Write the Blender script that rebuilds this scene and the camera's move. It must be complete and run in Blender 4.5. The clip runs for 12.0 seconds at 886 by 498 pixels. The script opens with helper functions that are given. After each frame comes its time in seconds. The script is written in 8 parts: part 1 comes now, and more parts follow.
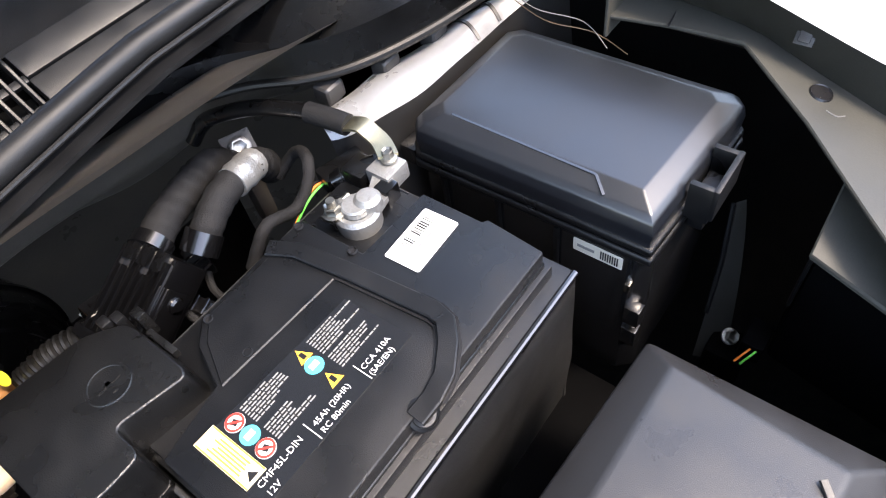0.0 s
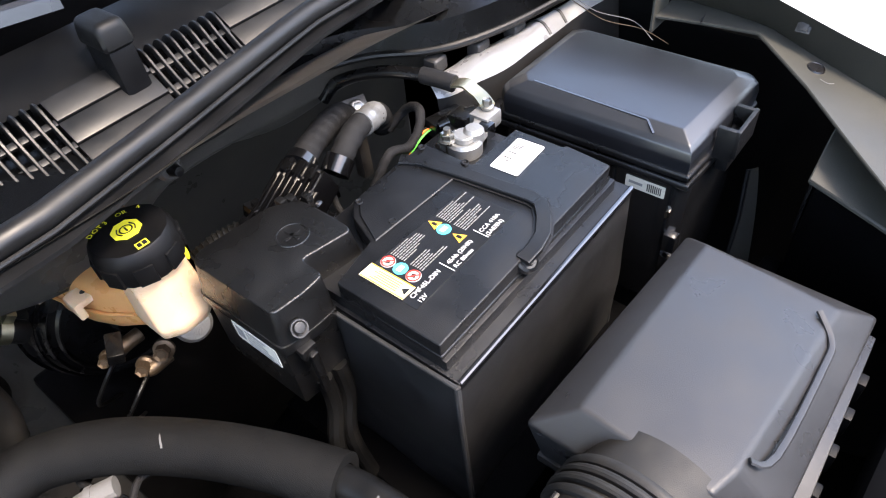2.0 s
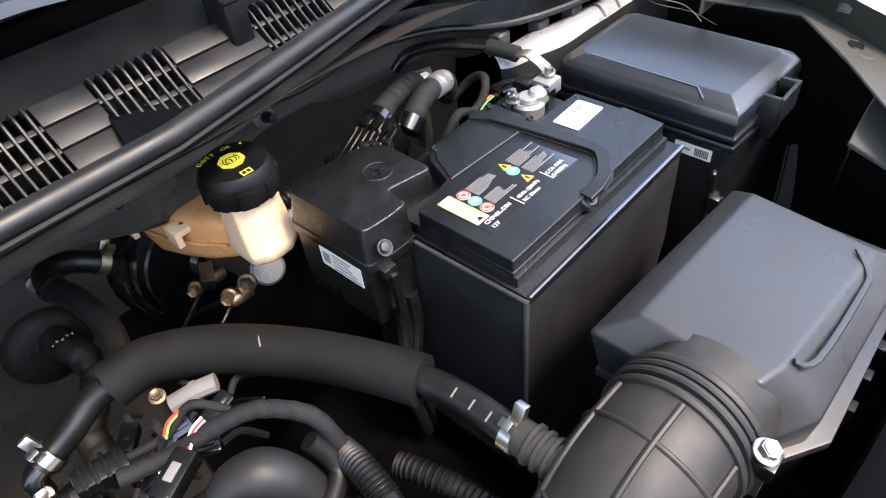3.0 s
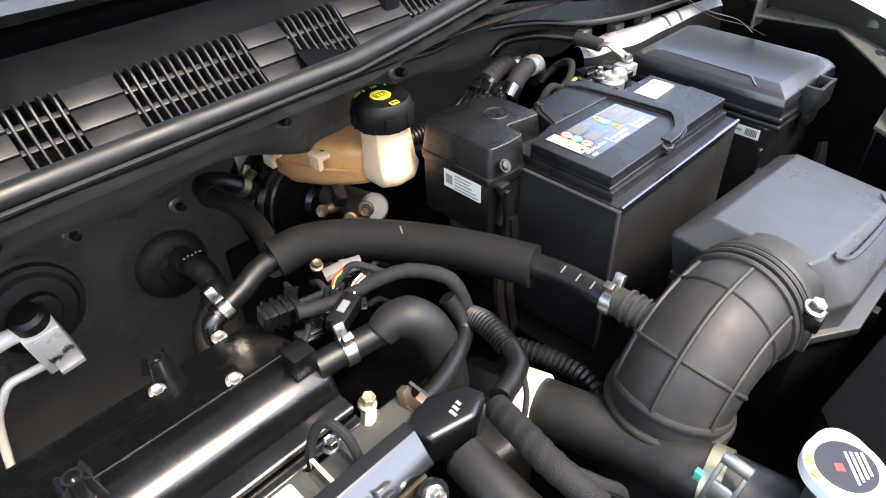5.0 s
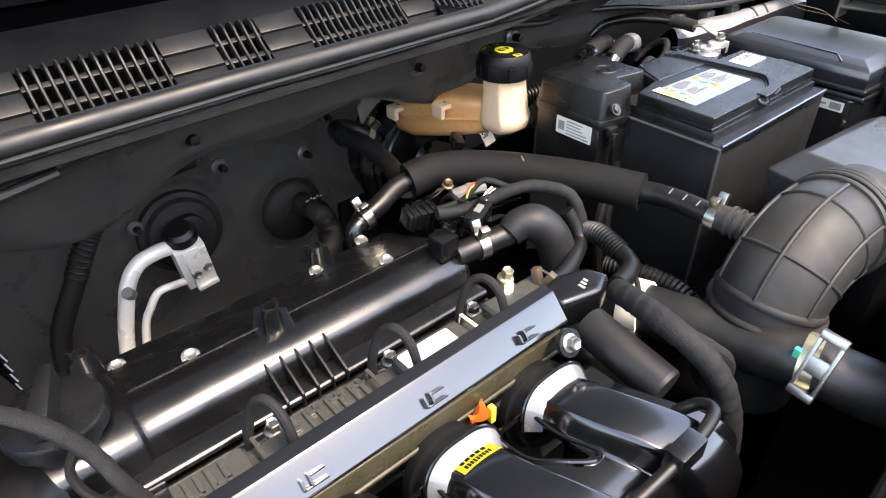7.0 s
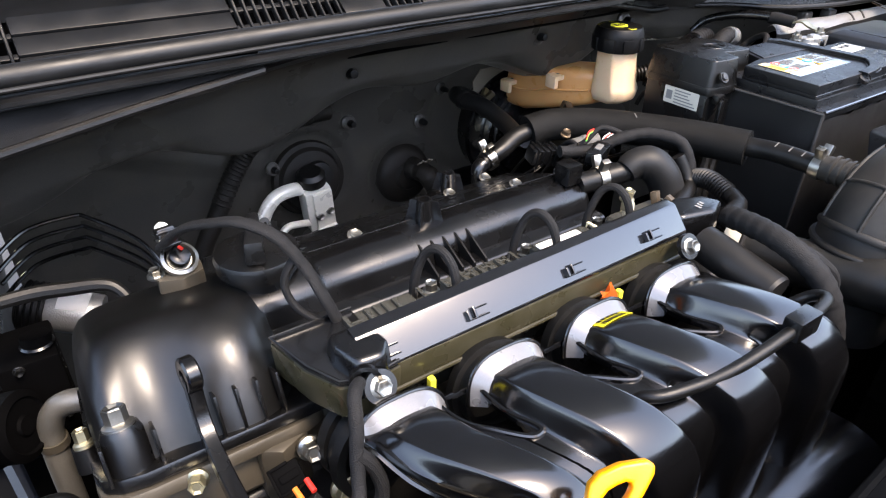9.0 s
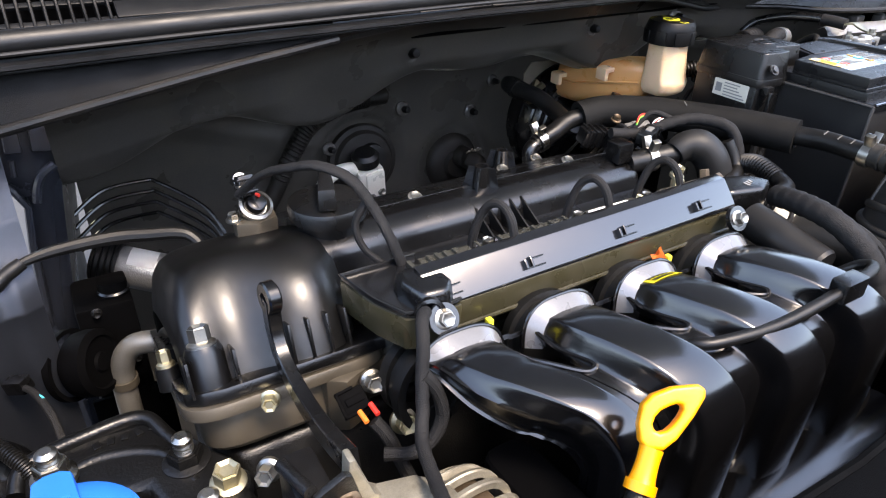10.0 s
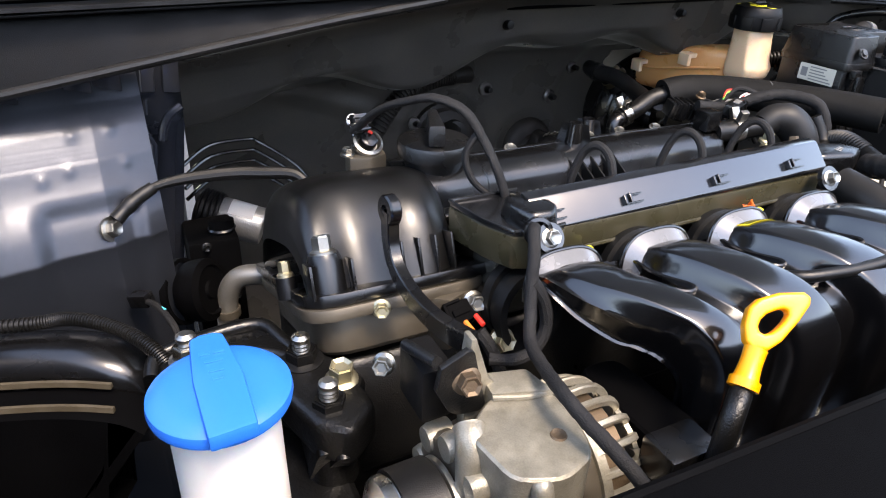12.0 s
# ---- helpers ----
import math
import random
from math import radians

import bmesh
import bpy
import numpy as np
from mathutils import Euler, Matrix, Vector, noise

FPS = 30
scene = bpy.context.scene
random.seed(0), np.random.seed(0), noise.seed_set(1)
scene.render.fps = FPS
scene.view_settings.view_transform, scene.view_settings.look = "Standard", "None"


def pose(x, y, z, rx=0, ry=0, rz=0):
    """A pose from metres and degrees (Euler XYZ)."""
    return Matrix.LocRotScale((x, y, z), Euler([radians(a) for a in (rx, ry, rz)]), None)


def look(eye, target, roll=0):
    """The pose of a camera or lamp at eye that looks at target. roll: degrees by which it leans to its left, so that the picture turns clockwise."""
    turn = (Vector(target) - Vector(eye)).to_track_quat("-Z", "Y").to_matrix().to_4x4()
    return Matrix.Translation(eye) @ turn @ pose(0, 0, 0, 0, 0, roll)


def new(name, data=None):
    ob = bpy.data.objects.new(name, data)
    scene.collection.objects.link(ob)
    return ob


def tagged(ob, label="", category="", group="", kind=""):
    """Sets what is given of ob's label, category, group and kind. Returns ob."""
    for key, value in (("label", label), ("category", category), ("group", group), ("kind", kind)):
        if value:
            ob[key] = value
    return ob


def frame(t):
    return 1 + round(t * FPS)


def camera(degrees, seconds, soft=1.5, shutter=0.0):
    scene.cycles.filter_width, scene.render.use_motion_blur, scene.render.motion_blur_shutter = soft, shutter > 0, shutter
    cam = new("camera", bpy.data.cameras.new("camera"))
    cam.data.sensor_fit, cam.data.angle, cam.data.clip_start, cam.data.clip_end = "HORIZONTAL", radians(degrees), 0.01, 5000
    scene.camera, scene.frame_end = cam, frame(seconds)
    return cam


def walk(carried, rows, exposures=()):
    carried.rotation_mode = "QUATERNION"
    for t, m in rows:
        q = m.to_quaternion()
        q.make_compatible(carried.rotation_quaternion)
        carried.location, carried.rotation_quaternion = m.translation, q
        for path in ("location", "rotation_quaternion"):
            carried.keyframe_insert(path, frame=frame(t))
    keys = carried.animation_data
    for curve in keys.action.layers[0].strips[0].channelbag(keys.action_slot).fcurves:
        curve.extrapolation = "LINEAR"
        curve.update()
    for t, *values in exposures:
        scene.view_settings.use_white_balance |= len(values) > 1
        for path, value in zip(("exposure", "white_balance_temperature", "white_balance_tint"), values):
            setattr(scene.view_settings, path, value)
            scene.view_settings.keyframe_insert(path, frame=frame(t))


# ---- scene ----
cam = camera(68.2, 12.0, soft=1.1)
PATH = [
    (0, (0.011, -0.102, 0.306), (0.884, 0.783, -1.261), -11.3),
    (0.5, (-0.025, -0.12, 0.317), (0.86, 0.802, -1.221), -11.4),
    (1, (-0.066, -0.132, 0.324), (0.87, 0.798, -1.179), -10.1),
    (1.5, (-0.113, -0.14, 0.328), (0.858, 0.801, -1.146), -8.5),
    (2, (-0.154, -0.15, 0.33), (0.852, 0.822, -1.099), -7.4),
    (2.5, (-0.194, -0.162, 0.329), (0.825, 0.842, -1.068), -7.1),
    (3, (-0.237, -0.172, 0.323), (0.769, 0.875, -1.052), -6.7),
    (5, (-0.414, -0.214, 0.317), (0.672, 0.903, -0.937), -1.8),
    (5.5, (-0.451, -0.224, 0.306), (0.628, 0.932, -0.919), -1.5),
    (6, (-0.488, -0.236, 0.297), (0.583, 0.959, -0.896), -1.4),
    (6.5, (-0.521, -0.246, 0.287), (0.538, 0.976, -0.889), -1.1),
    (7, (-0.553, -0.255, 0.279), (0.494, 0.995, -0.879), -1.0),
    (7.5, (-0.583, -0.266, 0.266), (0.449, 1.015, -0.871), -0.8),
    (9.5, (-0.703, -0.317, 0.215), (0.241, 1.115, -0.814), 1.1),
    (10, (-0.721, -0.331, 0.203), (0.187, 1.135, -0.81), 1.5),
    (10.5, (-0.742, -0.342, 0.189), (0.13, 1.155, -0.811), 1.9),
    (11, (-0.758, -0.345, 0.173), (0.085, 1.174, -0.817), 2.4),
    (11.5, (-0.772, -0.353, 0.165), (0.049, 1.188, -0.812), 2.4),
    (12, (-0.784, -0.362, 0.161), (0.016, 1.196, -0.804), 2.3),
]
KELVIN, TINT = 7900, 16
walk(cam, [(t, look(eye, target, roll)) for t, eye, target, roll in PATH], exposures=[(0.0, 3.2, KELVIN - 150, TINT), (3.0, 3.2, KELVIN - 150, TINT), (5.0, 3.46, KELVIN + 300, TINT), (6.5, 3.43, KELVIN + 400, TINT), (7.5, 3.16, KELVIN + 400, TINT), (9.5, 2.94, KELVIN, TINT), (12.0, 2.86, KELVIN, TINT)])

# ---- light ----
world = bpy.data.worlds.new("sky")
scene.world = world
world.use_nodes = True
wn = world.node_tree.nodes
wl = world.node_tree.links
wbg = wn["Background"]
wsky = wn.new("ShaderNodeTexSky")
wsky.sky_type = "NISHITA"
wsky.sun_disc = False
SUN_ELEVATION, SUN_AZIMUTH = radians(60), radians(166)
wsky.sun_elevation, wsky.sun_rotation = SUN_ELEVATION, SUN_AZIMUTH
wl.new(wsky.outputs["Color"], wbg.inputs["Color"])
wbg.inputs["Strength"].default_value = 0.15
sun_data = bpy.data.lights.new("sun", "SUN")
sun_data.energy, sun_data.angle, sun_data.color = 0.85, radians(14), (1.0, 0.96, 0.9)
sun = new("sun", sun_data)
sun_dir = Vector((math.sin(SUN_AZIMUTH) * math.cos(SUN_ELEVATION), math.cos(SUN_AZIMUTH) * math.cos(SUN_ELEVATION), math.sin(SUN_ELEVATION)))
sun.matrix_world = look(sun_dir * 6, (0, 0, 0))


# ---- materials ----
def material(name, color, rough=0.5, metal=0.0, var=0.25, grain=900.0, blotch=30.0, bump=0.05, rough_var=0.12, dust=0.0, dust_color=(0.14, 0.12, 0.09), coat=0.0, spec=0.5, trans=0.0, sss=0.0):
    m = bpy.data.materials.new(name)
    m.use_nodes = True
    n, l = m.node_tree.nodes, m.node_tree.links
    b = n["Principled BSDF"]
    geo = n.new("ShaderNodeNewGeometry")
    fine = n.new("ShaderNodeTexNoise")
    fine.inputs["Scale"].default_value, fine.inputs["Detail"].default_value = grain, 3
    big = n.new("ShaderNodeTexNoise")
    big.inputs["Scale"].default_value, big.inputs["Detail"].default_value = blotch, 5
    l.new(geo.outputs["Position"], fine.inputs["Vector"])
    l.new(geo.outputs["Position"], big.inputs["Vector"])
    dark = [c * (1 - var) for c in color]
    light = [min(1, c * (1 + var)) for c in color]
    mix = n.new("ShaderNodeMix")
    mix.data_type = "RGBA"
    mix.inputs["A"].default_value, mix.inputs["B"].default_value = (*dark, 1), (*light, 1)
    add = n.new("ShaderNodeMath")
    add.operation = "MULTIPLY_ADD"
    add.inputs[1].default_value, add.inputs[2].default_value = 0.45, 0.05
    l.new(fine.outputs["Fac"], add.inputs[0])
    add2 = n.new("ShaderNodeMath")
    add2.operation = "MULTIPLY_ADD"
    add2.inputs[1].default_value = 0.5
    l.new(big.outputs["Fac"], add2.inputs[0])
    l.new(add.outputs[0], add2.inputs[2])
    l.new(add2.outputs[0], mix.inputs["Factor"])
    out = mix.outputs["Result"]
    if dust:
        ramp = n.new("ShaderNodeMapRange")
        ramp.inputs["From Min"].default_value, ramp.inputs["From Max"].default_value = 0.45, 0.85
        ramp.inputs["To Max"].default_value = dust
        big2 = n.new("ShaderNodeTexNoise")
        big2.inputs["Scale"].default_value, big2.inputs["Detail"].default_value = blotch * 1.7, 8
        l.new(geo.outputs["Position"], big2.inputs["Vector"])
        l.new(big2.outputs["Fac"], ramp.inputs["Value"])
        mix2 = n.new("ShaderNodeMix")
        mix2.data_type = "RGBA"
        mix2.inputs["B"].default_value = (*dust_color, 1)
        l.new(ramp.outputs["Result"], mix2.inputs["Factor"])
        l.new(out, mix2.inputs["A"])
        out = mix2.outputs["Result"]
    l.new(out, b.inputs["Base Color"])
    rr = n.new("ShaderNodeMapRange")
    rr.inputs["From Min"].default_value, rr.inputs["From Max"].default_value = 0.3, 0.7
    rr.inputs["To Min"].default_value, rr.inputs["To Max"].default_value = max(0.03, rough - rough_var), min(1, rough + rough_var)
    l.new(big.outputs["Fac"], rr.inputs["Value"])
    l.new(rr.outputs["Result"], b.inputs["Roughness"])
    if bump:
        bp = n.new("ShaderNodeBump")
        bp.inputs["Strength"].default_value, bp.inputs["Distance"].default_value = bump, 0.001
        l.new(fine.outputs["Fac"], bp.inputs["Height"])
        l.new(bp.outputs["Normal"], b.inputs["Normal"])
    b.inputs["Metallic"].default_value = metal
    b.inputs["Coat Weight"].default_value = coat
    b.inputs["Coat Roughness"].default_value = 0.14
    b.inputs["Specular IOR Level"].default_value = spec
    b.inputs["Transmission Weight"].default_value = trans
    if sss:
        b.inputs["Subsurface Weight"].default_value = sss
        b.inputs["Subsurface Radius"].default_value = (0.02, 0.01, 0.005)
    return m


M_PLASTIC = material("black_textured_plastic", (0.0035, 0.0035, 0.0038), 0.42, bump=0.25, grain=1800, dust=0.02, spec=0.2)
M_TERMINAL = material("grained_black_plastic", (0.0035, 0.0035, 0.0036), 0.3, bump=0.4, grain=1400, spec=0.7, dust=0.01)
M_LID = material("black_battery_plastic", (0.0042, 0.0045, 0.0052), 0.32, bump=0.3, grain=2400, spec=0.5)
M_BOX = material("satin_black_plastic", (0.005, 0.0053, 0.006), 0.25, bump=0.02, grain=2200, spec=0.95, rough_var=0.02, var=0.1, coat=0.35)
M_AIRBOX = material("matte_dark_grey_plastic", (0.022, 0.022, 0.023), 0.36, bump=0.2, grain=2600, spec=0.5)
M_COVER = material("semi_gloss_black_plastic", (0.0028, 0.0028, 0.003), 0.26, bump=0.06, grain=1500, rough_var=0.07, spec=0.6, coat=0.12)
M_GLOSS = material("glossy_black_composite", (0.0025, 0.0025, 0.0028), 0.19, bump=0.03, rough_var=0.05, grain=1200, spec=0.6, coat=0.5)
M_SATIN = material("satin_black_moulded_plastic", (0.0055, 0.0054, 0.0052), 0.36, bump=0.05, grain=1500, rough_var=0.04, spec=1.0, coat=0.08)
M_DULL = material("dull_black_cowl_plastic", (0.0045, 0.0045, 0.0048), 0.45, bump=0.2, grain=1800, spec=0.24)
# blacker than the other plastics: deep shade is put into this colour
M_SHADEBLACK = material("shade_black_plastic", (0.0013, 0.0013, 0.0015), 0.65, bump=0.3, grain=2000, spec=0.03)
M_RUBBER = material("black_rubber", (0.004, 0.004, 0.004), 0.4, bump=0.2, grain=1500, dust=0.04, spec=0.34)
M_FOAM = material("black_foam_sleeve", (0.0052, 0.0051, 0.0048), 0.6, bump=0.5, grain=2500, dust=0.02, spec=0.16)
M_DUCT = material("grey_black_rubber_duct", (0.0135, 0.0128, 0.0118), 0.55, bump=0.2, grain=1800, dust=0.12, spec=0.4)
M_PAINT = material("dark_primer_sheet_metal", (0.061, 0.056, 0.051), 0.33, bump=0.1, grain=500, dust=0.25, spec=0.6, rough_var=0.1, var=0.5, blotch=16)
M_BODY = material("dark_blue_grey_body_paint", (0.09, 0.097, 0.114), 0.36, metal=0.8, bump=0.0, coat=0.1, var=0.06, grain=300, rough_var=0.06)
M_WHITE = material("white_body_paint", (0.75, 0.75, 0.74), 0.3, bump=0.0, var=0.05, coat=0.4)
M_STEEL = material("zinc_plated_steel", (0.36, 0.35, 0.32), 0.34, metal=1.0, bump=0.1, dust=0.15)
M_YZINC = material("yellow_zinc_steel", (0.46, 0.42, 0.29), 0.38, metal=1.0, bump=0.15, dust=0.2)
M_ALU = material("cast_aluminium", (0.1, 0.085, 0.064), 0.42, metal=0.6, bump=0.15, grain=2500, dust=0.2)
M_LEAD = material("lead_alloy_terminal", (0.33, 0.33, 0.32), 0.42, metal=0.7, bump=0.5, grain=600, dust=0.15)
M_TAPE = material("black_cloth_tape", (0.0105, 0.0105, 0.011), 0.6, bump=0.8, grain=1300, dust=0.04, spec=0.2)
M_RESERVOIR = material("translucent_amber_plastic", (0.55, 0.27, 0.1), 0.35, bump=0.05, var=0.2, sss=0.4)
M_FLUID = material("milky_peach_plastic", (0.66, 0.46, 0.29), 0.35, bump=0.05, var=0.15, blotch=60, sss=0.3)
M_BLUE = material("bright_blue_plastic", (0.003, 0.13, 0.55), 0.4, bump=0.06, var=0.08)
M_YELLOW = material("yellow_orange_plastic", (0.85, 0.31, 0.006), 0.35, bump=0.06, var=0.08)
M_LABEL = material("white_paper_label", (0.8, 0.8, 0.79), 0.45, bump=0.03, var=0.05)
M_YPRINT = material("yellow_print", (0.8, 0.72, 0.05), 0.5, bump=0, var=0.05)
M_OPRINT = material("orange_print", (0.85, 0.45, 0.05), 0.5, bump=0, var=0.05)
M_WPRINT = material("white_print", (0.75, 0.75, 0.73), 0.5, bump=0, var=0.04)
M_GPRINT = material("grey_print", (0.2, 0.2, 0.195), 0.5, bump=0, var=0.04)
M_RED = material("red_print", (0.65, 0.04, 0.03), 0.45, bump=0, var=0.06)
M_CYAN = material("cyan_print", (0.05, 0.5, 0.58), 0.45, bump=0, var=0.06)
M_KPRINT = material("black_print", (0.01, 0.01, 0.011), 0.35, bump=0, var=0.06)
M_GREEN = material("green_mark", (0.02, 0.4, 0.25), 0.5, bump=0, var=0.1)
M_WIRE_G = material("green_wire", (0.1, 0.55, 0.08), 0.45, bump=0, var=0.06)
M_WIRE_O = material("orange_wire", (0.8, 0.2, 0.03), 0.45, bump=0, var=0.06)
M_WIRE_R = material("red_wire", (0.6, 0.03, 0.02), 0.45, bump=0, var=0.06)
M_GREY = material("grey_plastic", (0.13, 0.127, 0.12), 0.5, bump=0.1, dust=0.1)
M_VINYL = material("soft_black_vinyl", (0.028, 0.028, 0.0285), 0.42, bump=0.25, grain=700, dust=0.05, spec=0.6, blotch=18, rough_var=0.12)
M_BROWN = material("brown_dusty_plastic", (0.05, 0.04, 0.025), 0.5, bump=0.2, dust=0.4)
M_ASPHALT = material("asphalt", (0.05, 0.05, 0.05), 0.85, bump=0.8, grain=160, blotch=4)
M_BLOCKER = material("dark_blocker_wall", (0.08, 0.07, 0.06), 0.8, bump=0.6, grain=120, blotch=3)
M_GRILLE = material("satin_black_grille_plastic", (0.0062, 0.0062, 0.0065), 0.4, bump=0.15, grain=1800, dust=0.04, spec=0.45)
M_GLASS = material("dark_windscreen_glass", (0.01, 0.012, 0.012), 0.08, bump=0, rough_var=0.03)
M_DARKMETAL = material("black_enamelled_iron", (0.003, 0.003, 0.003), 0.34, bump=0.5, grain=900, dust=0.03, rough_var=0.08, coat=0.08, spec=0.4)
M_CAST = material("black_painted_cast_iron", (0.0025, 0.0025, 0.0025), 0.36, bump=0.4, grain=420, rough_var=0.08, coat=0.08, spec=0.35)
M_POST = material("grey_black_moulded_plastic", (0.005, 0.005, 0.0052), 0.24, bump=0.06, grain=1500, spec=0.9)
M_ALUPIPE = material("dull_aluminium_pipe", (0.2, 0.19, 0.17), 0.42, metal=0.7, bump=0.2, grain=700, dust=0.3)
M_GROMMET = material("dirty_rubber_grommet", (0.009, 0.0075, 0.006), 0.55, bump=0.6, grain=800, dust=0.2, dust_color=(0.05, 0.042, 0.03), spec=0.3)
M_SEAL = material("satin_rubber_seal", (0.005, 0.005, 0.0052), 0.48, bump=0.12, grain=1500, spec=0.45)
M_SMOOTH = material("grey_moulded_rubber", (0.0095, 0.0092, 0.0089), 0.46, bump=0.1, grain=1500, spec=0.3)
M_TAN = material("dull_tan_plating", (0.24, 0.2, 0.15), 0.45, bump=0.1, dust=0.2)
M_CREAM = material("cream_paper_print", (0.85, 0.75, 0.48), 0.5, bump=0, var=0.05)
M_RAIL = material("polished_black_plastic", (0.005, 0.005, 0.0055), 0.15, bump=0.03, grain=1500, spec=0.9, rough_var=0.07, coat=0.55)
M_SHEET = material("glossy_black_label", (0.006, 0.006, 0.007), 0.2, bump=0.0, spec=1.0, rough_var=0.03, coat=1.0)
M_HOOD = material("dark_grey_painted_bonnet_underside", (0.36, 0.37, 0.38), 0.4, metal=0.5, bump=0.02, coat=0.2, var=0.08)
# sky reflected on the black collars is put into this pale grey
M_SHEEN = material("sky_sheen_collar", (0.2, 0.2, 0.205), 0.28, bump=0.03, grain=900, spec=0.6, metal=0.4)
M_ALT = material("pale_dusty_cast_aluminium", (0.27, 0.25, 0.2), 0.4, metal=0.6, bump=0.25, grain=1000, blotch=90, var=0.5, dust=0.45, dust_color=(0.09, 0.078, 0.05))
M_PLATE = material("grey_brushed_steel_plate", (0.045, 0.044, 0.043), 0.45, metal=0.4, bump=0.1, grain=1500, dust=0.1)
M_NAVY = material("dark_navy_body_paint", (0.05, 0.056, 0.072), 0.24, metal=0.6, bump=0.0, coat=0.3, var=0.08, grain=300, rough_var=0.04)
M_OLDLABEL = material("yellowed_paper_label", (0.62, 0.59, 0.5), 0.5, bump=0.03, var=0.06)
M_OLIVE = material("grey_olive_primed_steel", (0.045, 0.045, 0.039), 0.5, bump=0.1, grain=900, dust=0.1, spec=0.3)
M_WASHER = material("translucent_white_plastic", (0.8, 0.78, 0.74), 0.35, bump=0.05, var=0.05, sss=0.3)
M_AMBER = material("olive_brown_translucent_plastic", (0.032, 0.028, 0.0145), 0.32, bump=0.05, grain=1500, spec=0.5, var=0.2, dust=0.15)
M_COIL = material("olive_grey_gloss_plastic", (0.042, 0.042, 0.036), 0.26, bump=0.05, grain=1500, spec=0.8, coat=0.3, rough_var=0.05)
M_BARE = material("bright_machined_aluminium", (0.82, 0.77, 0.68), 0.32, metal=0.2, bump=0.3, grain=600, dust=0.06)
# black lid plastic with the blue of the reflected sky put into it
M_FUSELID = material("sky_tinted_black_plastic", (0.0065, 0.0078, 0.0105), 0.35, bump=0.1, grain=2200, spec=0.95, rough_var=0.03, var=0.1, coat=0.1)
# sunlight on the darker body paint is put into this pale grey
M_LITLEDGE = material("sunlit_ledge_paint", (0.5, 0.5, 0.5), 0.33, metal=0.35, bump=0.06, grain=300, var=0.15, rough_var=0.08)
M_HOSE = material("woven_black_rubber_hose", (0.01, 0.0097, 0.009), 0.4, bump=0.25, grain=1600, dust=0.1, spec=0.5)
M_RUST = material("aged_brown_steel", (0.14, 0.1, 0.065), 0.5, metal=0.8, bump=0.3, dust=0.3)


# ---- building helpers ----
def thing(name, loc=(0, 0, 0), label="", category="", group="", kind=""):
    ob = new(name)
    ob.empty_display_size = 0.02
    ob.location = loc
    return tagged(ob, label, category, group, kind)


def root_of(ob):
    while ob.parent:
        ob = ob.parent
    return ob


def part(name, bm, mat, parent=None, label="", angle=35, kind=""):
    """Link a bmesh, given in world metres, as one mesh object under parent."""
    if parent:
        loc = root_of(parent).location
        bmesh.ops.translate(bm, verts=bm.verts, vec=-loc)
    me = bpy.data.meshes.new(name)
    bm.normal_update()
    bm.to_mesh(me)
    bm.free()
    me.polygons.foreach_set("use_smooth", [True] * len(me.polygons))
    me.set_sharp_from_angle(angle=radians(angle))
    me.materials.append(mat)
    ob = new(name, me)
    ob.parent = parent
    return tagged(ob, label, kind=kind)


def bevel(bm, w, seg=2, angle=30):
    if w <= 0:
        return bm
    edges = [e for e in bm.edges if len(e.link_faces) == 2 and e.calc_face_angle(0) > radians(angle)]
    bmesh.ops.bevel(bm, geom=edges, offset=w, segments=seg, affect="EDGES", profile=0.6, clamp_overlap=True)
    return bm


def box(x0, x1, y0, y1, z0, z1, w=0.0, seg=2, m=None, taper=(1, 1)):
    bm = bmesh.new()
    bmesh.ops.create_cube(bm, size=1)
    for v in bm.verts:
        k = taper if v.co.z > 0 else (1, 1)
        v.co = Vector(((x0 + x1) / 2 + v.co.x * (x1 - x0) * k[0], (y0 + y1) / 2 + v.co.y * (y1 - y0) * k[1], (z0 + z1) / 2 + v.co.z * (z1 - z0)))
    bevel(bm, w, seg)
    if m is not None:
        bm.transform(m)
    return bm


def prism(pts, z0, z1, w=0.0, seg=2, m=None, inset=0.0):
    """An upright prism over a plan polygon; inset narrows its top."""
    bm = bmesh.new()
    c = sum((Vector(p) for p in pts), Vector((0, 0))) / len(pts)
    lo = [bm.verts.new((p[0], p[1], z0)) for p in pts]
    hi = []
    for p in pts:
        d = Vector(p) - c
        q = c + d * (1 - inset / max(d.length, 1e-6))
        hi.append(bm.verts.new((q.x, q.y, z1)))
    n = len(pts)
    for i in range(n):
        bm.faces.new((lo[i], lo[(i + 1) % n], hi[(i + 1) % n], hi[i]))
    bm.faces.new(hi)
    bm.faces.new(lo[::-1])
    bmesh.ops.recalc_face_normals(bm, faces=bm.faces)
    bevel(bm, w, seg)
    if m is not None:
        bm.transform(m)
    return bm


def spline(pts, k=6):
    """Catmull-Rom points through pts."""
    p = [Vector(q) for q in pts]
    if len(p) < 3 or k < 2:
        return p
    out = []
    for i in range(len(p) - 1):
        a, b, c, d = p[max(i - 1, 0)], p[i], p[i + 1], p[min(i + 2, len(p) - 1)]
        for j in range(k):
            t = j / k
            out.append(0.5 * ((2 * b) + (c - a) * t + (2 * a - 5 * b + 4 * c - d) * t * t + (3 * b - a - 3 * c + d) * t ** 3))
    out.append(p[-1])
    return out


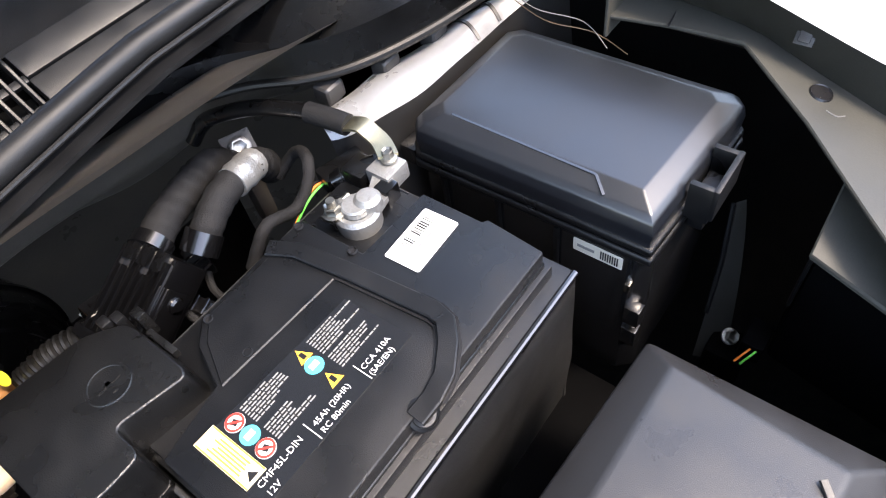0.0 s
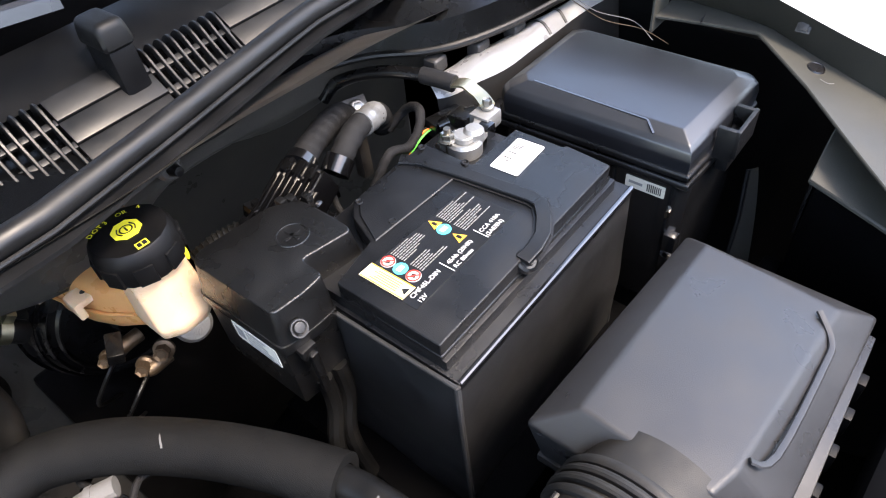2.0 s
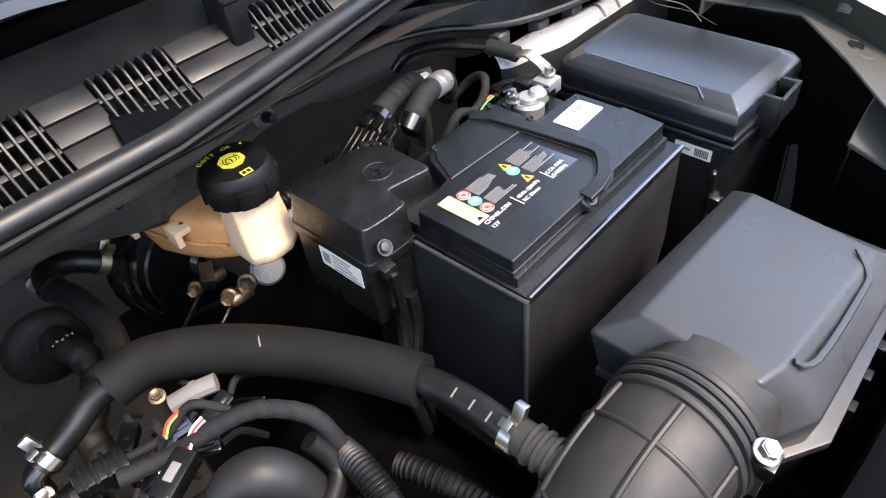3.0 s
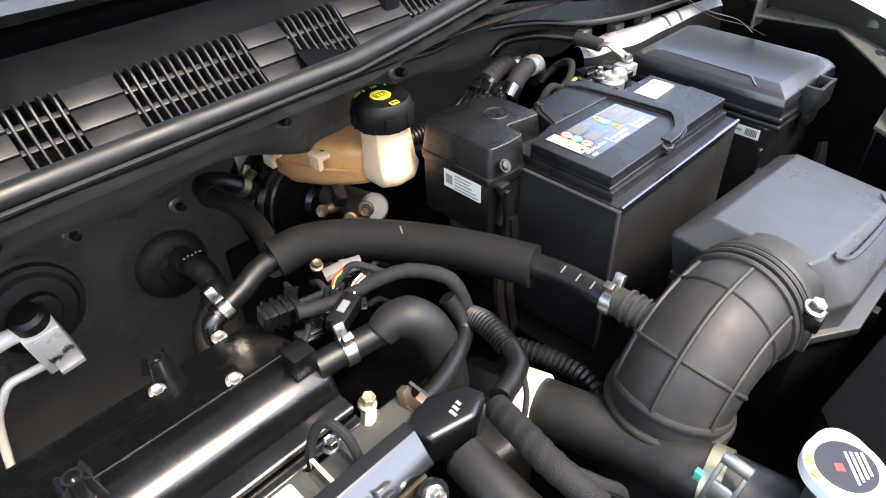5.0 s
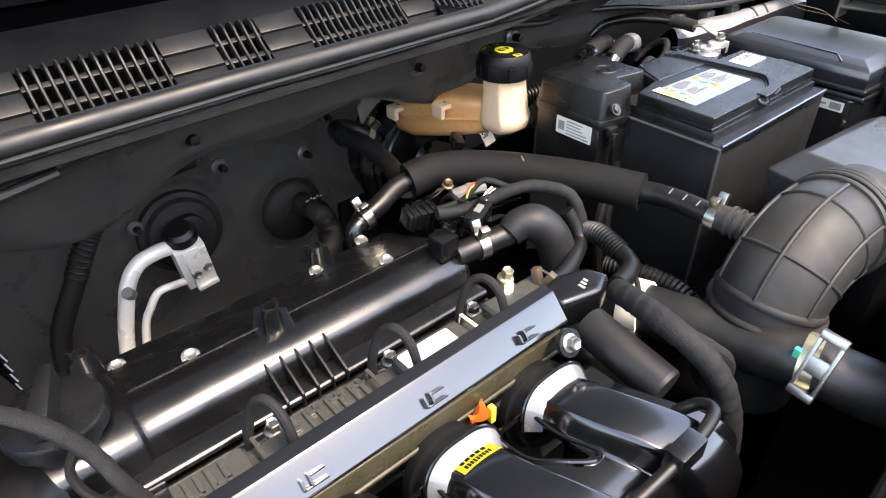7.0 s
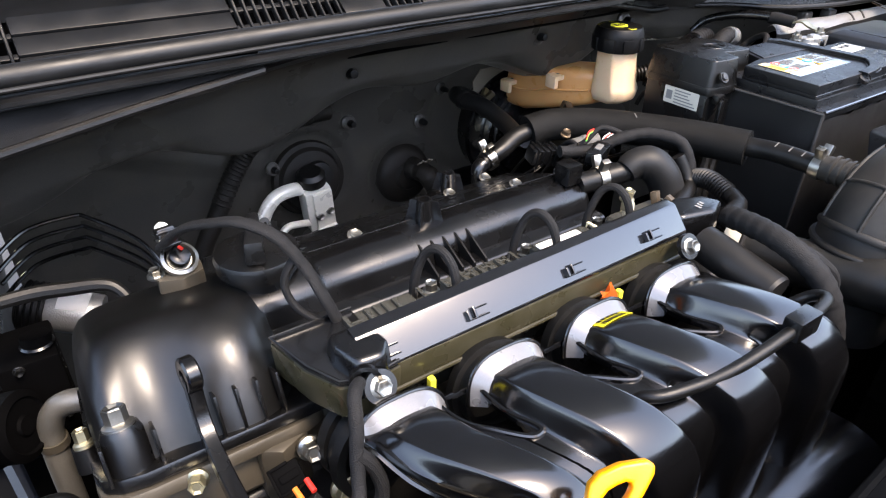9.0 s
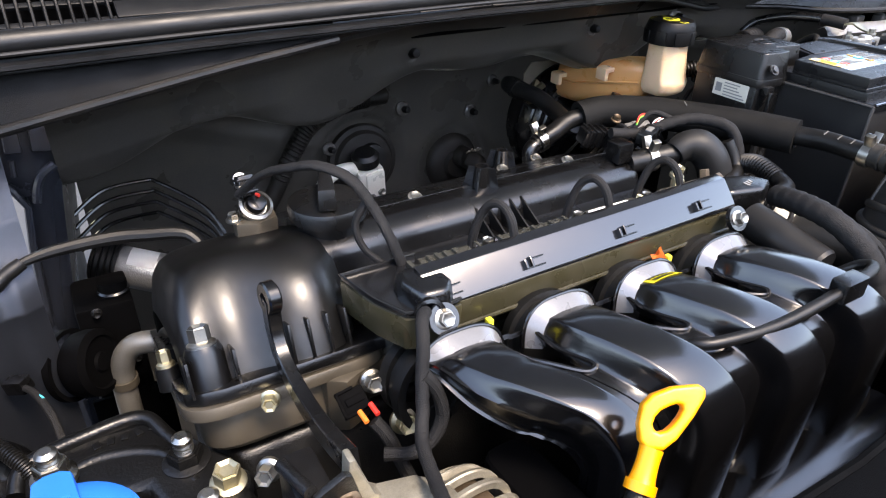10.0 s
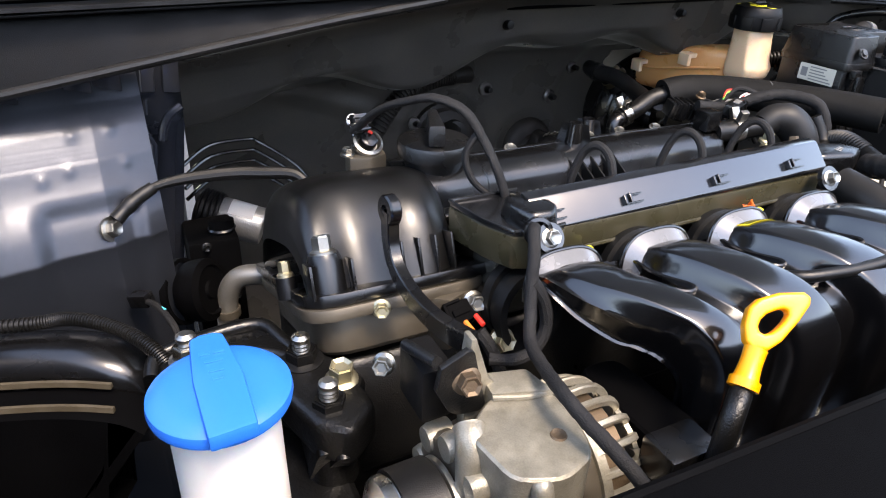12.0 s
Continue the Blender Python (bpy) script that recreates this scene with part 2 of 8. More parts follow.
def sweep(path, rings, closed=True, caps=True, up=(0, 0, 1)):
    """Loft 2D outlines (one for each path point, or one for all) along a path. Outline x goes to the path's right, y to its up side."""
    bm = bmesh.new()
    path = [Vector(p) for p in path]
    prev, side = None, None
    rows = []
    for i, p in enumerate(path):
        d = (path[min(i + 1, len(path) - 1)] - path[max(i - 1, 0)]).normalized()
        if side is None:
            u = Vector(up)
            if abs(u.dot(d)) > 0.95:
                u = Vector((0, 1, 0))
            side = d.cross(u).normalized()
        else:
            side = (prev.rotation_difference(d) @ side)
            side = (side - d * side.dot(d)).normalized()
        prev = d
        top = side.cross(d)
        ring = rings[i] if isinstance(rings[0][0], (list, tuple, Vector)) else rings
        rows.append([bm.verts.new(p + side * q[0] + top * q[1]) for q in ring])
    n = len(rows[0])
    for a, b in zip(rows, rows[1:]):
        for j in range(n if closed else n - 1):
            bm.faces.new((a[j], a[(j + 1) % n], b[(j + 1) % n], b[j]))
    if caps and closed:
        bm.faces.new(rows[0][::-1])
        bm.faces.new(rows[-1])
    bmesh.ops.recalc_face_normals(bm, faces=bm.faces)
    return bm


def circle(r, seg=14, ry=None):
    return [(r * math.cos(2 * math.pi * i / seg), (ry or r) * math.sin(2 * math.pi * i / seg)) for i in range(seg)]


def tube(pts, r, seg=14, k=6, radius=None, caps=True, flat=1.0, wob=0.0):
    """A tube through pts; radius(u) scales it along its length, wob makes it uneven."""
    path = spline(pts, k)
    rings = []
    for i in range(len(path)):
        u = i / (len(path) - 1)
        s = r * (radius(u) if radius else 1)
        if wob:
            s *= 1 + wob * noise.noise(path[i] * 90)
        rings.append(circle(s, seg, s * flat))
    return sweep(path, rings, caps=caps)


def hollow(pts, r, wall, seg=20, k=6):
    """A tube with an open bore."""
    path = spline(pts, k)
    bm = bmesh.new()
    a = sweep(path, circle(r, seg), caps=False)
    b = sweep(path, circle(r - wall, seg), caps=False)
    merge(bm, a)
    off = len(bm.verts)
    merge(bm, b)
    bm.verts.ensure_lookup_table()
    n = len(path)
    for s in (0, (n - 1) * seg):
        for j in range(seg):
            bm.faces.new((bm.verts[s + j], bm.verts[s + (j + 1) % seg], bm.verts[off + s + (j + 1) % seg], bm.verts[off + s + j]))
    bmesh.ops.recalc_face_normals(bm, faces=bm.faces)
    return bm


def taped(pts, r, pitch=0.011, seg=16, flat=1.0, wob=0.06, lap=0.09):
    """A loom wrapped in tape: each turn of the spiral overlaps the last."""
    path = spline(pts, 12)
    even, left = [path[0]], 0.0
    step = pitch / 7
    for a, b in zip(path, path[1:]):
        d = (b - a).length
        while left + d >= step and d > 1e-9:
            a = a.lerp(b, (step - left) / d)
            even.append(a)
            d, left = (b - a).length, 0.0
        left += d
    even.append(path[-1])
    rings = []
    for i, p in enumerate(even):
        ring = []
        for j in range(seg):
            q = r * (1 - lap / 2 + lap * ((i / 7 + j / seg) % 1.0) + wob * noise.noise(p * 60 + Vector((0, 0, j * 0.15))))
            ring.append((q * math.cos(2 * math.pi * j / seg), q * flat * math.sin(2 * math.pi * j / seg)))
        rings.append(ring)
    return sweep(even, rings)


def eased(rows, x, w=0.05):
    """lerp_table with its corners rounded off over a span of 2w."""
    tot = [0.0] * (len(rows[0]) - 1)
    for k in range(-4, 5):
        for c, v in enumerate(lerp_table(rows, x + w * k / 4)):
            tot[c] += v / 9
    return tuple(tot)


def merge(bm, other):
    me = bpy.data.meshes.new("tmp")
    other.to_mesh(me)
    other.free()
    bm.from_mesh(me)
    bpy.data.meshes.remove(me)
    return bm


def join(*bms):
    bm = bms[0]
    for b in bms[1:]:
        merge(bm, b)
    return bm


def lathe(profile, seg=32, m=None):
    """Turn (radius, height) pairs round z."""
    bm = bmesh.new()
    rows = []
    for r, z in profile:
        rows.append([bm.verts.new((r * math.cos(2 * math.pi * i / seg), r * math.sin(2 * math.pi * i / seg), z)) for i in range(seg)] if r > 1e-6 else [bm.verts.new((0, 0, z))])
    for a, b in zip(rows, rows[1:]):
        for j in range(seg):
            q = [a[j % len(a)], a[(j + 1) % len(a)], b[(j + 1) % len(b)], b[j % len(b)]]
            q = list(dict.fromkeys(q))
            if len(q) > 2:
                bm.faces.new(q)
    bmesh.ops.recalc_face_normals(bm, faces=bm.faces)
    if m is not None:
        bm.transform(m)
    return bm


def axis(p, d, spin=0):
    """A pose at p whose z points along d."""
    return Matrix.Translation(p) @ Vector(d).to_track_quat("Z", "Y").to_matrix().to_4x4() @ Matrix.Rotation(radians(spin), 4, "Z")


def hexhead(r, h, m, flange=1.35, dish=True):
    """A flanged hexagon bolt head along z."""
    c = r * 0.55
    a = lathe([(0, -h * 0.3), (r * flange, -h * 0.3), (r * flange, 0), (r * 1.02, h * 0.14), (0, h * 0.14)], 24)
    b = bmesh.new()
    lo = [b.verts.new((r * math.cos(math.pi * i / 3), r * math.sin(math.pi * i / 3), h * 0.05)) for i in range(6)]
    hi = [b.verts.new((v.co.x, v.co.y, h)) for v in lo]
    for i in range(6):
        b.faces.new((lo[i], lo[(i + 1) % 6], hi[(i + 1) % 6], hi[i]))
    top = b.faces.new(hi)
    bmesh.ops.bevel(b, geom=list(top.edges), offset=r * 0.12, segments=2, affect="EDGES")
    if dish:
        f = max(b.faces, key=lambda q: q.calc_center_median().z + q.calc_area() * 10)
        res = bmesh.ops.inset_individual(b, faces=[f], thickness=r * 0.3)
        bmesh.ops.translate(b, verts=f.verts, vec=(0, 0, -h * 0.15))
    merge(a, b)
    a.transform(m)
    return a


def bolt(name, p, d, r, h, mat=None, parent=None, label="", spin=0):
    return part(name, hexhead(r, h, axis(p, d, spin)), mat or M_STEEL, parent, label)


def words(text, size, m, mat, name, parent, extrude=0.0):
    """Lettering in the built-in font, as a mesh."""
    cu = bpy.data.curves.new("text", "FONT")
    cu.body, cu.size, cu.extrude = text, size, extrude
    cu.resolution_u = 2
    tmp = bpy.data.objects.new("text", cu)
    me = bpy.data.meshes.new_from_object(tmp)
    bpy.data.objects.remove(tmp)
    bm = bmesh.new()
    bm.from_mesh(me)
    bpy.data.meshes.remove(me)
    bm.transform(m)
    return part(name, bm, mat, parent)


def plate(w, h, m, t=0.0004, r=0.0):
    """A thin card in the xy plane of m."""
    if r:
        pts = []
        for cx, cy, a0 in ((w / 2 - r, h / 2 - r, 0), (-w / 2 + r, h / 2 - r, 90), (-w / 2 + r, -h / 2 + r, 180), (w / 2 - r, -h / 2 + r, 270)):
            pts += [(cx + r * math.cos(radians(a0 + a)), cy + r * math.sin(radians(a0 + a))) for a in (0, 30, 60, 90)]
    else:
        pts = [(w / 2, h / 2), (-w / 2, h / 2), (-w / 2, -h / 2), (w / 2, -h / 2)]
    return prism(pts, 0, t, m=m)


def rounded(pts, r, n=5):
    """A plan polygon with its corners rounded."""
    out = []
    for i, p in enumerate(pts):
        p, a, b = Vector(p), Vector(pts[i - 1]), Vector(pts[(i + 1) % len(pts)])
        da, db = (a - p), (b - p)
        k = min(r, da.length * 0.45, db.length * 0.45)
        p0, p1 = p + da.normalized() * k, p + db.normalized() * k
        out += [tuple(p0.lerp(p, t).lerp(p.lerp(p1, t), t)) for t in [j / n for j in range(n + 1)]]
    return out


def grid(fn, nu, nv, thick=0.0):
    """A sheet from fn(u, v), with thickness below it."""
    bm = bmesh.new()
    v = [[bm.verts.new(fn(i / nu, j / nv)) for j in range(nv + 1)] for i in range(nu + 1)]
    for i in range(nu):
        for j in range(nv):
            bm.faces.new((v[i][j], v[i + 1][j], v[i + 1][j + 1], v[i][j + 1]))
    if thick:
        bmesh.ops.solidify(bm, geom=bm.faces[:], thickness=thick)
    return bm


def lerp_table(rows, x):
    """Piecewise linear rows of (x, values...)."""
    if x <= rows[0][0]:
        return rows[0][1:]
    for a, b in zip(rows, rows[1:]):
        if x <= b[0]:
            u = (x - a[0]) / (b[0] - a[0])
            return tuple(p + (q - p) * u for p, q in zip(a[1:], b[1:]))
    return rows[-1][1:]

# ---- setting: ground, bay walls, cowl, bonnet ----
bm = bmesh.new()
bmesh.ops.create_grid(bm, x_segments=8, y_segments=8, size=200)
bmesh.ops.translate(bm, verts=bm.verts, vec=(0, 0, -0.82))
part("ground", bm, M_ASPHALT, label="grey asphalt ground below the car", kind="structure")


# unseen plain wall, added in front of the car to darken low reflections
part("wall_unseen_blocker", box(-9, 9, -3.4, -3.2, -0.82, 0.9, 0.01), M_BLOCKER, label="unseen dark brown wall added in front of the car to darken reflections", kind="structure")


def cowl_drop(x):
    west = lerp_table([(-1.05, -0.1), (-0.864, -0.071), (-0.785, -0.058), (-0.7, -0.044), (-0.6, -0.028), (-0.48, -0.012), (-0.36, 0.0)], x)[0]
    return west - 0.01 * max(0.0, (x + 0.02) / 0.2) ** 2


def bulkhead(u, v):
    x = -0.722 - (0.011 if v < 0.29 else 0.0) * (1 - u) + 1.222 * u
    d = cowl_drop(x)
    dip = 0.012 * math.sin(x * 17) + 0.01 * math.sin(x * 31 + 1)
    prof = [(0.0, 0.205, 0.088), (0.08, 0.225, 0.078), (0.12, 0.262, 0.068), (0.16, 0.276, 0.05), (0.24, 0.286, 0.018), (0.28, 0.3, -0.002 + dip), (0.34, 0.335, -0.012 + dip), (0.4, 0.42, -0.02), (0.45, 0.448, -0.04), (0.6, 0.458, -0.12), (0.8, 0.462, -0.26), (1.0, 0.44, -0.62)]
    y, z = lerp_table(prof, v)
    y += 0.004 * noise.noise(Vector((x * 9, z * 9, 3)))
    if v > 0.45:
        # pressed pads round the openings, and a slanting bead
        for px, pz, r in ((-0.371, -0.157, 0.066), (-0.221, -0.19, 0.058), (-0.09, -0.12, 0.09)):
            q = math.hypot(x - px, (z + d) - pz) / r
            y += 0.009 * (1 - max(0.0, min(1.0, (q - 0.85) / 0.2)))
        q = abs((z + d) + 0.12 + 0.35 * (x + 0.45)) / 0.02
        y -= 0.006 * max(0.0, 1 - q) if x < -0.42 else 0.0
    return Vector((x, y, z + d))


part("wall_firewall", grid(bulkhead, 200, 110, 0.003), M_PAINT, label="dark painted sheet-metal firewall with a folded upper edge", angle=50, kind="structure")


APRON = [(-0.62, 0.0), (-0.115, 0.0), (-0.1, 0.004), (-0.085, 0.006), (-0.072, 0.002), (-0.06, 0.0), (-0.042, 0.0025), (-0.0375, 0.002), (-0.036, -0.0015), (-0.0345, -0.0015), (-0.033, 0.001), (-0.02, 0.002), (-0.0165, 0.0005), (-0.015, -0.004), (0.04, -0.004)]


def tower(u, v):
    # wing wall from the front, turning into the sloped front of the strut tower
    x, y, lean = lerp_table([(0.0, -1.02, -0.4, 0.0), (0.2, -0.98, -0.02, 0.0), (0.3, -0.955, 0.15, 0.3), (0.38, -0.925, 0.215, 0.55), (0.5, -0.88, 0.234, 0.62), (0.8, -0.81, 0.246, 0.62), (1.0, -0.768, 0.256, 0.5)], u)
    z = lerp_table([(0.0, -0.62), (0.2, -0.13), (1.0, 0.035)], v)[0]
    def smooth(a, b, q):
        q = max(0.0, min(1.0, (q - a) / (b - a)))
        return q * q * (3 - 2 * q)
    out = 0.7 * eased(APRON, z, 0.009)[0]
    # pressed pocket round the strap bolt
    out -= 0.006 * smooth(-0.868, -0.85, x) * (1 - smooth(-0.796, -0.78, x)) * (1 - smooth(-0.085, -0.066, z))
    # small round dimples
    for dx, dz in ((-0.826, -0.026), (-0.797, -0.026), (-0.832, -0.05), (-0.852, -0.054), (-0.79, -0.052)):
        out += 0.001 * math.exp(-((x - dx) / 0.0045) ** 2 - ((z - dz) / 0.0045) ** 2)
    return Vector((x, y + lean * max(z, -0.11) - out, z))


part("wall_apron_west", grid(tower, 220, 150, 0.003), M_BODY, label="blue-grey painted inner wing panel with a stepped top", angle=60, kind="structure")


def apron_east(u, v):
    plan = [(0.0, 0.56, -0.4), (0.5, 0.46, -0.05), (0.75, 0.44, 0.15), (1.0, 0.44, 0.46)]
    x, y = lerp_table(plan, u)
    return Vector((x, y, -0.62 + 0.66 * v))


part("wall_apron_east", grid(apron_east, 30, 20, 0.003), M_PLASTIC, label="black painted inner wing panel beside the fuse box", angle=50, kind="structure")
# tray under the bay and the closing front wall
part("floor_undertray", box(-0.95, 0.6, -0.42, 0.47, -0.64, -0.62, 0.003), M_PLASTIC, label="black plastic undertray below the engine", kind="structure")
part("wall_front", box(-0.95, 0.6, -0.44, -0.42, -0.64, -0.06, 0.003), M_PLASTIC, label="black plastic radiator shroud wall", kind="structure")

# top cover over the radiator
cover = thing("radiator_cover", (-0.3, -0.33, -0.05), "black plastic cover panel over the radiator support", "cover panel")
part("panel", prism([(-0.95, -0.42), (0.6, -0.42), (0.6, -0.3), (0.3, -0.215), (0.03, -0.203), (-0.07, -0.195), (-0.12, -0.235), (-0.45, -0.252), (-0.68, -0.247), (-0.95, -0.3)], -0.07, -0.024, 0.006, 2), M_SHADEBLACK, cover)

part("edge_lip", sweep([(-0.68, -0.2495, -0.026), (-0.45, -0.2545, -0.026), (-0.12, -0.2375, -0.026)], circle(0.003, 8)), M_SHADEBLACK, cover)
for x in (-0.62, -0.42, -0.2, 0.2):
    part("push_clip", lathe([(0.009, -0.0245), (0.009, -0.022), (0.006, -0.0205), (0.004, -0.0215), (0, -0.0215)], 24, Matrix.Translation((x, -0.31, 0))), M_PLASTIC, cover, "round black push clip")

column = thing("corner_column", (-0.75, 0.3, -0.15), "dark blue painted corner column between firewall and inner wing", "body panel")
SEAM = [(-0.5, -0.776), (-0.4, -0.776), (-0.187, -0.778), (-0.1, -0.77), (-0.062, -0.764), (-0.045, -0.771), (-0.0325, -0.782), (0.0, -0.785), (0.05, -0.785)]
def column_face(u, v):
    z = -0.4 + 0.45 * v
    left = lerp_table(SEAM, z)[0]
    right = lerp_table([(-0.4, -0.76), (-0.19, -0.754), (-0.06, -0.735), (0.007, -0.722), (0.05, -0.716)], z)[0]
    return Vector((left + (right - left) * u, 0.292 - 0.007 * math.sin(math.pi * u) + 0.004 * u, z))
part("face", grid(column_face, 16, 60, 0.002), M_NAVY, column)
part("return_wall", grid(lambda u, v: column_face(1, v) + Vector((0.02 * u, 0.16 * u, 0)), 6, 40, 0.002), M_PAINT, column)
part("seam_bead", sweep([(x + 0.001, 0.288, z) for z, x in SEAM[2:]], circle(0.0032, 8)), M_NAVY, column)
part("pressing", box(-0.0085, 0.0085, -0.003, 0.003, -0.016, 0.016, 0.0028, 3, m=Matrix.Translation((-0.738, 0.2865, 0.002)) @ Matrix.Rotation(radians(6), 4, "Y")), M_NAVY, column)
part("pressing", box(-0.0065, 0.0065, -0.003, 0.003, -0.016, 0.016, 0.0028, 3, m=Matrix.Translation((-0.759, 0.2855, 0.004)) @ Matrix.Rotation(radians(6), 4, "Y")), M_NAVY, column)
part("rib", tube([(-0.755, 0.286, -0.058), (-0.7515, 0.286, -0.0447), (-0.745, 0.286, -0.034), (-0.734, 0.288, -0.0275)], 0.0042, 10), M_NAVY, column)
part("rib", tube([(-0.764, 0.287, -0.018), (-0.7655, 0.286, -0.032)], 0.0025, 8), M_NAVY, column)
for x in (-0.868, -0.815, -0.792):
    part("edge_tab", box(-0.011, 0.011, -0.0025, 0.0025, -0.018, 0.012, 0.002, m=Matrix.Translation((x, 0.255 + 0.2 * (x + 0.8), 0.008)) @ Matrix.Rotation(radians(6), 4, "X")), M_NAVY, column)

# curved end cover of the cowl on the far side
cleft = thing("cowl_side_cover", (-0.75, 0.24, 0.05), "black plastic curved cowl end cover over the inner wing", "cowl cover", group="cowl end covers")
part("shell", grid(lambda u, v: Vector((-1.05 + 0.55 * u, 0.205 + 0.02 * v, 0.089 + cowl_drop(-1.05 + 0.55 * u) * (1 - 0.9 * v) + 0.004 * math.sin(v * math.pi))), 24, 10, 0.003), M_DULL, cleft)
part("rim", sweep([(-1.05 + 0.55 * i / 24, 0.205, 0.087 + cowl_drop(-1.05 + 0.55 * i / 24)) for i in range(25)], circle(0.0042, 10)), M_RUBBER, cleft)

# rubber weather strip along the cowl
seal = thing("weather_strip", (-0.3, 0.215, 0.08), "black rubber weather strip running along the cowl edge", "weather strip")
def seal_path(x):
    z = 0.097 + 0.12 * min(0, cowl_drop(x)) + (0.0 if x < 0 else 0.02 * x)
    y = 0.215 + 0.045 * max(0, min(1, (x + 0.1) / 0.25))
    return y, z
xs = [-1.05 + 1.4 * i / 50 for i in range(51)]
part("bulb", sweep([(x, *seal_path(x)) for x in xs], circle(0.0085, 14)), M_SEAL, seal)
part("bead", sweep([(x, seal_path(x)[0] - 0.009, seal_path(x)[1] - 0.006) for x in xs], circle(0.0018, 8)), M_SEAL, seal)
part("flange_edge", sweep([(x, seal_path(x)[0] - 0.009, seal_path(x)[1] - 0.018) for x in xs], circle(0.0012, 8)), M_SEAL, seal)
part("lip", sweep([(x, seal_path(x)[0] - 0.006, seal_path(x)[1] - 0.013) for x in xs], [(-0.009, -0.0015), (0.012, -0.0015), (0.012, 0.0015), (-0.009, 0.0015)]), M_SEAL, seal)

# cowl grille behind it
grille = thing("cowl_grille", (-0.3, 0.3, 0.09), "black plastic cowl grille with slotted air vents", "cowl grille")
GROUPS = [(-0.76, -0.66, 11), (-0.493, -0.388, 12), (-0.343, -0.3, 5), (-0.258, -0.148, 14), (-0.108, -0.045, 8), (0.028, 0.1, 9)]


def slab(x0, x1, v0, v1, lift=0.0, t=0.004, w=0.0008):
    # a strip of the sloped grille plane between two heights along its slope
    a, b = Vector((0, 0.262, 0.078)), Vector((0, 0.309, 0.1095))
    n = Vector((0, -(b - a).z, (b - a).y)).normalized()
    bm = bmesh.new()
    lo = [Vector((x, 0, 0)) + a.lerp(b, v) + n * lift for x, v in ((x0, v0), (x1, v0), (x1, v1), (x0, v1))]
    p = [bm.verts.new(q) for q in lo] + [bm.verts.new(q - n * t) for q in lo]
    for f in ((0, 1, 2, 3), (7, 6, 5, 4), (0, 4, 5, 1), (1, 5, 6, 2), (2, 6, 7, 3), (3, 7, 4, 0)):
        bm.faces.new([p[i] for i in f])
    bmesh.ops.recalc_face_normals(bm, faces=bm.faces)
    bevel(bm, w, 2)
    return bm


def slat(x):
    # a thin blade over the three steps, hooked at its top
    a, b = Vector((x, 0.262, 0.078)), Vector((x, 0.309, 0.1095))
    n = Vector((0, -(b - a).z, (b - a).y)).normalized()
    pts = [a.lerp(b, v) + n * h for v, h in ((0.0, 0.001), (0.3, 0.0015), (0.6, 0.0035), (0.85, 0.0065), (0.95, 0.0055), (1.02, 0.001), (1.05, -0.006))]
    return sweep(spline(pts, 3), [(-0.0013, -0.005), (0.0013, -0.005), (0.0013, 0.0004), (0.0007, 0.0013), (-0.0007, 0.0013), (-0.0013, 0.0004)], up=n)


STEPS = ((-0.05, 0.34, 0.0), (0.345, 0.67, 0.0022), (0.675, 0.99, 0.0044))
edge = -0.95
for g0, g1, n in GROUPS + [(0.35, 0.35, 0)]:
    for v0, v1, h in STEPS:
        part("land", slab(edge, g0, v0, v1, h, 0.008, 0.0012), M_GRILLE, grille)
    edge = g1
    if n:
        for v, h in ((0.02, 0.0), (0.355, 0.002), (0.685, 0.004)):
            part("crossbar", slab(g0, g1, v - 0.04, v + 0.05, h - 0.0015, 0.004), M_GRILLE, grille)
    for i in range(n):
        part("slat", slat(g0 + (i + 0.5) * (g1 - g0) / n), M_GRILLE, grille)
# near-black tray and added back wall stand in for shade behind the slats
part("tray", slab(-0.95, 0.35, -0.1, 1.1, -0.03, 0.003), M_SHADEBLACK, grille)
part("tray_wall", box(-0.95, 0.35, 0.316, 0.319, 0.06, 0.108, 0.001), M_SHADEBLACK, grille)
# rear ledge of the cowl and the foot of the windscreen
part("rear_ledge", grid(lambda u, v: Vector((-0.95 + 1.3 * u, 0.314 + 0.05 * v, 0.1075 + 0.018 * v + 0.003 * math.sin(math.pi * v))), 20, 6, 0.003), M_GRILLE, grille)
# near-black gutter: the dark gap below the wipers is put into its colour
part("rear_gutter", grid(lambda u, v: Vector((-0.95 + 1.3 * u, 0.364 + 0.07 * v, 0.1255 - 0.03 * math.sin(math.pi * v) + 0.006 * v)), 20, 8, 0.003), M_SHADEBLACK, grille)
post = thing("cowl_post", (0.014, 0.3, 0.09), "black rubber capped post on the cowl grille", "bump stop")
part("stem", prism([(0.003, 0.285), (0.024, 0.285), (0.024, 0.32), (0.003, 0.32)], 0.075, 0.13, 0.004, 2, inset=0.001), M_PLASTIC, post)
part("rubber_cap", prism([(0.001, 0.283), (0.026, 0.283), (0.026, 0.322), (0.001, 0.322)], 0.128, 0.148, 0.006, 3, inset=0.004), M_RUBBER, post)
glass = grid(lambda u, v: Vector((-1.0 + 1.5 * u, 0.42 + 0.5 * v + 0.05 * (u - 0.5) ** 2, 0.13 + 0.3 * v)), 12, 6, 0.005)
part("window_windscreen", glass, M_GLASS, label="dark tinted windscreen glass above the cowl", kind="structure")
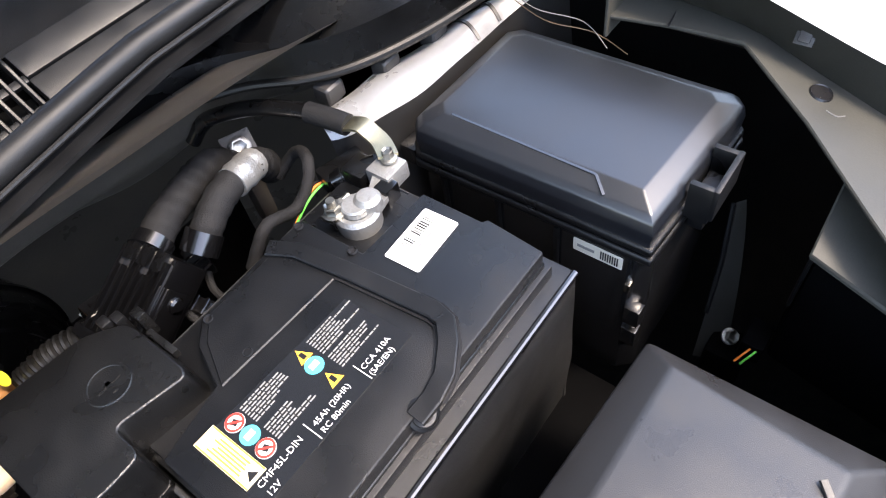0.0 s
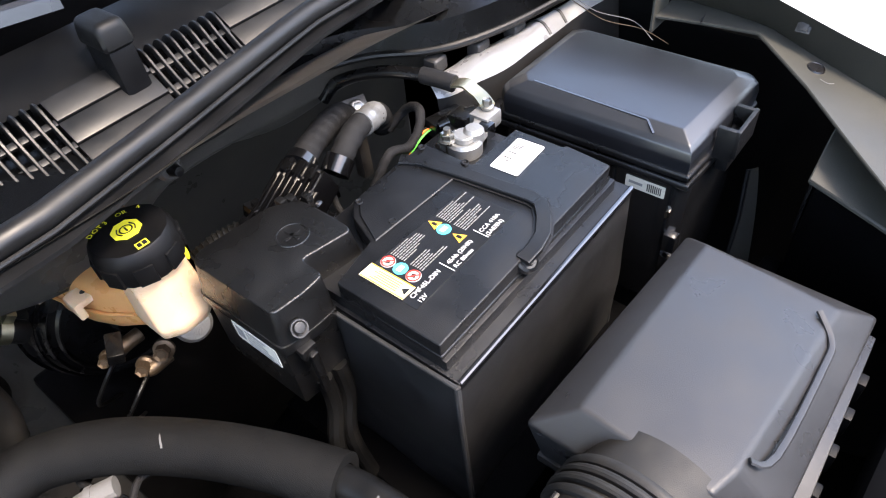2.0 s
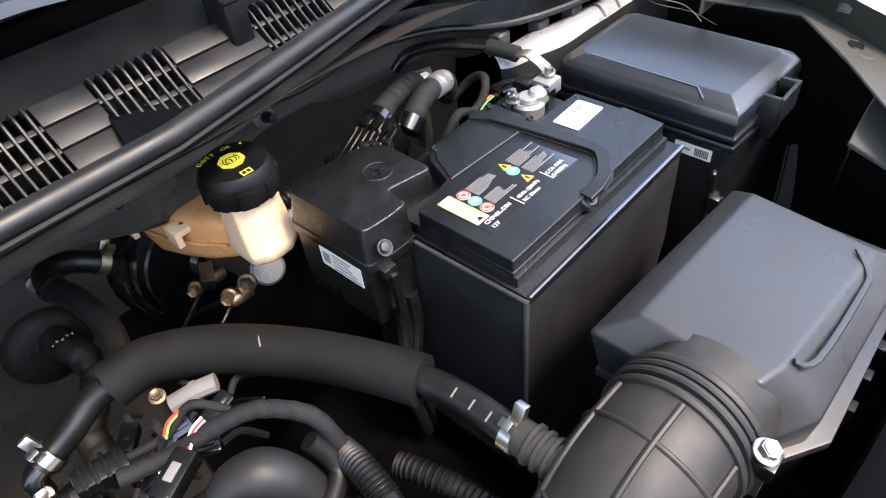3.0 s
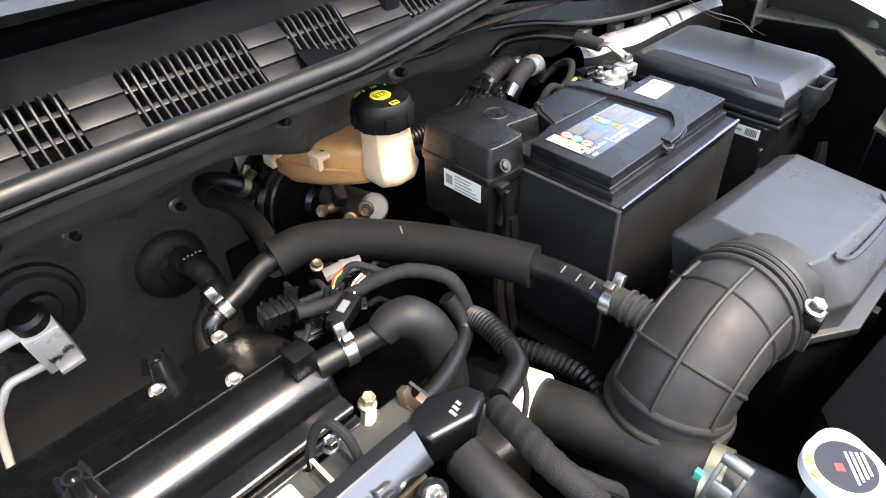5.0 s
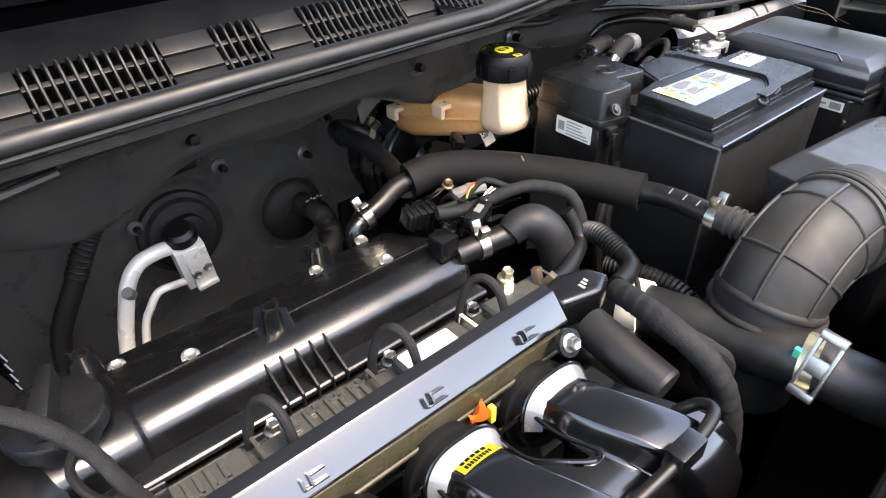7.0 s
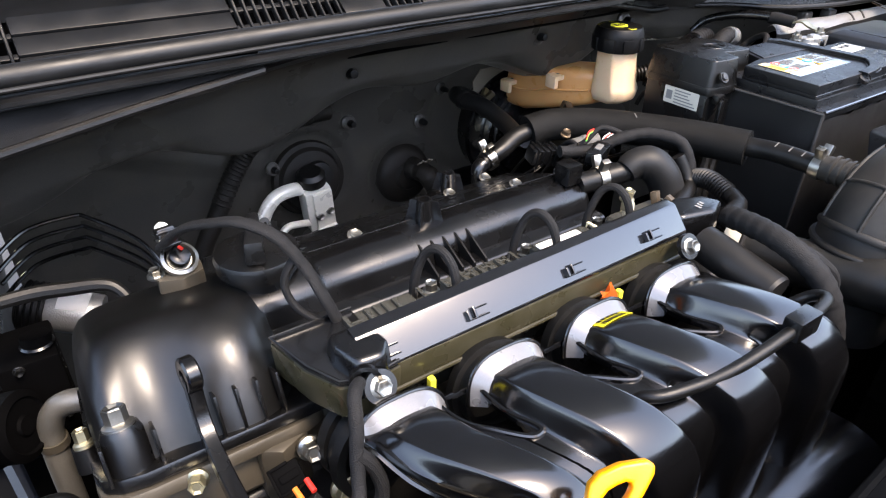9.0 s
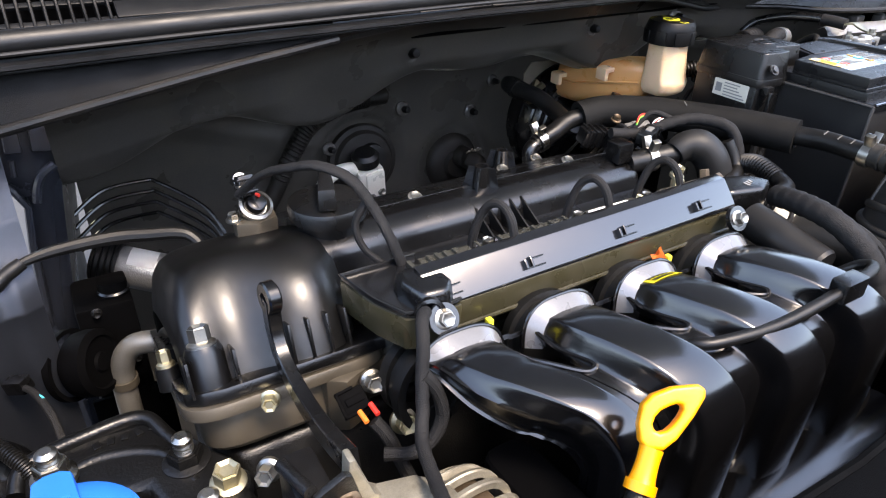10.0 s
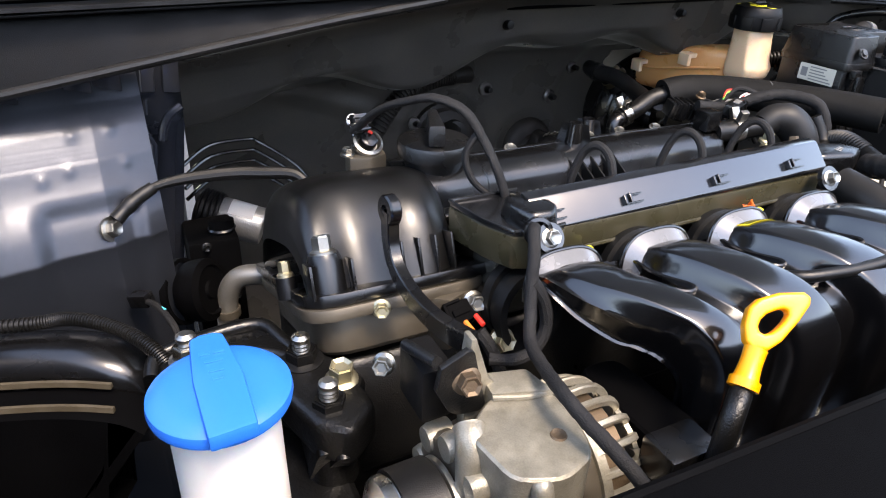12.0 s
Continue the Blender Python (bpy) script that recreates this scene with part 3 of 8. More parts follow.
for i, (y, z) in enumerate(((0.385, 0.15), (0.43, 0.165))):
    wip = thing("wiper_arm", (-0.3, y, z), "black metal windscreen wiper arm above the cowl", "wiper arm", group="wipers")
    part("arm", sweep([(-0.95 + 0.2 * i, y + 0.02, z + 0.005), (-0.5, y + 0.005, z + 0.01), (-0.1, y, z), (0.02, y - 0.01, z - 0.01)], [(-0.009, -0.004), (0.009, -0.004), (0.006, 0.005), (-0.006, 0.005)]), M_COVER, wip)
    part("blade", sweep([(-0.95 + 0.2 * i, y + 0.045, z + 0.01), (-0.3, y + 0.035, z + 0.012)], [(-0.006, -0.006), (0.006, -0.006), (0.002, 0.007), (-0.002, 0.007)]), M_RUBBER, wip)

# open bonnet, leaning back over the cowl
bon = grid(lambda u, v: Vector((-0.92 + 1.44 * u, 0.47 - 0.66 * v, 0.2 + 0.78 * v + 0.05 * math.sin(math.pi * u))), 16, 10, 0.02)
bonnet = part("bonnet", bon, M_HOOD, label="dark grey painted underside of the raised bonnet")
tagged(bonnet, category="bonnet")

# ---- battery and what stands round it ----
battery = thing("battery", (0.1, 0.09, -0.17), "black car battery with printed label and carry handle", "battery")
part("case", box(0.004, 0.2, 0.006, 0.158, -0.17, -0.003, 0.004), M_LID, battery)
part("case_flange", prism([(-0.003, -0.0035), (0.2075, -0.0045), (0.2065, 0.16), (-0.003, 0.16)], -0.008, 0.0006, 0.0016, 2), M_LID, battery)
# glossy bead added along the flange front to give its bright glint
part("flange_edge", tube([(-0.002, -0.0025, -0.0004), (0.207, -0.0035, -0.0004)], 0.0022, 10, 1), M_SHEET, battery)
LID = [(0.0, 0.0115), (0.1948, 0.0095), (0.1985, 0.048), (0.1955, 0.05), (0.1955, 0.0925), (0.1425, 0.0945), (0.1425, 0.1425), (0.122, 0.144), (0.063, 0.1425), (0.05, 0.13), (0.04, 0.104), (0.0, 0.096)]
part("lid_base", prism([(0.0, 0.008), (0.1985, 0.006), (0.2, 0.155), (0.0, 0.155)], -0.002, 0.0095, 0.0012, 2), M_LID, battery)
part("lid_rim", prism([(p[0] * 1.006 - 0.0004, p[1] * 1.006 - 0.0006) for p in LID], 0.0095, 0.0135, 0.0008, 1), M_LID, battery)
part("lid", prism(LID, 0.0125, 0.024, 0.0016, 3), M_LID, battery)
part("vent_cover", prism([(0.041, 0.1), (0.1235, 0.0955), (0.1235, 0.128), (0.114, 0.139), (0.066, 0.139), (0.054, 0.127)], 0.0238, 0.0252, 0.0008, 1), M_LID, battery, "flat vent cover plate")
for x, y in ((0.062, 0.103), (0.064, 0.137), (0.14, 0.1), (0.137, 0.14)):
    part("vent_hole", lathe([(0.0, 0.0243), (0.0021, 0.0246), (0.0026, 0.0258), (0.0031, 0.0246)], 14, Matrix.Translation((x, y, 0))), M_KPRINT, battery)
# handle lying in its groove
HANDLE = [(0.082, 0.0095, 0.0235), (0.0943, 0.0084, 0.0255), (0.1068, 0.0105, 0.0262), (0.1215, 0.0192, 0.0264), (0.1305, 0.0275, 0.0265), (0.1325, 0.0365, 0.0265), (0.1275, 0.09, 0.0265), (0.1228, 0.1262, 0.0264), (0.1153, 0.1429, 0.0255)]
part("handle_groove", sweep(HANDLE[1:], [(-0.0068, -0.002), (0.0068, -0.002), (0.0068, -0.0012), (-0.0068, -0.0012)]), M_KPRINT, battery)
part("handle", sweep(HANDLE, [(-0.0052, -0.0015), (0.0052, -0.0015), (0.0052, 0.0013), (0.0045, 0.002), (-0.0045, 0.002), (-0.0052, 0.0013)]), M_LID, battery, "folded carry strap")
part("handle_pivot", lathe([(0, 0.0), (0.0085, 0.0), (0.0085, 0.004), (0.007, 0.0055), (0.0062, 0.0048), (0.0046, 0.0048), (0.004, 0.006), (0.0022, 0.006), (0.0018, 0.0045), (0, 0.0045)], 28, axis((0.087, 0.0115, 0.0165), (0, -0.55, 0.83))), M_LID, battery)
# printed label
part("label_sheet", prism([(0.0125, 0.0392), (0.1157, 0.038), (0.114, 0.0823), (0.0125, 0.088)], 0.02385, 0.0243), M_SHEET, battery, "glossy black printed label")
Z = 0.0245
words("CMF45L-DIN", 0.005, Matrix.Translation((0.0175, 0.0466, Z)), M_WPRINT, "lettering", battery)
words("12V", 0.0048, Matrix.Translation((0.0175, 0.0405, Z)), M_WPRINT, "lettering", battery)
words("45Ah (20HR)", 0.0046, Matrix.Translation((0.0528, 0.0458, Z)), M_WPRINT, "lettering", battery)
words("RC 80min", 0.0046, Matrix.Translation((0.0528, 0.0402, Z)), M_WPRINT, "lettering", battery)
words("CCA 410A", 0.0046, Matrix.Translation((0.0875, 0.0457, Z)), M_WPRINT, "lettering", battery)
words("(SAE/EN)", 0.0046, Matrix.Translation((0.0875, 0.0402, Z)), M_WPRINT, "lettering", battery)
part("rule", box(0.05, 0.0505, 0.0395, 0.052, Z, Z + 0.0002), M_WPRINT, battery)
part("rule", box(0.086, 0.0865, 0.0395, 0.052, Z, Z + 0.0002), M_WPRINT, battery)
rnd = random.Random(4)
for x0, x1, y0, y1 in ((0.0385, 0.064, 0.0565, 0.084), (0.083, 0.1125, 0.055, 0.0815)):
    y = y1
    while y > y0:
        if abs(y - (y0 + y1) / 2) > 0.0017:
            length = (x1 - x0) * rnd.uniform(0.45, 1.0)
            x = x0
            bits = None
            while x < x0 + length:
                w = rnd.uniform(0.0015, 0.004)
                q = box(x, x + w, y - 0.0008, y, Z, Z + 0.0002)
                bits = q if bits is None else merge(bits, q)
                x += w + 0.0006
            part("print_line", bits, M_GPRINT, battery)
        y -= 0.0019
for x, y, col in ((0.0322, 0.0804, M_RED), (0.0321, 0.0695, M_CYAN), (0.032, 0.0585, M_RED), (0.0758, 0.0688, M_CYAN)):
    part("symbol_disc", lathe([(0, 0.0003), (0.0051, 0.0003), (0.0051, 0)], 28, Matrix.Translation((x, y, Z))), M_WPRINT if col is M_RED else col, battery)
    if col is M_RED:
        part("symbol_ring", lathe([(0.0037, 0.0004), (0.0037, 0.0006), (0.0049, 0.0006), (0.0049, 0.0004)], 28, Matrix.Translation((x, y, Z))), col, battery)
        part("symbol_bar", box(-0.0042, 0.0042, -0.0006, 0.0006, 0.0003, 0.0005, m=Matrix.Translation((x, y, Z)) @ Matrix.Rotation(radians(-45), 4, "Z")), col, battery)
        part("symbol_mark", box(-0.0016, 0.0016, -0.0016, 0.0016, 0.0003, 0.00045, m=Matrix.Translation((x, y, Z)) @ Matrix.Rotation(radians(20), 4, "Z")), M_KPRINT, battery)
    else:
        part("symbol_mark", box(-0.0026, 0.0026, -0.0015, 0.0018, 0.0003, 0.00045, m=Matrix.Translation((x, y, Z))), M_WPRINT, battery)
for x, y in ((0.0762, 0.0785), (0.0756, 0.0568)):
    tri = [(x - 0.0042, y - 0.0045), (x + 0.0042, y - 0.0045), (x, y + 0.0045)]
    part("warning_triangle", prism(tri, Z, Z + 0.0003), M_OPRINT, battery)
    part("triangle_mark", box(x - 0.0012, x + 0.0012, y - 0.0032, y + 0.001, Z + 0.0003, Z + 0.0005), M_KPRINT, battery)
part("warning_patch", prism([(0.0132, 0.0515), (0.0255, 0.0512), (0.0255, 0.0885), (0.0132, 0.0888)], Z, Z + 0.0003), M_CREAM, battery, "cream and orange warning patch")
part("warning_border", box(0.0246, 0.0254, 0.0515, 0.088, Z + 0.0003, Z + 0.0005), M_OPRINT, battery)
part("warning_border", box(0.0134, 0.0142, 0.0515, 0.088, Z + 0.0003, Z + 0.0005), M_OPRINT, battery)
for i in range(5):
    part("warning_line", box(0.0155 + 0.0017 * i, 0.0164 + 0.0017 * i, 0.059 + 0.001 * (i % 2), 0.082 - 0.002 * (i % 3), Z + 0.0003, Z + 0.0005), M_OPRINT, battery)
part("warning_sign", prism([(0.0165, 0.053), (0.0225, 0.053), (0.0195, 0.0575)], Z + 0.0003, Z + 0.0005), M_KPRINT, battery)
# bar code label
bar = part("barcode_label", plate(0.0395, 0.0238, Matrix.Translation((0.1672, 0.0713, 0.0242)) @ Matrix.Rotation(radians(2), 4, "Z"), 0.0004, 0.0015), M_LABEL, battery, "white bar code sticker")
rnd = random.Random(2)
x = 0.158
while x < 0.181:
    w = rnd.choice((0.0004, 0.0006, 0.001))
    part("bar", box(x, x + w, 0.0735, 0.0805, 0.0246, 0.0248), M_KPRINT, bar)
    x += w + rnd.choice((0.0005, 0.0007, 0.0012))
for y in (0.0655, 0.069):
    part("print_line", box(0.16, 0.176, y, y + 0.0011, 0.0246, 0.0248), M_GPRINT, bar)
# terminal recess and post
part("terminal_post", lathe([(0.0095, 0.009), (0.0088, 0.026), (0.0078, 0.027), (0, 0.027)], 24, Matrix.Translation((0.1665, 0.121, 0))), M_LEAD, battery, "grey lead terminal post")

# insulating jacket round the battery, with a wavy cut front edge
jacket = thing("battery_jacket", (0.1, 0.09, -0.17), "black vinyl insulating jacket wrapped round the battery", "battery jacket")
def jacket_front(u, v):
    x = -0.004 + 0.216 * u
    top = -0.0065
    for c, w in ((0.055, 0.016), (0.088, 0.008), (0.118, 0.01), (0.175, 0.012)):
        top -= 0.006 * math.exp(-((x - c) / (w * 0.5)) ** 4)
    z = -0.17 + (top + 0.17) * v
    return Vector((x, -0.0015 - 0.004 * math.sin(math.pi * v) * (0.6 + 0.5 * noise.noise(Vector((x * 22, z * 18, 0)))) + 0.003 * (1 - v), z))
part("front_wall", grid(jacket_front, 60, 24, 0.003), M_VINYL, jacket, angle=60)
def jacket_side(u, v):
    y = -0.001 + 0.165 * u
    z = -0.17 + 0.17 * v
    return Vector((-0.0045 - 0.002 * math.sin(math.pi * v) - 0.0015 * noise.noise(Vector((y * 25, z * 15, 5))), y, z))
part("side_wall", grid(jacket_side, 20, 16, -0.003), M_VINYL, jacket, angle=60)
part("side_wall", box(0.2085, 0.2115, 0.0, 0.165, -0.17, -0.006, 0.001), M_VINYL, jacket)
part("rear_wall", box(-0.005, 0.2115, 0.163, 0.166, -0.17, -0.002, 0.001), M_VINYL, jacket)
part("seam", tube([(-0.0045, -0.0025, -0.001), (-0.0055, -0.003, -0.06), (-0.003, -0.001, -0.17)], 0.0022, 8), M_VINYL, jacket)
part("seam", tube([(-0.005, -0.003, -0.0015), (-0.006, 0.08, -0.0015), (-0.006, 0.16, -0.002)], 0.0017, 8), M_VINYL, jacket)
part("tray", box(-0.03, 0.24, -0.03, 0.19, -0.2, -0.172, 0.004), M_SHADEBLACK, jacket)

# positive terminal cover with its fuse holder
pcov = thing("terminal_cover", (-0.03, 0.14, -0.06), "black plastic positive terminal fuse cover with plus mark", "terminal cover")
PC = [(-0.049, 0.1), (-0.024, 0.096), (-0.004, 0.096), (-0.004, 0.118), (0.038, 0.112), (0.041, 0.118), (0.041, 0.17), (0.02, 0.186), (-0.04, 0.192), (-0.05, 0.185)]
part("lid", prism(rounded(PC, 0.006, 3), 0.004, 0.033, 0.0035, 3, inset=0.005), M_TERMINAL, pcov)
part("lid_skirt", prism([(x * 1.01 - 0.0002, (y - 0.144) * 1.012 + 0.144) for x, y in rounded(PC, 0.005, 3)], -0.004, 0.005, 0.0012, 2), M_TERMINAL, pcov)
part("ridge", box(-0.002, 0.002, -0.012, 0.012, 0, 0.006, 0.001, m=Matrix.Translation((0.041, 0.15, 0.018))), M_TERMINAL, pcov)
for dx, dy in ((0.03, 0.182), (0.044, 0.17), (0.036, 0.178)):
    part("hinge_post", box(dx - 0.003, dx + 0.003, dy - 0.004, dy + 0.004, 0.012, 0.031, 0.001), M_TERMINAL, pcov)
part("body", prism([(-0.0485, 0.102), (-0.006, 0.099), (-0.006, 0.17), (-0.04, 0.19), (-0.0485, 0.184)], -0.062, -0.001, 0.003), M_TERMINAL, pcov)
part("boss_ring", lathe([(0, 0.001), (0.0038, 0.001), (0.005, 0.002), (0.006, 0.002), (0.0064, 0)], 28, axis((-0.036, 0.0955, 0.016), (0, -0.8, 0.6))), M_TERMINAL, pcov)
part("boss_hub", lathe([(0, 0.0035), (0.0035, 0.003), (0.0045, 0)], 20, axis((-0.036, 0.0955, 0.017), (0, -0.8, 0.6))), M_TERMINAL, pcov)
part("latch", box(-0.042, -0.03, 0.092, 0.1, -0.012, -0.002, 0.0015), M_TERMINAL, pcov)
part("latch_tab", box(-0.038, -0.032, 0.089, 0.094, -0.05, -0.008, 0.0015), M_TERMINAL, pcov)
part("plus_ring", lathe([(0.0102, 0), (0.0105, 0.0007), (0.0118, 0.0007), (0.0122, 0)], 32, Matrix.Translation((0.009, 0.145, 0.0329))), M_TERMINAL, pcov, "embossed ring")
part("plus_bar", box(-0.0065, 0.0065, -0.0012, 0.0012, 0, 0.0008, m=Matrix.Translation((0.009, 0.145, 0.0328))), M_TERMINAL, pcov)
part("plus_bar", box(-0.0012, 0.0012, -0.0065, 0.0065, 0, 0.0008, m=Matrix.Translation((0.009, 0.145, 0.0328))), M_TERMINAL, pcov)
LM = Matrix.Translation((-0.0494, 0.133, -0.0135)) @ Matrix(((0, 0, -1, 0), (-1, 0, 0, 0), (0, 1, 0, 0), (0, 0, 0, 1)))
pl = part("paper_label", plate(0.046, 0.019, LM, 0.0006, 0.001), M_OLDLABEL, pcov, "white printed part label")
part("code_square", box(-0.02, -0.012, -0.005, 0.005, 0.0006, 0.0009, m=LM), M_GPRINT, pl)
for i in range(5):
    part("print_line", box(-0.009, 0.012 - 0.003 * (i % 2) + (0.008 if i > 2 else 0), 0.006 - 0.0034 * i, 0.0073 - 0.0034 * i, 0.0006, 0.0009, m=LM), M_GPRINT, pl)
for dx in (0, 0.014):
    part("cable", tube([(-0.03 + dx, 0.1, -0.05), (-0.032 + dx, 0.096, -0.08), (-0.045 + dx, 0.09, -0.12), (-0.04 + dx, 0.08, -0.2)], 0.0062, 10), M_RUBBER, pcov)

# negative clamp, sensor and ground cable
clampn = thing("terminal_clamp", (0.1665, 0.121, 0.01), "grey cast negative terminal clamp with battery sensor", "terminal clamp")
part("ring", lathe([(0.0095, 0.008), (0.014, 0.008), (0.0145, 0.02), (0.0125, 0.0225), (0.0095, 0.022)], 24, Matrix.Translation((0.1665, 0.121, 0))), M_LEAD, clampn)
part("cap", lathe([(0, 0.0305), (0.006, 0.03), (0.0085, 0.027), (0.009, 0.02)], 20, Matrix.Translation((0.1735, 0.117, 0))), M_LEAD, clampn)
part("jaw", box(0.1545, 0.17, 0.122, 0.138, 0.011, 0.021, 0.002), M_LEAD, clampn)
part("stud", tube([(0.157, 0.13, 0.01), (0.157, 0.13, 0.034)], 0.0028, 10, 1), M_STEEL, clampn)
bolt("nut", (0.157, 0.13, 0.024), (0, 0, 1), 0.0055, 0.006, M_STEEL, clampn)
part("sensor_block", box(0.193, 0.213, 0.118, 0.137, 0.01, 0.024, 0.002), M_LEAD, clampn)
part("sensor_window", box(0.185, 0.197, 0.113, 0.124, 0.006, 0.022, 0.0015), M_GLOSS, clampn)
part("sensor_shell", box(0.188, 0.206, 0.137, 0.155, 0.0, 0.02, 0.002), M_COVER, clampn, "black plastic sensor shell")
part("lug_nut", hexhead(0.004, 0.006, axis((0.207, 0.128, 0.0268), (0, 0, 1))), M_STEEL, clampn)
part("connector", box(-0.017, 0.017, -0.0085, 0.0085, -0.008, 0.008, 0.002, m=axis((0.2, 0.168, 0.0), (0, 0, 1), 165)), M_COVER, clampn, "black wiring plug")
for i, mt in enumerate((M_WIRE_G, M_WIRE_O, M_TAPE)):
    part("wire", tube([(0.186, 0.172 + 0.002 * i, 0.0), (0.179, 0.173 + 0.003 * i, 0.0), (0.168, 0.174 + 0.002 * i, -0.004), (0.15, 0.178, -0.02)], 0.0009, 8), mt, clampn)
part("plug", tube([(0.1865, 0.163, 0.006), (0.2, 0.148, 0.014), (0.207, 0.14, 0.017)], 0.0058, 12, 2), M_GLOSS, clampn, "glossy black sensor plug")
part("plug_collar", tube([(0.1885, 0.1605, 0.0075), (0.1915, 0.157, 0.0095)], 0.0066, 12, 1), M_GLOSS, clampn)
part("clamp_arm", sweep([(0.17, 0.118, 0.015), (0.185, 0.12, 0.017), (0.197, 0.125, 0.02)], [(-0.007, -0.002), (0.007, -0.002), (0.007, 0.002), (-0.007, 0.002)]), M_LEAD, clampn)
part("clamp_bolt", tube([(0.153, 0.138, 0.016), (0.176, 0.138, 0.016)], 0.0024, 10, 1), M_STEEL, clampn)
gcab = thing("ground_cable", (0.2, 0.23, 0.0), "thick black ground cable with a crimped lug", "battery cable")
part("cable", tube([(0.165, 0.287, 0.002), (0.178, 0.275, 0.018), (0.196, 0.238, 0.03), (0.21, 0.198, 0.032), (0.214, 0.172, 0.03)], 0.0058, 12), M_COVER, gcab)
part("sleeve", tube([(0.2095, 0.199, 0.0318), (0.2125, 0.182, 0.0312), (0.2145, 0.168, 0.03)], 0.0075, 12), M_TAPE, gcab)
part("lug", sweep(spline([(0.2145, 0.17, 0.03), (0.2165, 0.158, 0.033), (0.2165, 0.15, 0.03), (0.2145, 0.14, 0.0275), (0.207, 0.128, 0.0275)], 4), [(-0.0065, -0.001), (0.0065, -0.001), (0.0065, 0.001), (-0.0065, 0.001)]), M_YZINC, gcab)

# taped wiring branches on the bracket behind the battery
brk = thing("ground_bracket", (0.186, 0.266, -0.02), "zinc plated ground bolt on a body bracket", "bracket")
bolt("bolt", (0.186, 0.266, -0.012), (-0.3, -0.7, 0.65), 0.0065, 0.006, M_STEEL, brk)
part("tab", box(-0.012, 0.012, -0.02, 0.012, -0.004, -0.001, 0.001, m=axis((0.187, 0.268, -0.014), (-0.3, -0.7, 0.65))), M_PAINT, brk)
part("foot", box(0.182, 0.196, 0.272, 0.285, -0.1, -0.022, 0.003), M_PAINT, brk)
def harness(label, pts, r, mats_at=(), group="", wob=0.12, mat=None, k=8, name="wiring_harness"):
    h = thing(name, pts[0], label, "wiring harness", group)
    part("loom", tube(pts, r, 12, k, wob=wob) if mat else taped(pts, r), mat or M_TAPE, h)
    return h
h1 = harness("black cloth-taped wiring harness branch with plugs", [(0.175, 0.262, -0.02), (0.158, 0.257, 0.0), (0.134, 0.248, 0.007), (0.104, 0.236, 0.009), (0.082, 0.226, 0.008)], 0.0112, group="engine bay harness")
for u in (0.2, 0.45, 0.7):
    p = Vector((0.155, 0.258, 0.004)).lerp(Vector((0.078, 0.226, 0.01)), u)
    part("tape_edge", lathe([(0.0102, -0.001), (0.0118, 0.0), (0.0105, 0.006)], 16, axis(p, (-0.9, -0.35, 0.08))), M_TAPE, h1)
h2 = harness("black cloth-taped wiring harness with silver tape band", [(0.186, 0.236, -0.02), (0.178, 0.228, -0.002), (0.165, 0.222, 0.008), (0.14, 0.216, 0.0125), (0.122, 0.212, 0.008), (0.104, 0.209, -0.004)], 0.0105, group="engine bay harness")
part("silver_band", taped([(0.17, 0.2245, 0.0055), (0.16, 0.2205, 0.0092), (0.146, 0.217, 0.0118)], 0.0114, wob=0.1), M_LEAD, h2, "silver tape band")
# big lever connector that takes both branches
CN = Matrix.Translation((0.058, 0.2145, -0.012)) @ Matrix.Rotation(radians(7), 4, "Z") @ Matrix.Rotation(radians(-24), 4, "Y")
plug_block = part("plug_block", box(-0.034, 0.032, -0.021, 0.021, -0.016, 0.014, 0.003, m=CN), M_GLOSS, h1, "ribbed glossy black lever connector")
for i in range(7):
    part("plug_rib", box(-0.03 + 0.003 * (i % 2), 0.028 - 0.006 * (i % 3), -0.0014, 0.0014, 0.012, 0.018, 0.0007, m=CN @ Matrix.Translation((0, -0.018 + 0.006 * i, 0))), M_GLOSS, plug_block)
part("lever", join(box(-0.03, 0.014, -0.0245, -0.0215, -0.008, 0.012, 0.001, m=CN), box(-0.03, 0.014, 0.0215, 0.0245, -0.008, 0.012, 0.001, m=CN), box(-0.034, -0.027, -0.0245, 0.0245, 0.008, 0.019, 0.0015, m=CN)), M_GLOSS, plug_block)
part("lever_pin", lathe([(0, 0.003), (0.004, 0.0028), (0.0055, 0.0015), (0.0055, 0)], 18, CN @ Matrix.Translation((0.006, -0.0245, 0.002)) @ Matrix.Rotation(radians(90), 4, "X")), M_GLOSS, plug_block)
for i in range(3):
    part("latch", box(0.02, 0.033, -0.016 + 0.012 * i, -0.008 + 0.012 * i, 0.013, 0.0185, 0.001, m=CN), M_COVER, plug_block)
part("collar", tube([(0.088, 0.2285, 0.0085), (0.08, 0.2255, 0.0075)], 0.0135, 20, 1), M_GLOSS, h1)
part("collar", tube([(0.112, 0.2105, 0.002), (0.1, 0.208, -0.006)], 0.0125, 20, 1), M_GLOSS, h2)
C2 = Matrix.Translation((0.02, 0.2, -0.03)) @ Matrix.Rotation(radians(-12), 4, "Z") @ Matrix.Rotation(radians(-30), 4, "Y")
low_block = part("plug_block", box(-0.024, 0.022, -0.017, 0.017, -0.012, 0.012, 0.003, m=C2), M_GLOSS, h1, "glossy black wiring connector")
for i in range(5):
    part("plug_rib", box(-0.02, 0.018 - 0.004 * (i % 2), -0.0015, 0.0015, 0.011, 0.0165, 0.0007, m=C2 @ Matrix.Translation((0, -0.0135 + 0.0068 * i, 0))), M_GLOSS, low_block)
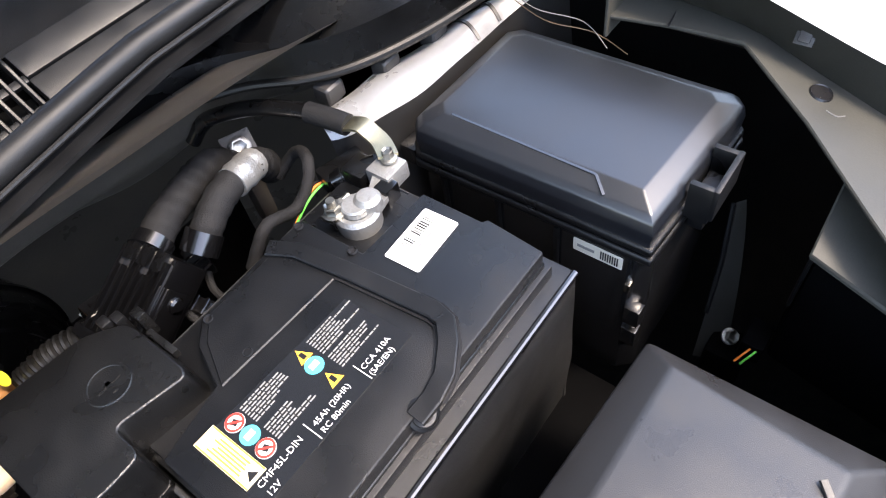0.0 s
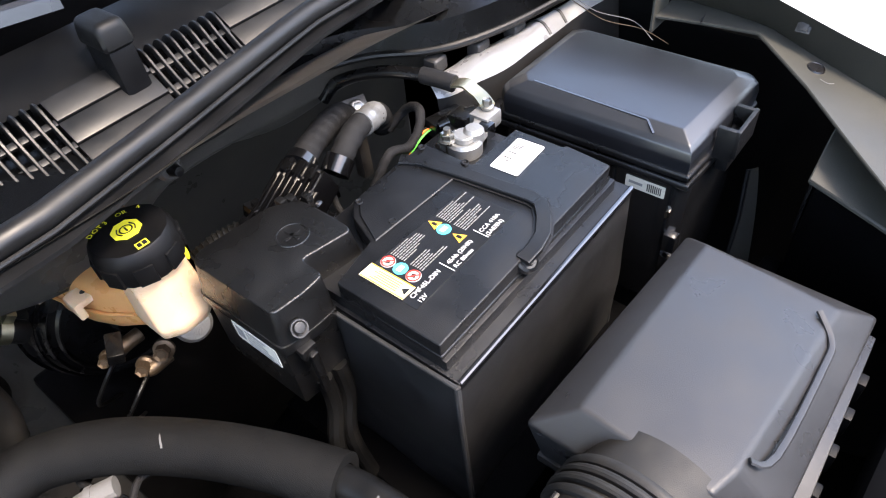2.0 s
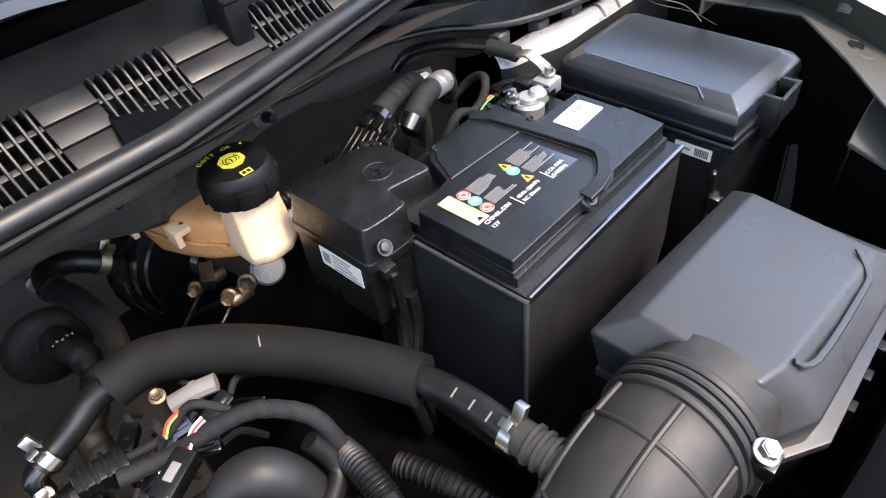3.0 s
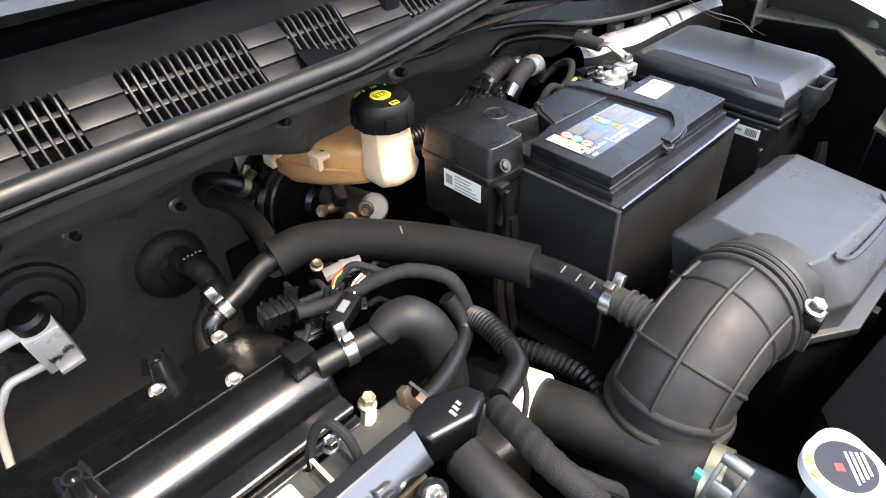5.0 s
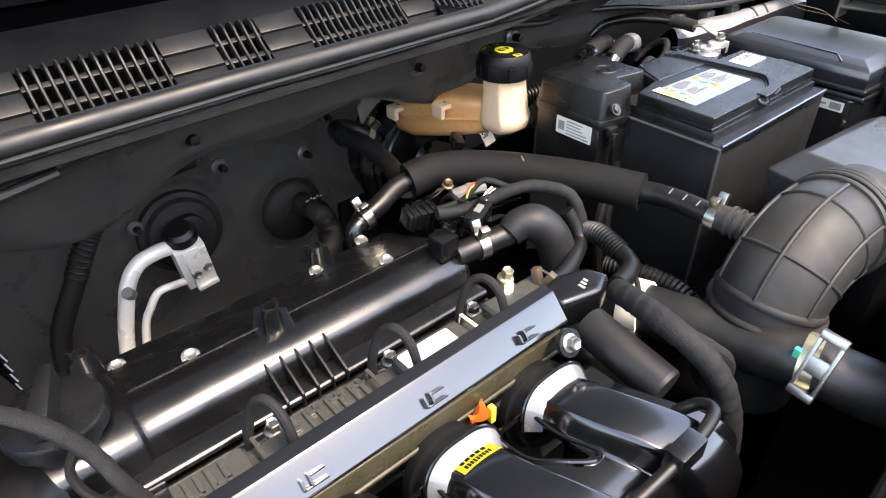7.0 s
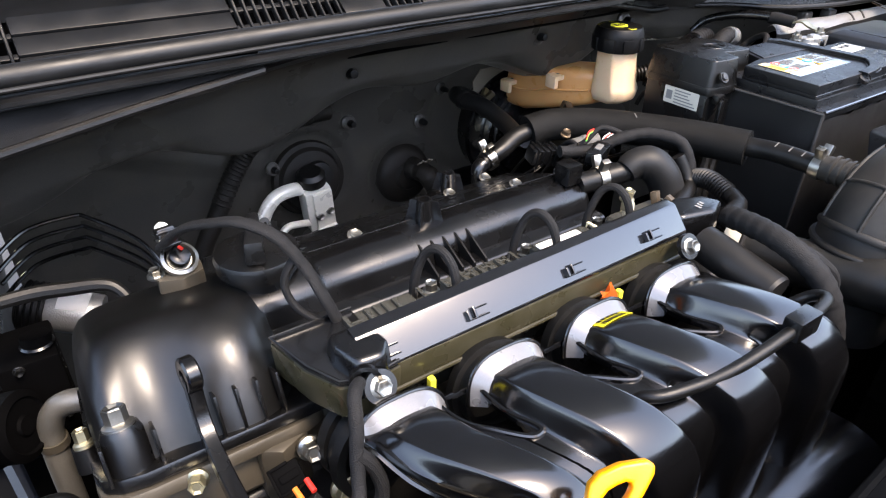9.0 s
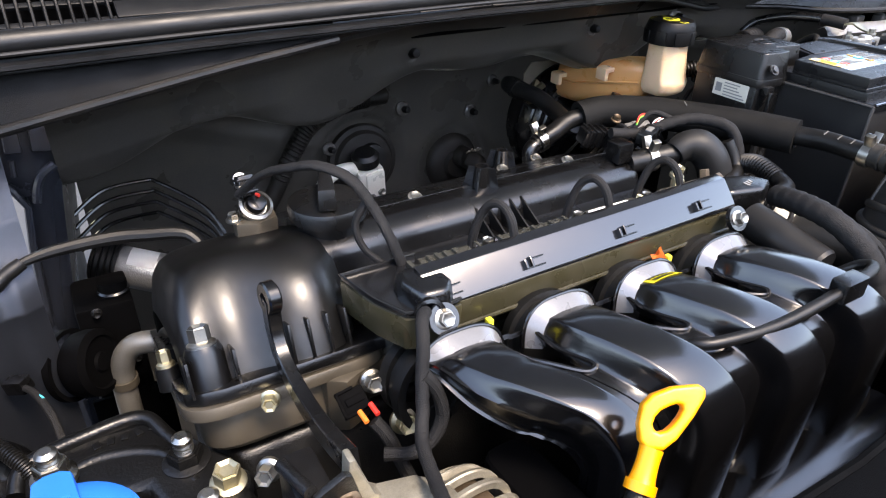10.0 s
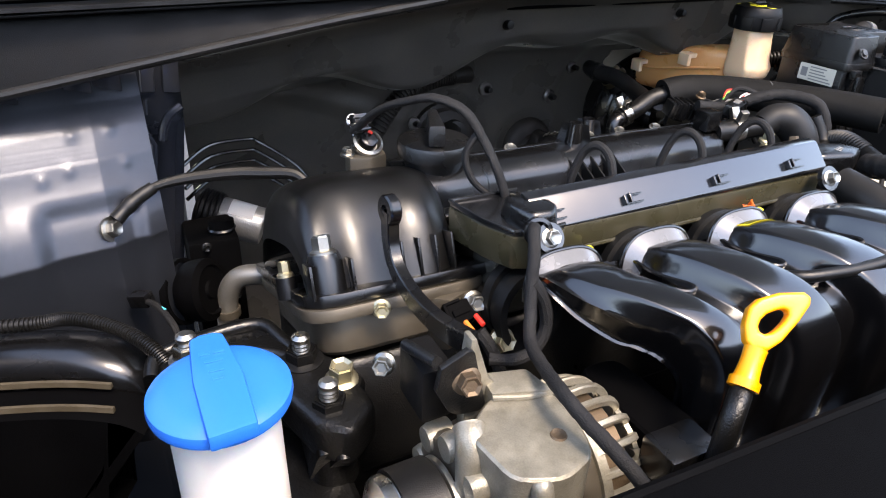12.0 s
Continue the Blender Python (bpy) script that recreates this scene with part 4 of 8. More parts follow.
for i, (x, y, z) in enumerate(((0.05, 0.215, -0.02), (0.035, 0.225, -0.012), (0.03, 0.205, -0.03), (0.055, 0.235, -0.02))):
    part("plug", box(-0.017, 0.017, -0.007, 0.007, -0.006, 0.006, 0.0015, m=axis((x, y, z), (0.2, -0.3 + 0.15 * i, 1), 20 + 17 * i)), M_GLOSS, h1, "black wiring plug")
    part("plug_tab", box(0.004, 0.013, -0.0022, 0.0022, 0.006, 0.0078, 0.0005, m=axis((x, y, z), (0.2, -0.3 + 0.15 * i, 1), 20 + 17 * i)), M_GREY if i == 0 else M_GLOSS, h1)
rnd = random.Random(12)
for i in range(9):
    px, py, pz = 0.02 + 0.085 * rnd.random(), 0.2 + 0.045 * rnd.random(), -0.045 + 0.03 * rnd.random()
    pm = axis((px, py, pz), (rnd.uniform(-0.4, 0.4), rnd.uniform(-0.6, 0.1), 1), rnd.uniform(0, 180))
    sh = part("plug", box(-0.013, 0.013, -0.006, 0.006, -0.005, 0.005, 0.0014, m=pm), M_GLOSS, h1, "black wiring plug")
    for k in range(3):
        part("rib", box(-0.01 + 0.007 * k, -0.0075 + 0.007 * k, -0.0066, 0.0066, -0.0056, 0.0058, 0.0004, m=pm), M_GLOSS, sh)
    part("tail", tube([pm @ Vector((-0.012, 0, 0)), pm @ Vector((-0.024, 0.004, -0.002)), pm @ Vector((-0.034, 0.002, -0.016))], 0.0028, 8), M_TAPE, h1)
harness("thin black taped wiring loop behind the battery", [(0.185, 0.226, -0.02), (0.196, 0.212, 0.0), (0.19, 0.19, 0.012), (0.178, 0.18, 0.004), (0.16, 0.178, -0.005), (0.135, 0.176, 0.004), (0.115, 0.18, -0.02)], 0.0042, group="engine bay harness")
h4 = harness("corrugated black wiring conduit beside the reservoir", [(-0.02, 0.25, -0.03), (0.0, 0.245, -0.024), (0.02, 0.235, -0.02), (0.045, 0.22, -0.02)], 0.0085, mat=M_RUBBER, group="engine bay harness")
for k in range(14):
    p = spline([(-0.02, 0.25, -0.03), (0.0, 0.245, -0.024), (0.02, 0.235, -0.02), (0.045, 0.22, -0.02)], 5)
    part("ring", lathe([(0.0085, -0.0012), (0.0098, 0), (0.0085, 0.0012)], 16, axis(p[k], p[k + 1] - p[k])), M_RUBBER, h4)

# fuse box
fuse = thing("fuse_box", (0.3, 0.06, -0.16), "black plastic engine bay fuse box with latched lid", "fuse box")
FB = [(0.245, -0.031), (0.364, -0.037), (0.3715, -0.03), (0.3715, 0.136), (0.364, 0.144), (0.252, 0.146), (0.243, 0.138)]
def fuse_lid():
    # straight side, wide chamfer, flat top
    bm = bmesh.new()
    mid = Vector((0.305, 0.055))
    rings = []
    for inset, z in ((-0.001, -0.007), (0.0, 0.008), (0.0015, 0.0155), (0.005, 0.0195), (0.0155, 0.0248)):
        ring = []
        for p in FB:
            d = Vector(p) - mid
            ring.append(bm.verts.new((p[0] - math.copysign(min(inset, abs(d.x)), d.x), p[1] - math.copysign(inset, d.y), z)))
        rings.append(ring)
    n = len(FB)
    for a, b in zip(rings, rings[1:]):
        for i in range(n):
            bm.faces.new((a[i], a[(i + 1) % n], b[(i + 1) % n], b[i]))
    bm.faces.new(rings[-1])
    bm.faces.new(rings[0][::-1])
    bmesh.ops.recalc_face_normals(bm, faces=bm.faces)
    return bevel(bm, 0.0012, 2, 12)
part("lid", fuse_lid(), M_FUSELID, fuse)
part("lid_groove", sweep([(0.2606, 0.118, 0.0246), (0.2602, 0.115, 0.0247), (0.2585, 0.014, 0.0242), (0.2582, 0.0125, 0.024), (0.2495, 0.003, 0.0205)], [(-0.0009, -0.0006), (0.0009, -0.0006), (0.0009, 0.0004), (-0.0009, 0.0004)]), M_BOX, fuse, "thin raised seam")
for z, k in ((-0.0065, 1.02), (-0.0145, 1.03)):
    part("rim", prism([((p[0] - 0.305) * k + 0.305, (p[1] - 0.055) * k + 0.055) for p in FB], z - 0.0035, z + 0.003, 0.0022, 3), M_LID, fuse)
part("body", prism([(0.246, 0.138), (0.246, -0.022), (0.256, -0.032), (0.352, -0.034), (0.366, 0.125)], -0.16, -0.0165, 0.004, 3), M_BOX, fuse)
for y in (0.03, 0.075, 0.12):
    part("rib", box(0.2425, 0.247, y - 0.0015, y + 0.0015, -0.15, -0.019, 0.0006), M_PLASTIC, fuse)
part("clip", box(0.2415, 0.247, -0.024, -0.02, -0.05, -0.042, 0.001), M_STEEL, fuse, "small bright clip")
lat = part("latch", box(0.289, 0.312, -0.046, -0.036, -0.024, 0.006, 0.002), M_LID, fuse)
part("latch_loop", join(box(0.2814, 0.2855, -0.049, -0.034, -0.008, 0.0205, 0.001), box(0.3155, 0.3196, -0.049, -0.034, -0.008, 0.0205, 0.001), box(0.2814, 0.3196, -0.0515, -0.0478, -0.004, 0.021, 0.001)), M_LID, lat)
part("hinge", box(0.243, 0.262, 0.142, 0.156, -0.02, -0.005, 0.002), M_BOX, fuse)
FM = Matrix.Translation((0.2455, 0.001, -0.0285)) @ Matrix(((0, 0, -1, 0), (-1, 0, 0, 0), (0, 1, 0, 0), (0, 0, 0, 1)))
fl = part("paper_label", plate(0.034, 0.0115, FM, 0.0006, 0.0008), M_OLDLABEL, fuse, "white printed sticker")
for i in range(8):
    part("bar", box(0.002 + 0.0016 * i, 0.0029 + 0.0016 * i, -0.0038, 0.0038, 0.0006, 0.0009, m=FM), M_KPRINT, fl)
part("print_line", box(-0.014, -0.002, -0.001, 0.0015, 0.0006, 0.0009, m=FM), M_GPRINT, fl)
for z in (-0.075, -0.1):
    part("rib", box(0.243, 0.252, -0.033, -0.022, z - 0.012, z + 0.006, 0.001), M_BOX, fuse)

# air filter box
air = thing("air_filter_box", (0.11, -0.11, -0.17), "dark grey plastic air filter box with sculpted lid", "air filter box")
RIGHT_CREASE = [(0.166, -0.15), (0.15, -0.1625), (0.13, -0.1645), (0.056, -0.1625), (0.043, -0.153)]
LEFT_CREASE = [(0.178, -0.0725), (0.147, -0.0625), (0.136, -0.0615), (0.048, -0.0605), (0.039, -0.0635), (0.0375, -0.068)]
AIR = [[(0.008, -0.053, -0.045), (0.197, -0.06, -0.047), (0.2, -0.178, -0.047), (0.036, -0.176, -0.045), (0.012, -0.16, -0.045)],
       [(0.0014, -0.046, -0.0045), (0.1973, -0.0535, -0.0155), (0.2005, -0.1805, -0.021), (0.034, -0.178, -0.018), (0.009, -0.162, -0.022)],
       [(0.017, -0.0705, 0.0145), (0.1815, -0.0727, 0.0005), (0.178, -0.159, -0.0055), (0.034, -0.15, 0.0105), (0.0135, -0.145, 0.0133)]]
def air_lid():
    bm = bmesh.new()
    rows = [[bm.verts.new(q) for q in r] for r in AIR]
    for a, b in zip(rows, rows[1:]):
        for i in range(5):
            bm.faces.new((a[i], a[(i + 1) % 5], b[(i + 1) % 5], b[i]))
    bm.faces.new(rows[2])
    bmesh.ops.recalc_face_normals(bm, faces=bm.faces)
    return bevel(bm, 0.0026, 3, 8)
part("lid", air_lid(), M_AIRBOX, air)
def lid_z(x, y):
    # height of the lid: the flat top, then the slopes to either side
    top = 0.0162 - 0.085 * x
    return top - max(0.0, y + 0.0715) * 0.85 - max(0.0, -0.154 - y) * 0.5
for pts in (RIGHT_CREASE, LEFT_CREASE):
    part("crease", sweep(spline([(x, y, lid_z(x, y) - 0.0019) for x, y in pts], 4), [(-0.0022, -0.0016), (0.0022, -0.0016), (0.0016, -0.0005), (0.0, -0.0003), (-0.0016, -0.0005)]), M_AIRBOX, air)
part("rim", prism([(0.006, -0.051), (0.2, -0.057), (0.206, -0.186), (0.045, -0.188), (0.008, -0.165)], -0.052, -0.044, 0.002, 2), M_AIRBOX, air)
part("body", prism([(0.014, -0.058), (0.192, -0.063), (0.197, -0.178), (0.05, -0.18), (0.014, -0.16)], -0.17, -0.05, 0.005, 2), M_PLASTIC, air)
for i in range(4):
    part("clip", box(0.08 + 0.03 * i, 0.09 + 0.03 * i, -0.192, -0.184, -0.072, -0.052, 0.0015), M_PLASTIC, air, "small black clip")

# ---- brake fluid reservoir, booster and firewall fittings ----
res = thing("brake_reservoir", (-0.06, 0.25, -0.05), "amber translucent brake fluid reservoir with black cap", "fluid reservoir")
def neck_ring(k, z, out):
    pts = [(-0.081, 0.213), (-0.068, 0.204), (-0.05, 0.204), (-0.037, 0.213), (-0.036, 0.236), (-0.05, 0.25), (-0.068, 0.25), (-0.081, 0.238)]
    return [((x + 0.0585) * k - 0.0585 + 0.25 * out * (x > -0.055), (y - 0.228) * k + 0.228 - out * (y < 0.23), z) for x, y in pts]
bm = bmesh.new()
rows = [[bm.verts.new(q) for q in neck_ring(k, z, o)] for k, z, o in ((0.86, -0.04, 0.0), (1.0, -0.034, 0.005), (1.03, -0.024, 0.007), (1.0, -0.016, 0.004), (0.96, 0.01, 0.001), (0.96, 0.03, 0.0))]
for p, q in zip(rows, rows[1:]):
    for i in range(8):
        bm.faces.new((p[i], p[(i + 1) % 8], q[(i + 1) % 8], q[i]))
bm.faces.new(rows[-1])
bm.faces.new(rows[0][::-1])
bmesh.ops.recalc_face_normals(bm, faces=bm.faces)
part("filler_neck", bevel(bm, 0.003, 2, 20), M_FLUID, res, "milky cream filled neck")
def tank_shell():
    bm = bmesh.new()
    rows = []
    for y, xl, xr, zb, zt in ((0.378, -0.094, -0.05, -0.076, -0.034), (0.372, -0.103, -0.042, -0.082, -0.029), (0.34, -0.105, -0.034, -0.08, -0.0215), (0.3, -0.1, -0.029, -0.068, -0.0125), (0.268, -0.092, -0.028, -0.058, -0.007), (0.245, -0.08, -0.032, -0.05, -0.0075), (0.236, -0.07, -0.04, -0.044, -0.014)):
        mx, mz, hx, hz = (xl + xr) / 2, (zb + zt) / 2, (xr - xl) / 2, (zt - zb) / 2
        rows.append([bm.verts.new((mx + hx * math.copysign(abs(math.cos(q)) ** 0.4, math.cos(q)), y, mz + hz * math.copysign(abs(math.sin(q)) ** 0.4, math.sin(q)))) for q in [2 * math.pi * j / 32 for j in range(32)]])
    for a, b in zip(rows, rows[1:]):
        for j in range(32):
            bm.faces.new((a[j], a[(j + 1) % 32], b[(j + 1) % 32], b[j]))
    bm.faces.new(rows[0])
    bm.faces.new(rows[-1][::-1])
    bmesh.ops.recalc_face_normals(bm, faces=bm.faces)
    return bm
part("tank", tank_shell(), M_RESERVOIR, res, angle=50)
part("mould_seam", sweep([(-0.1055, 0.365, -0.052), (-0.107, 0.34, -0.05), (-0.102, 0.3, -0.041), (-0.0935, 0.268, -0.034), (-0.081, 0.243, -0.03)], circle(0.0016, 8)), M_RESERVOIR, res)
for x, y, z in ((-0.1, 0.362, -0.044), (-0.09, 0.286, -0.02)):
    part("tab", box(x - 0.016, x + 0.012, y - 0.011, y + 0.007, z - 0.003, z + 0.003, 0.0015), M_FLUID, res, "cream plastic lug")
    part("tab_hook", box(x - 0.018, x - 0.012, y - 0.011, y + 0.007, z - 0.013, z + 0.0025, 0.0015), M_FLUID, res)
    part("tab_hole", lathe([(0, 0.0002), (0.002, 0.0002), (0.0024, 0.0)], 12, Matrix.Translation((x - 0.005, y - 0.002, z + 0.0031))), M_KPRINT, res)
part("level_mark", lathe([(0, 0.0006), (0.0058, 0.0006), (0.0062, 0.0)], 20, axis((-0.0262, 0.2462, -0.012), (0.75, -0.66, 0.1)) @ Matrix.Diagonal((0.7, 1.2, 1, 1))), M_YPRINT, res, "yellow printed oval mark")
capm = Matrix.Translation((-0.0588, 0.2275, 0.0)) @ Matrix.Diagonal((0.88, 0.88, 1, 1))
cap = part("cap", lathe([(0.024, 0.022), (0.0325, 0.022), (0.0335, 0.026), (0.0335, 0.039), (0.0328, 0.0415), (0.0305, 0.0474), (0.0295, 0.0483), (0, 0.0484)], 16, capm), M_PLASTIC, res, "round black screw cap")
for i in range(8):
    a = 2 * math.pi * i / 8
    part("grip", box(-0.0075, 0.0075, 0.031, 0.0342, 0.0225, 0.0375, 0.001, m=capm @ Matrix.Rotation(radians(22.5), 4, "Z") @ Matrix.Rotation(a, 4, "Z")), M_PLASTIC, cap)
ZC = 0.0485
rnd = math.radians(-30)
CM = Matrix.Translation((-0.0592, 0.2283, ZC)) @ Matrix.Rotation(radians(-4), 4, "Z")
# brake warning sign printed on the cap
part("octagon", lathe([(0, 0.0004), (0.0105, 0.0004), (0.0105, 0)], 8, CM @ Matrix.Rotation(radians(22), 4, "Z")), M_YPRINT, cap)
part("sign_ring", lathe([(0.0036, 0.0005), (0.0036, 0.0006), (0.0046, 0.0006), (0.0046, 0.0005)], 28, CM), M_KPRINT, cap)
part("sign_dot", box(-0.0006, 0.0006, -0.0024, 0.0024, 0.0004, 0.0007, m=CM), M_KPRINT, cap)
for s in (-1, 1):
    arc = tube([(s * 0.0046, 0.0044, 0.0005), (s * 0.0063, 0.0, 0.0005), (s * 0.0046, -0.0044, 0.0005)], 0.0005, 6)
    arc.transform(CM)
    part("sign_arc", arc, M_KPRINT, cap)
part("manual_sign", box(-0.0042, 0.0042, -0.0245, -0.0185, 0, 0.0004, m=CM), M_YPRINT, cap)
part("manual_page", box(-0.0033, -0.0004, -0.0236, -0.0194, 0.0004, 0.0006, m=CM), M_KPRINT, cap)
part("manual_page", box(0.0004, 0.0033, -0.0236, -0.0194, 0.0004, 0.0006, m=CM), M_KPRINT, cap)
for i, ch in enumerate("DOT3 OR 4"):
    s = (i - 4) / 4
    m = Matrix.Translation((-0.0785 + 0.0044 * i, 0.2412 + 0.0042 * (1 - s * s), ZC)) @ Matrix.Rotation(-0.42 * s, 4, "Z")
    if ch != " ":
        words(ch, 0.0056, m, M_YPRINT, "lettering", cap)

master = thing("master_cylinder", (-0.07, 0.3, -0.1), "grey cast brake master cylinder with steel lines", "master cylinder")
part("body", tube([(-0.0385, 0.29, -0.119), (-0.058, 0.4, -0.128)], 0.0165, 20, 1), M_ALU, master)
part("end_disc", lathe([(0, 0.004), (0.013, 0.004), (0.0155, 0.002), (0.0155, -0.006)], 28, axis((-0.038, 0.285, -0.1173), (-0.2, -0.85, 0.45)) @ Matrix.Scale(1.12, 4)), M_LEAD, master, "pale cast end plug")
for i, (x, y) in enumerate(((-0.088, 0.25), (-0.09, 0.29))):
    part("port", lathe([(0.0065, -0.006), (0.0065, 0.012), (0.0045, 0.016), (0, 0.016)], 16, axis((x + 0.006, y, -0.092), (-1, -0.1, 0.1))), M_RUST, master)
    part("line", tube([(x - 0.006, y, -0.092), (x - 0.03, y - 0.01, -0.1), (x - 0.045, y + 0.02, -0.15), (x - 0.02, y + 0.08, -0.22)], 0.0018, 8), M_DARKMETAL, master)
for x, y, z, r in ((-0.095, 0.232, -0.075, 0.007), (-0.078, 0.226, -0.068, 0.008), (-0.11, 0.26, -0.07, 0.006)):
    bolt("fitting", (x, y + 0.02, z - 0.012), (-0.6, -0.7, 0.4), r * 0.8, 0.01, M_RUST, master)
part("sensor_plug", box(-0.011, 0.011, -0.006, 0.006, -0.006, 0.006, 0.0015, m=axis((-0.105, 0.252, -0.052), (0.2, -0.3, 1), 30)), M_COVER, master, "small black plug")
ml = part("paper_label", plate(0.021, 0.026, axis((0.045, 0.357, -0.13), (0.0, -0.9, 0.5), 10), 0.0006), M_LABEL, master, "cream code label")
for i in range(4):
    for j in range(4):
        if (i * 3 + j * 5) % 4 != 1:
            part("code_dot", box(-0.008 + 0.0035 * i, -0.0055 + 0.0035 * i, -0.001 + 0.0028 * j, 0.0014 + 0.0028 * j, 0.0006, 0.0008, m=axis((0.045, 0.357, -0.13), (0.0, -0.9, 0.5), 10)), M_KPRINT, ml)
booster = thing("brake_booster", (-0.08, 0.42, -0.1), "large black round brake booster on the firewall", "brake booster")
part("shell", lathe([(0.03, -0.05), (0.07, -0.047), (0.105, -0.035), (0.122, -0.012), (0.128, 0.0), (0.128, 0.006), (0.12, 0.02), (0.12, 0.04)], 48, axis((-0.06, 0.4, -0.13), (0, 1, 0)) @ Matrix.Diagonal((0.68, 0.68, 0.8, 1))), M_COVER, booster)
part("shell_lip", lathe([(0.126, -0.002), (0.131, -0.002), (0.131, 0.004), (0.126, 0.004)], 48, axis((-0.06, 0.4, -0.13), (0, 1, 0)) @ Matrix.Diagonal((0.68, 0.68, 0.8, 1))), M_COVER, booster)
part("face_plate", lathe([(0, -0.058), (0.028, -0.058), (0.034, -0.05)], 28, axis((-0.06, 0.4, -0.13), (0, 1, 0)) @ Matrix.Diagonal((0.68, 0.68, 0.8, 1))), M_COVER, booster)

for r, o in ((0.095, -0.041), (0.108, -0.035), (0.118, -0.024)):
    part("pressed_ring", lathe([(r - 0.003, o), (r, o - 0.0035), (r + 0.003, o)], 48, axis((-0.06, 0.4, -0.13), (0, 1, 0)) @ Matrix.Diagonal((0.68, 0.68, 0.8, 1))), M_COVER, booster)

# metal shield beside the booster
shield = thing("heat_shield", (-0.095, 0.408, -0.085), "dull tan pressed metal bracket beside the booster", "bracket")
part("plate", prism([(-0.035, -0.04), (0.04, -0.045), (0.045, 0.03), (0.03, 0.045), (-0.02, 0.045), (-0.035, 0.03)], -0.001, 0.001, 0.0005, 1, m=axis((-0.095, 0.408, -0.085), (-0.05, -0.97, 0.2))), M_TAN, shield)

# heater hoses
sleeve = thing("foam_hose", (-0.14, 0.13, -0.03), "black foam insulated breather hose with exposed rubber ends", "hose")
FOAM = [(-0.213, 0.203, -0.042), (-0.185, 0.195, -0.037), (-0.15, 0.163, -0.034), (-0.118, 0.115, -0.032), (-0.095, 0.066, -0.03), (-0.08, 0.024, -0.029)]
part("foam", hollow(FOAM, 0.0178, 0.0065, 24, 8), M_FOAM, sleeve)
part("foam_slit", tube([(-0.1335, 0.123, -0.0165), (-0.1285, 0.131, -0.0155), (-0.121, 0.137, -0.019)], 0.0007, 6), M_GREY, sleeve)
part("hose", tube([(-0.277, 0.2, -0.063), (-0.25, 0.203, -0.055), (-0.213, 0.203, -0.042), (-0.15, 0.163, -0.034), (-0.095, 0.066, -0.03), (-0.08, 0.024, -0.027), (-0.076, -0.01, -0.024), (-0.076, -0.05, -0.024)], 0.0098, 16), M_RUBBER, sleeve)
for i, (x, y) in enumerate(((-0.0765, -0.004), (-0.0765, -0.018), (-0.0765, -0.031))):
    part("print_mark", box(-0.0006, 0.0006, -0.0035, 0.0035, 0, 0.0003, m=axis((x - 0.004, y, -0.0152), (-0.4, 0, 0.92))), M_GREY, sleeve)
def spring_clamp(p, d, r, parent, mat=None):
    m = axis(p, d)
    part("clamp", join(lathe([(r, -0.0045), (r + 0.0015, -0.0045), (r + 0.0015, 0.0045), (r, 0.0045)], 24, m), box(-0.003, 0.003, r, r + 0.012, -0.004, 0.004, 0.0008, m=m @ Matrix.Rotation(radians(20), 4, "Z")), box(-0.003, 0.003, r, r + 0.012, -0.004, 0.004, 0.0008, m=m @ Matrix.Rotation(radians(-25), 4, "Z"))), mat or M_STEEL, parent, "silver spring clamp")
spring_clamp((-0.0765, -0.046, -0.024), (0, -1, 0), 0.0102, sleeve)
spring_clamp((-0.268, 0.2, -0.06), (1, 0, 0.3), 0.0102, sleeve)
part("elbow_fitting", tube([(-0.272, 0.199, -0.062), (-0.283, 0.198, -0.066), (-0.285, 0.195, -0.082)], 0.0085, 12), M_COVER, sleeve)
hh = thing("heater_hose", (-0.2, 0.33, -0.05), "black rubber vacuum hose with a yellow zinc clamp", "hose")
part("hose", tube([(-0.214, 0.204, -0.05), (-0.198, 0.235, -0.062), (-0.186, 0.275, -0.06), (-0.188, 0.315, -0.051), (-0.196, 0.348, -0.05), (-0.19, 0.37, -0.05), (-0.17, 0.376, -0.058), (-0.15, 0.37, -0.071), (-0.138, 0.37, -0.085)], 0.0105, 14), M_RUBBER, hh)
spring_clamp((-0.149, 0.37, -0.071), (0.7, -0.1, -0.6), 0.011, hh, M_YZINC)
part("stop_ring", lathe([(0.0105, -0.003), (0.0122, -0.003), (0.0122, 0.003), (0.0105, 0.003)], 20, axis((-0.1955, 0.346, -0.05), (-0.2, 1, 0.1))), M_RUBBER, hh)

# air intake elbow
elbow = thing("intake_elbow", (-0.08, -0.12, -0.08), "ribbed grey-black rubber air intake elbow", "intake duct")
EL = [(0.02, -0.121, -0.024), (-0.01, -0.119, -0.0225), (-0.036, -0.117, -0.0215), (-0.06, -0.115, -0.026), (-0.0795, -0.114, -0.038), (-0.0905, -0.113, -0.056), (-0.0945, -0.113, -0.077), (-0.0965, -0.113, -0.15)]
part("body", tube(EL, 0.0422, 40, 8), M_DUCT, elbow)
epath = spline(EL, 8)
def ring_at(i, r, w, nm):
    d = (epath[min(i + 1, len(epath) - 1)] - epath[max(i - 1, 0)]).normalized()
    part(nm, lathe([(r - 0.004, -w), (r, -w * 0.8), (r + 0.001, -w * 0.3), (r + 0.001, w * 0.3), (r, w * 0.8), (r - 0.004, w)], 44, axis(epath[i], d)), M_DUCT, elbow)
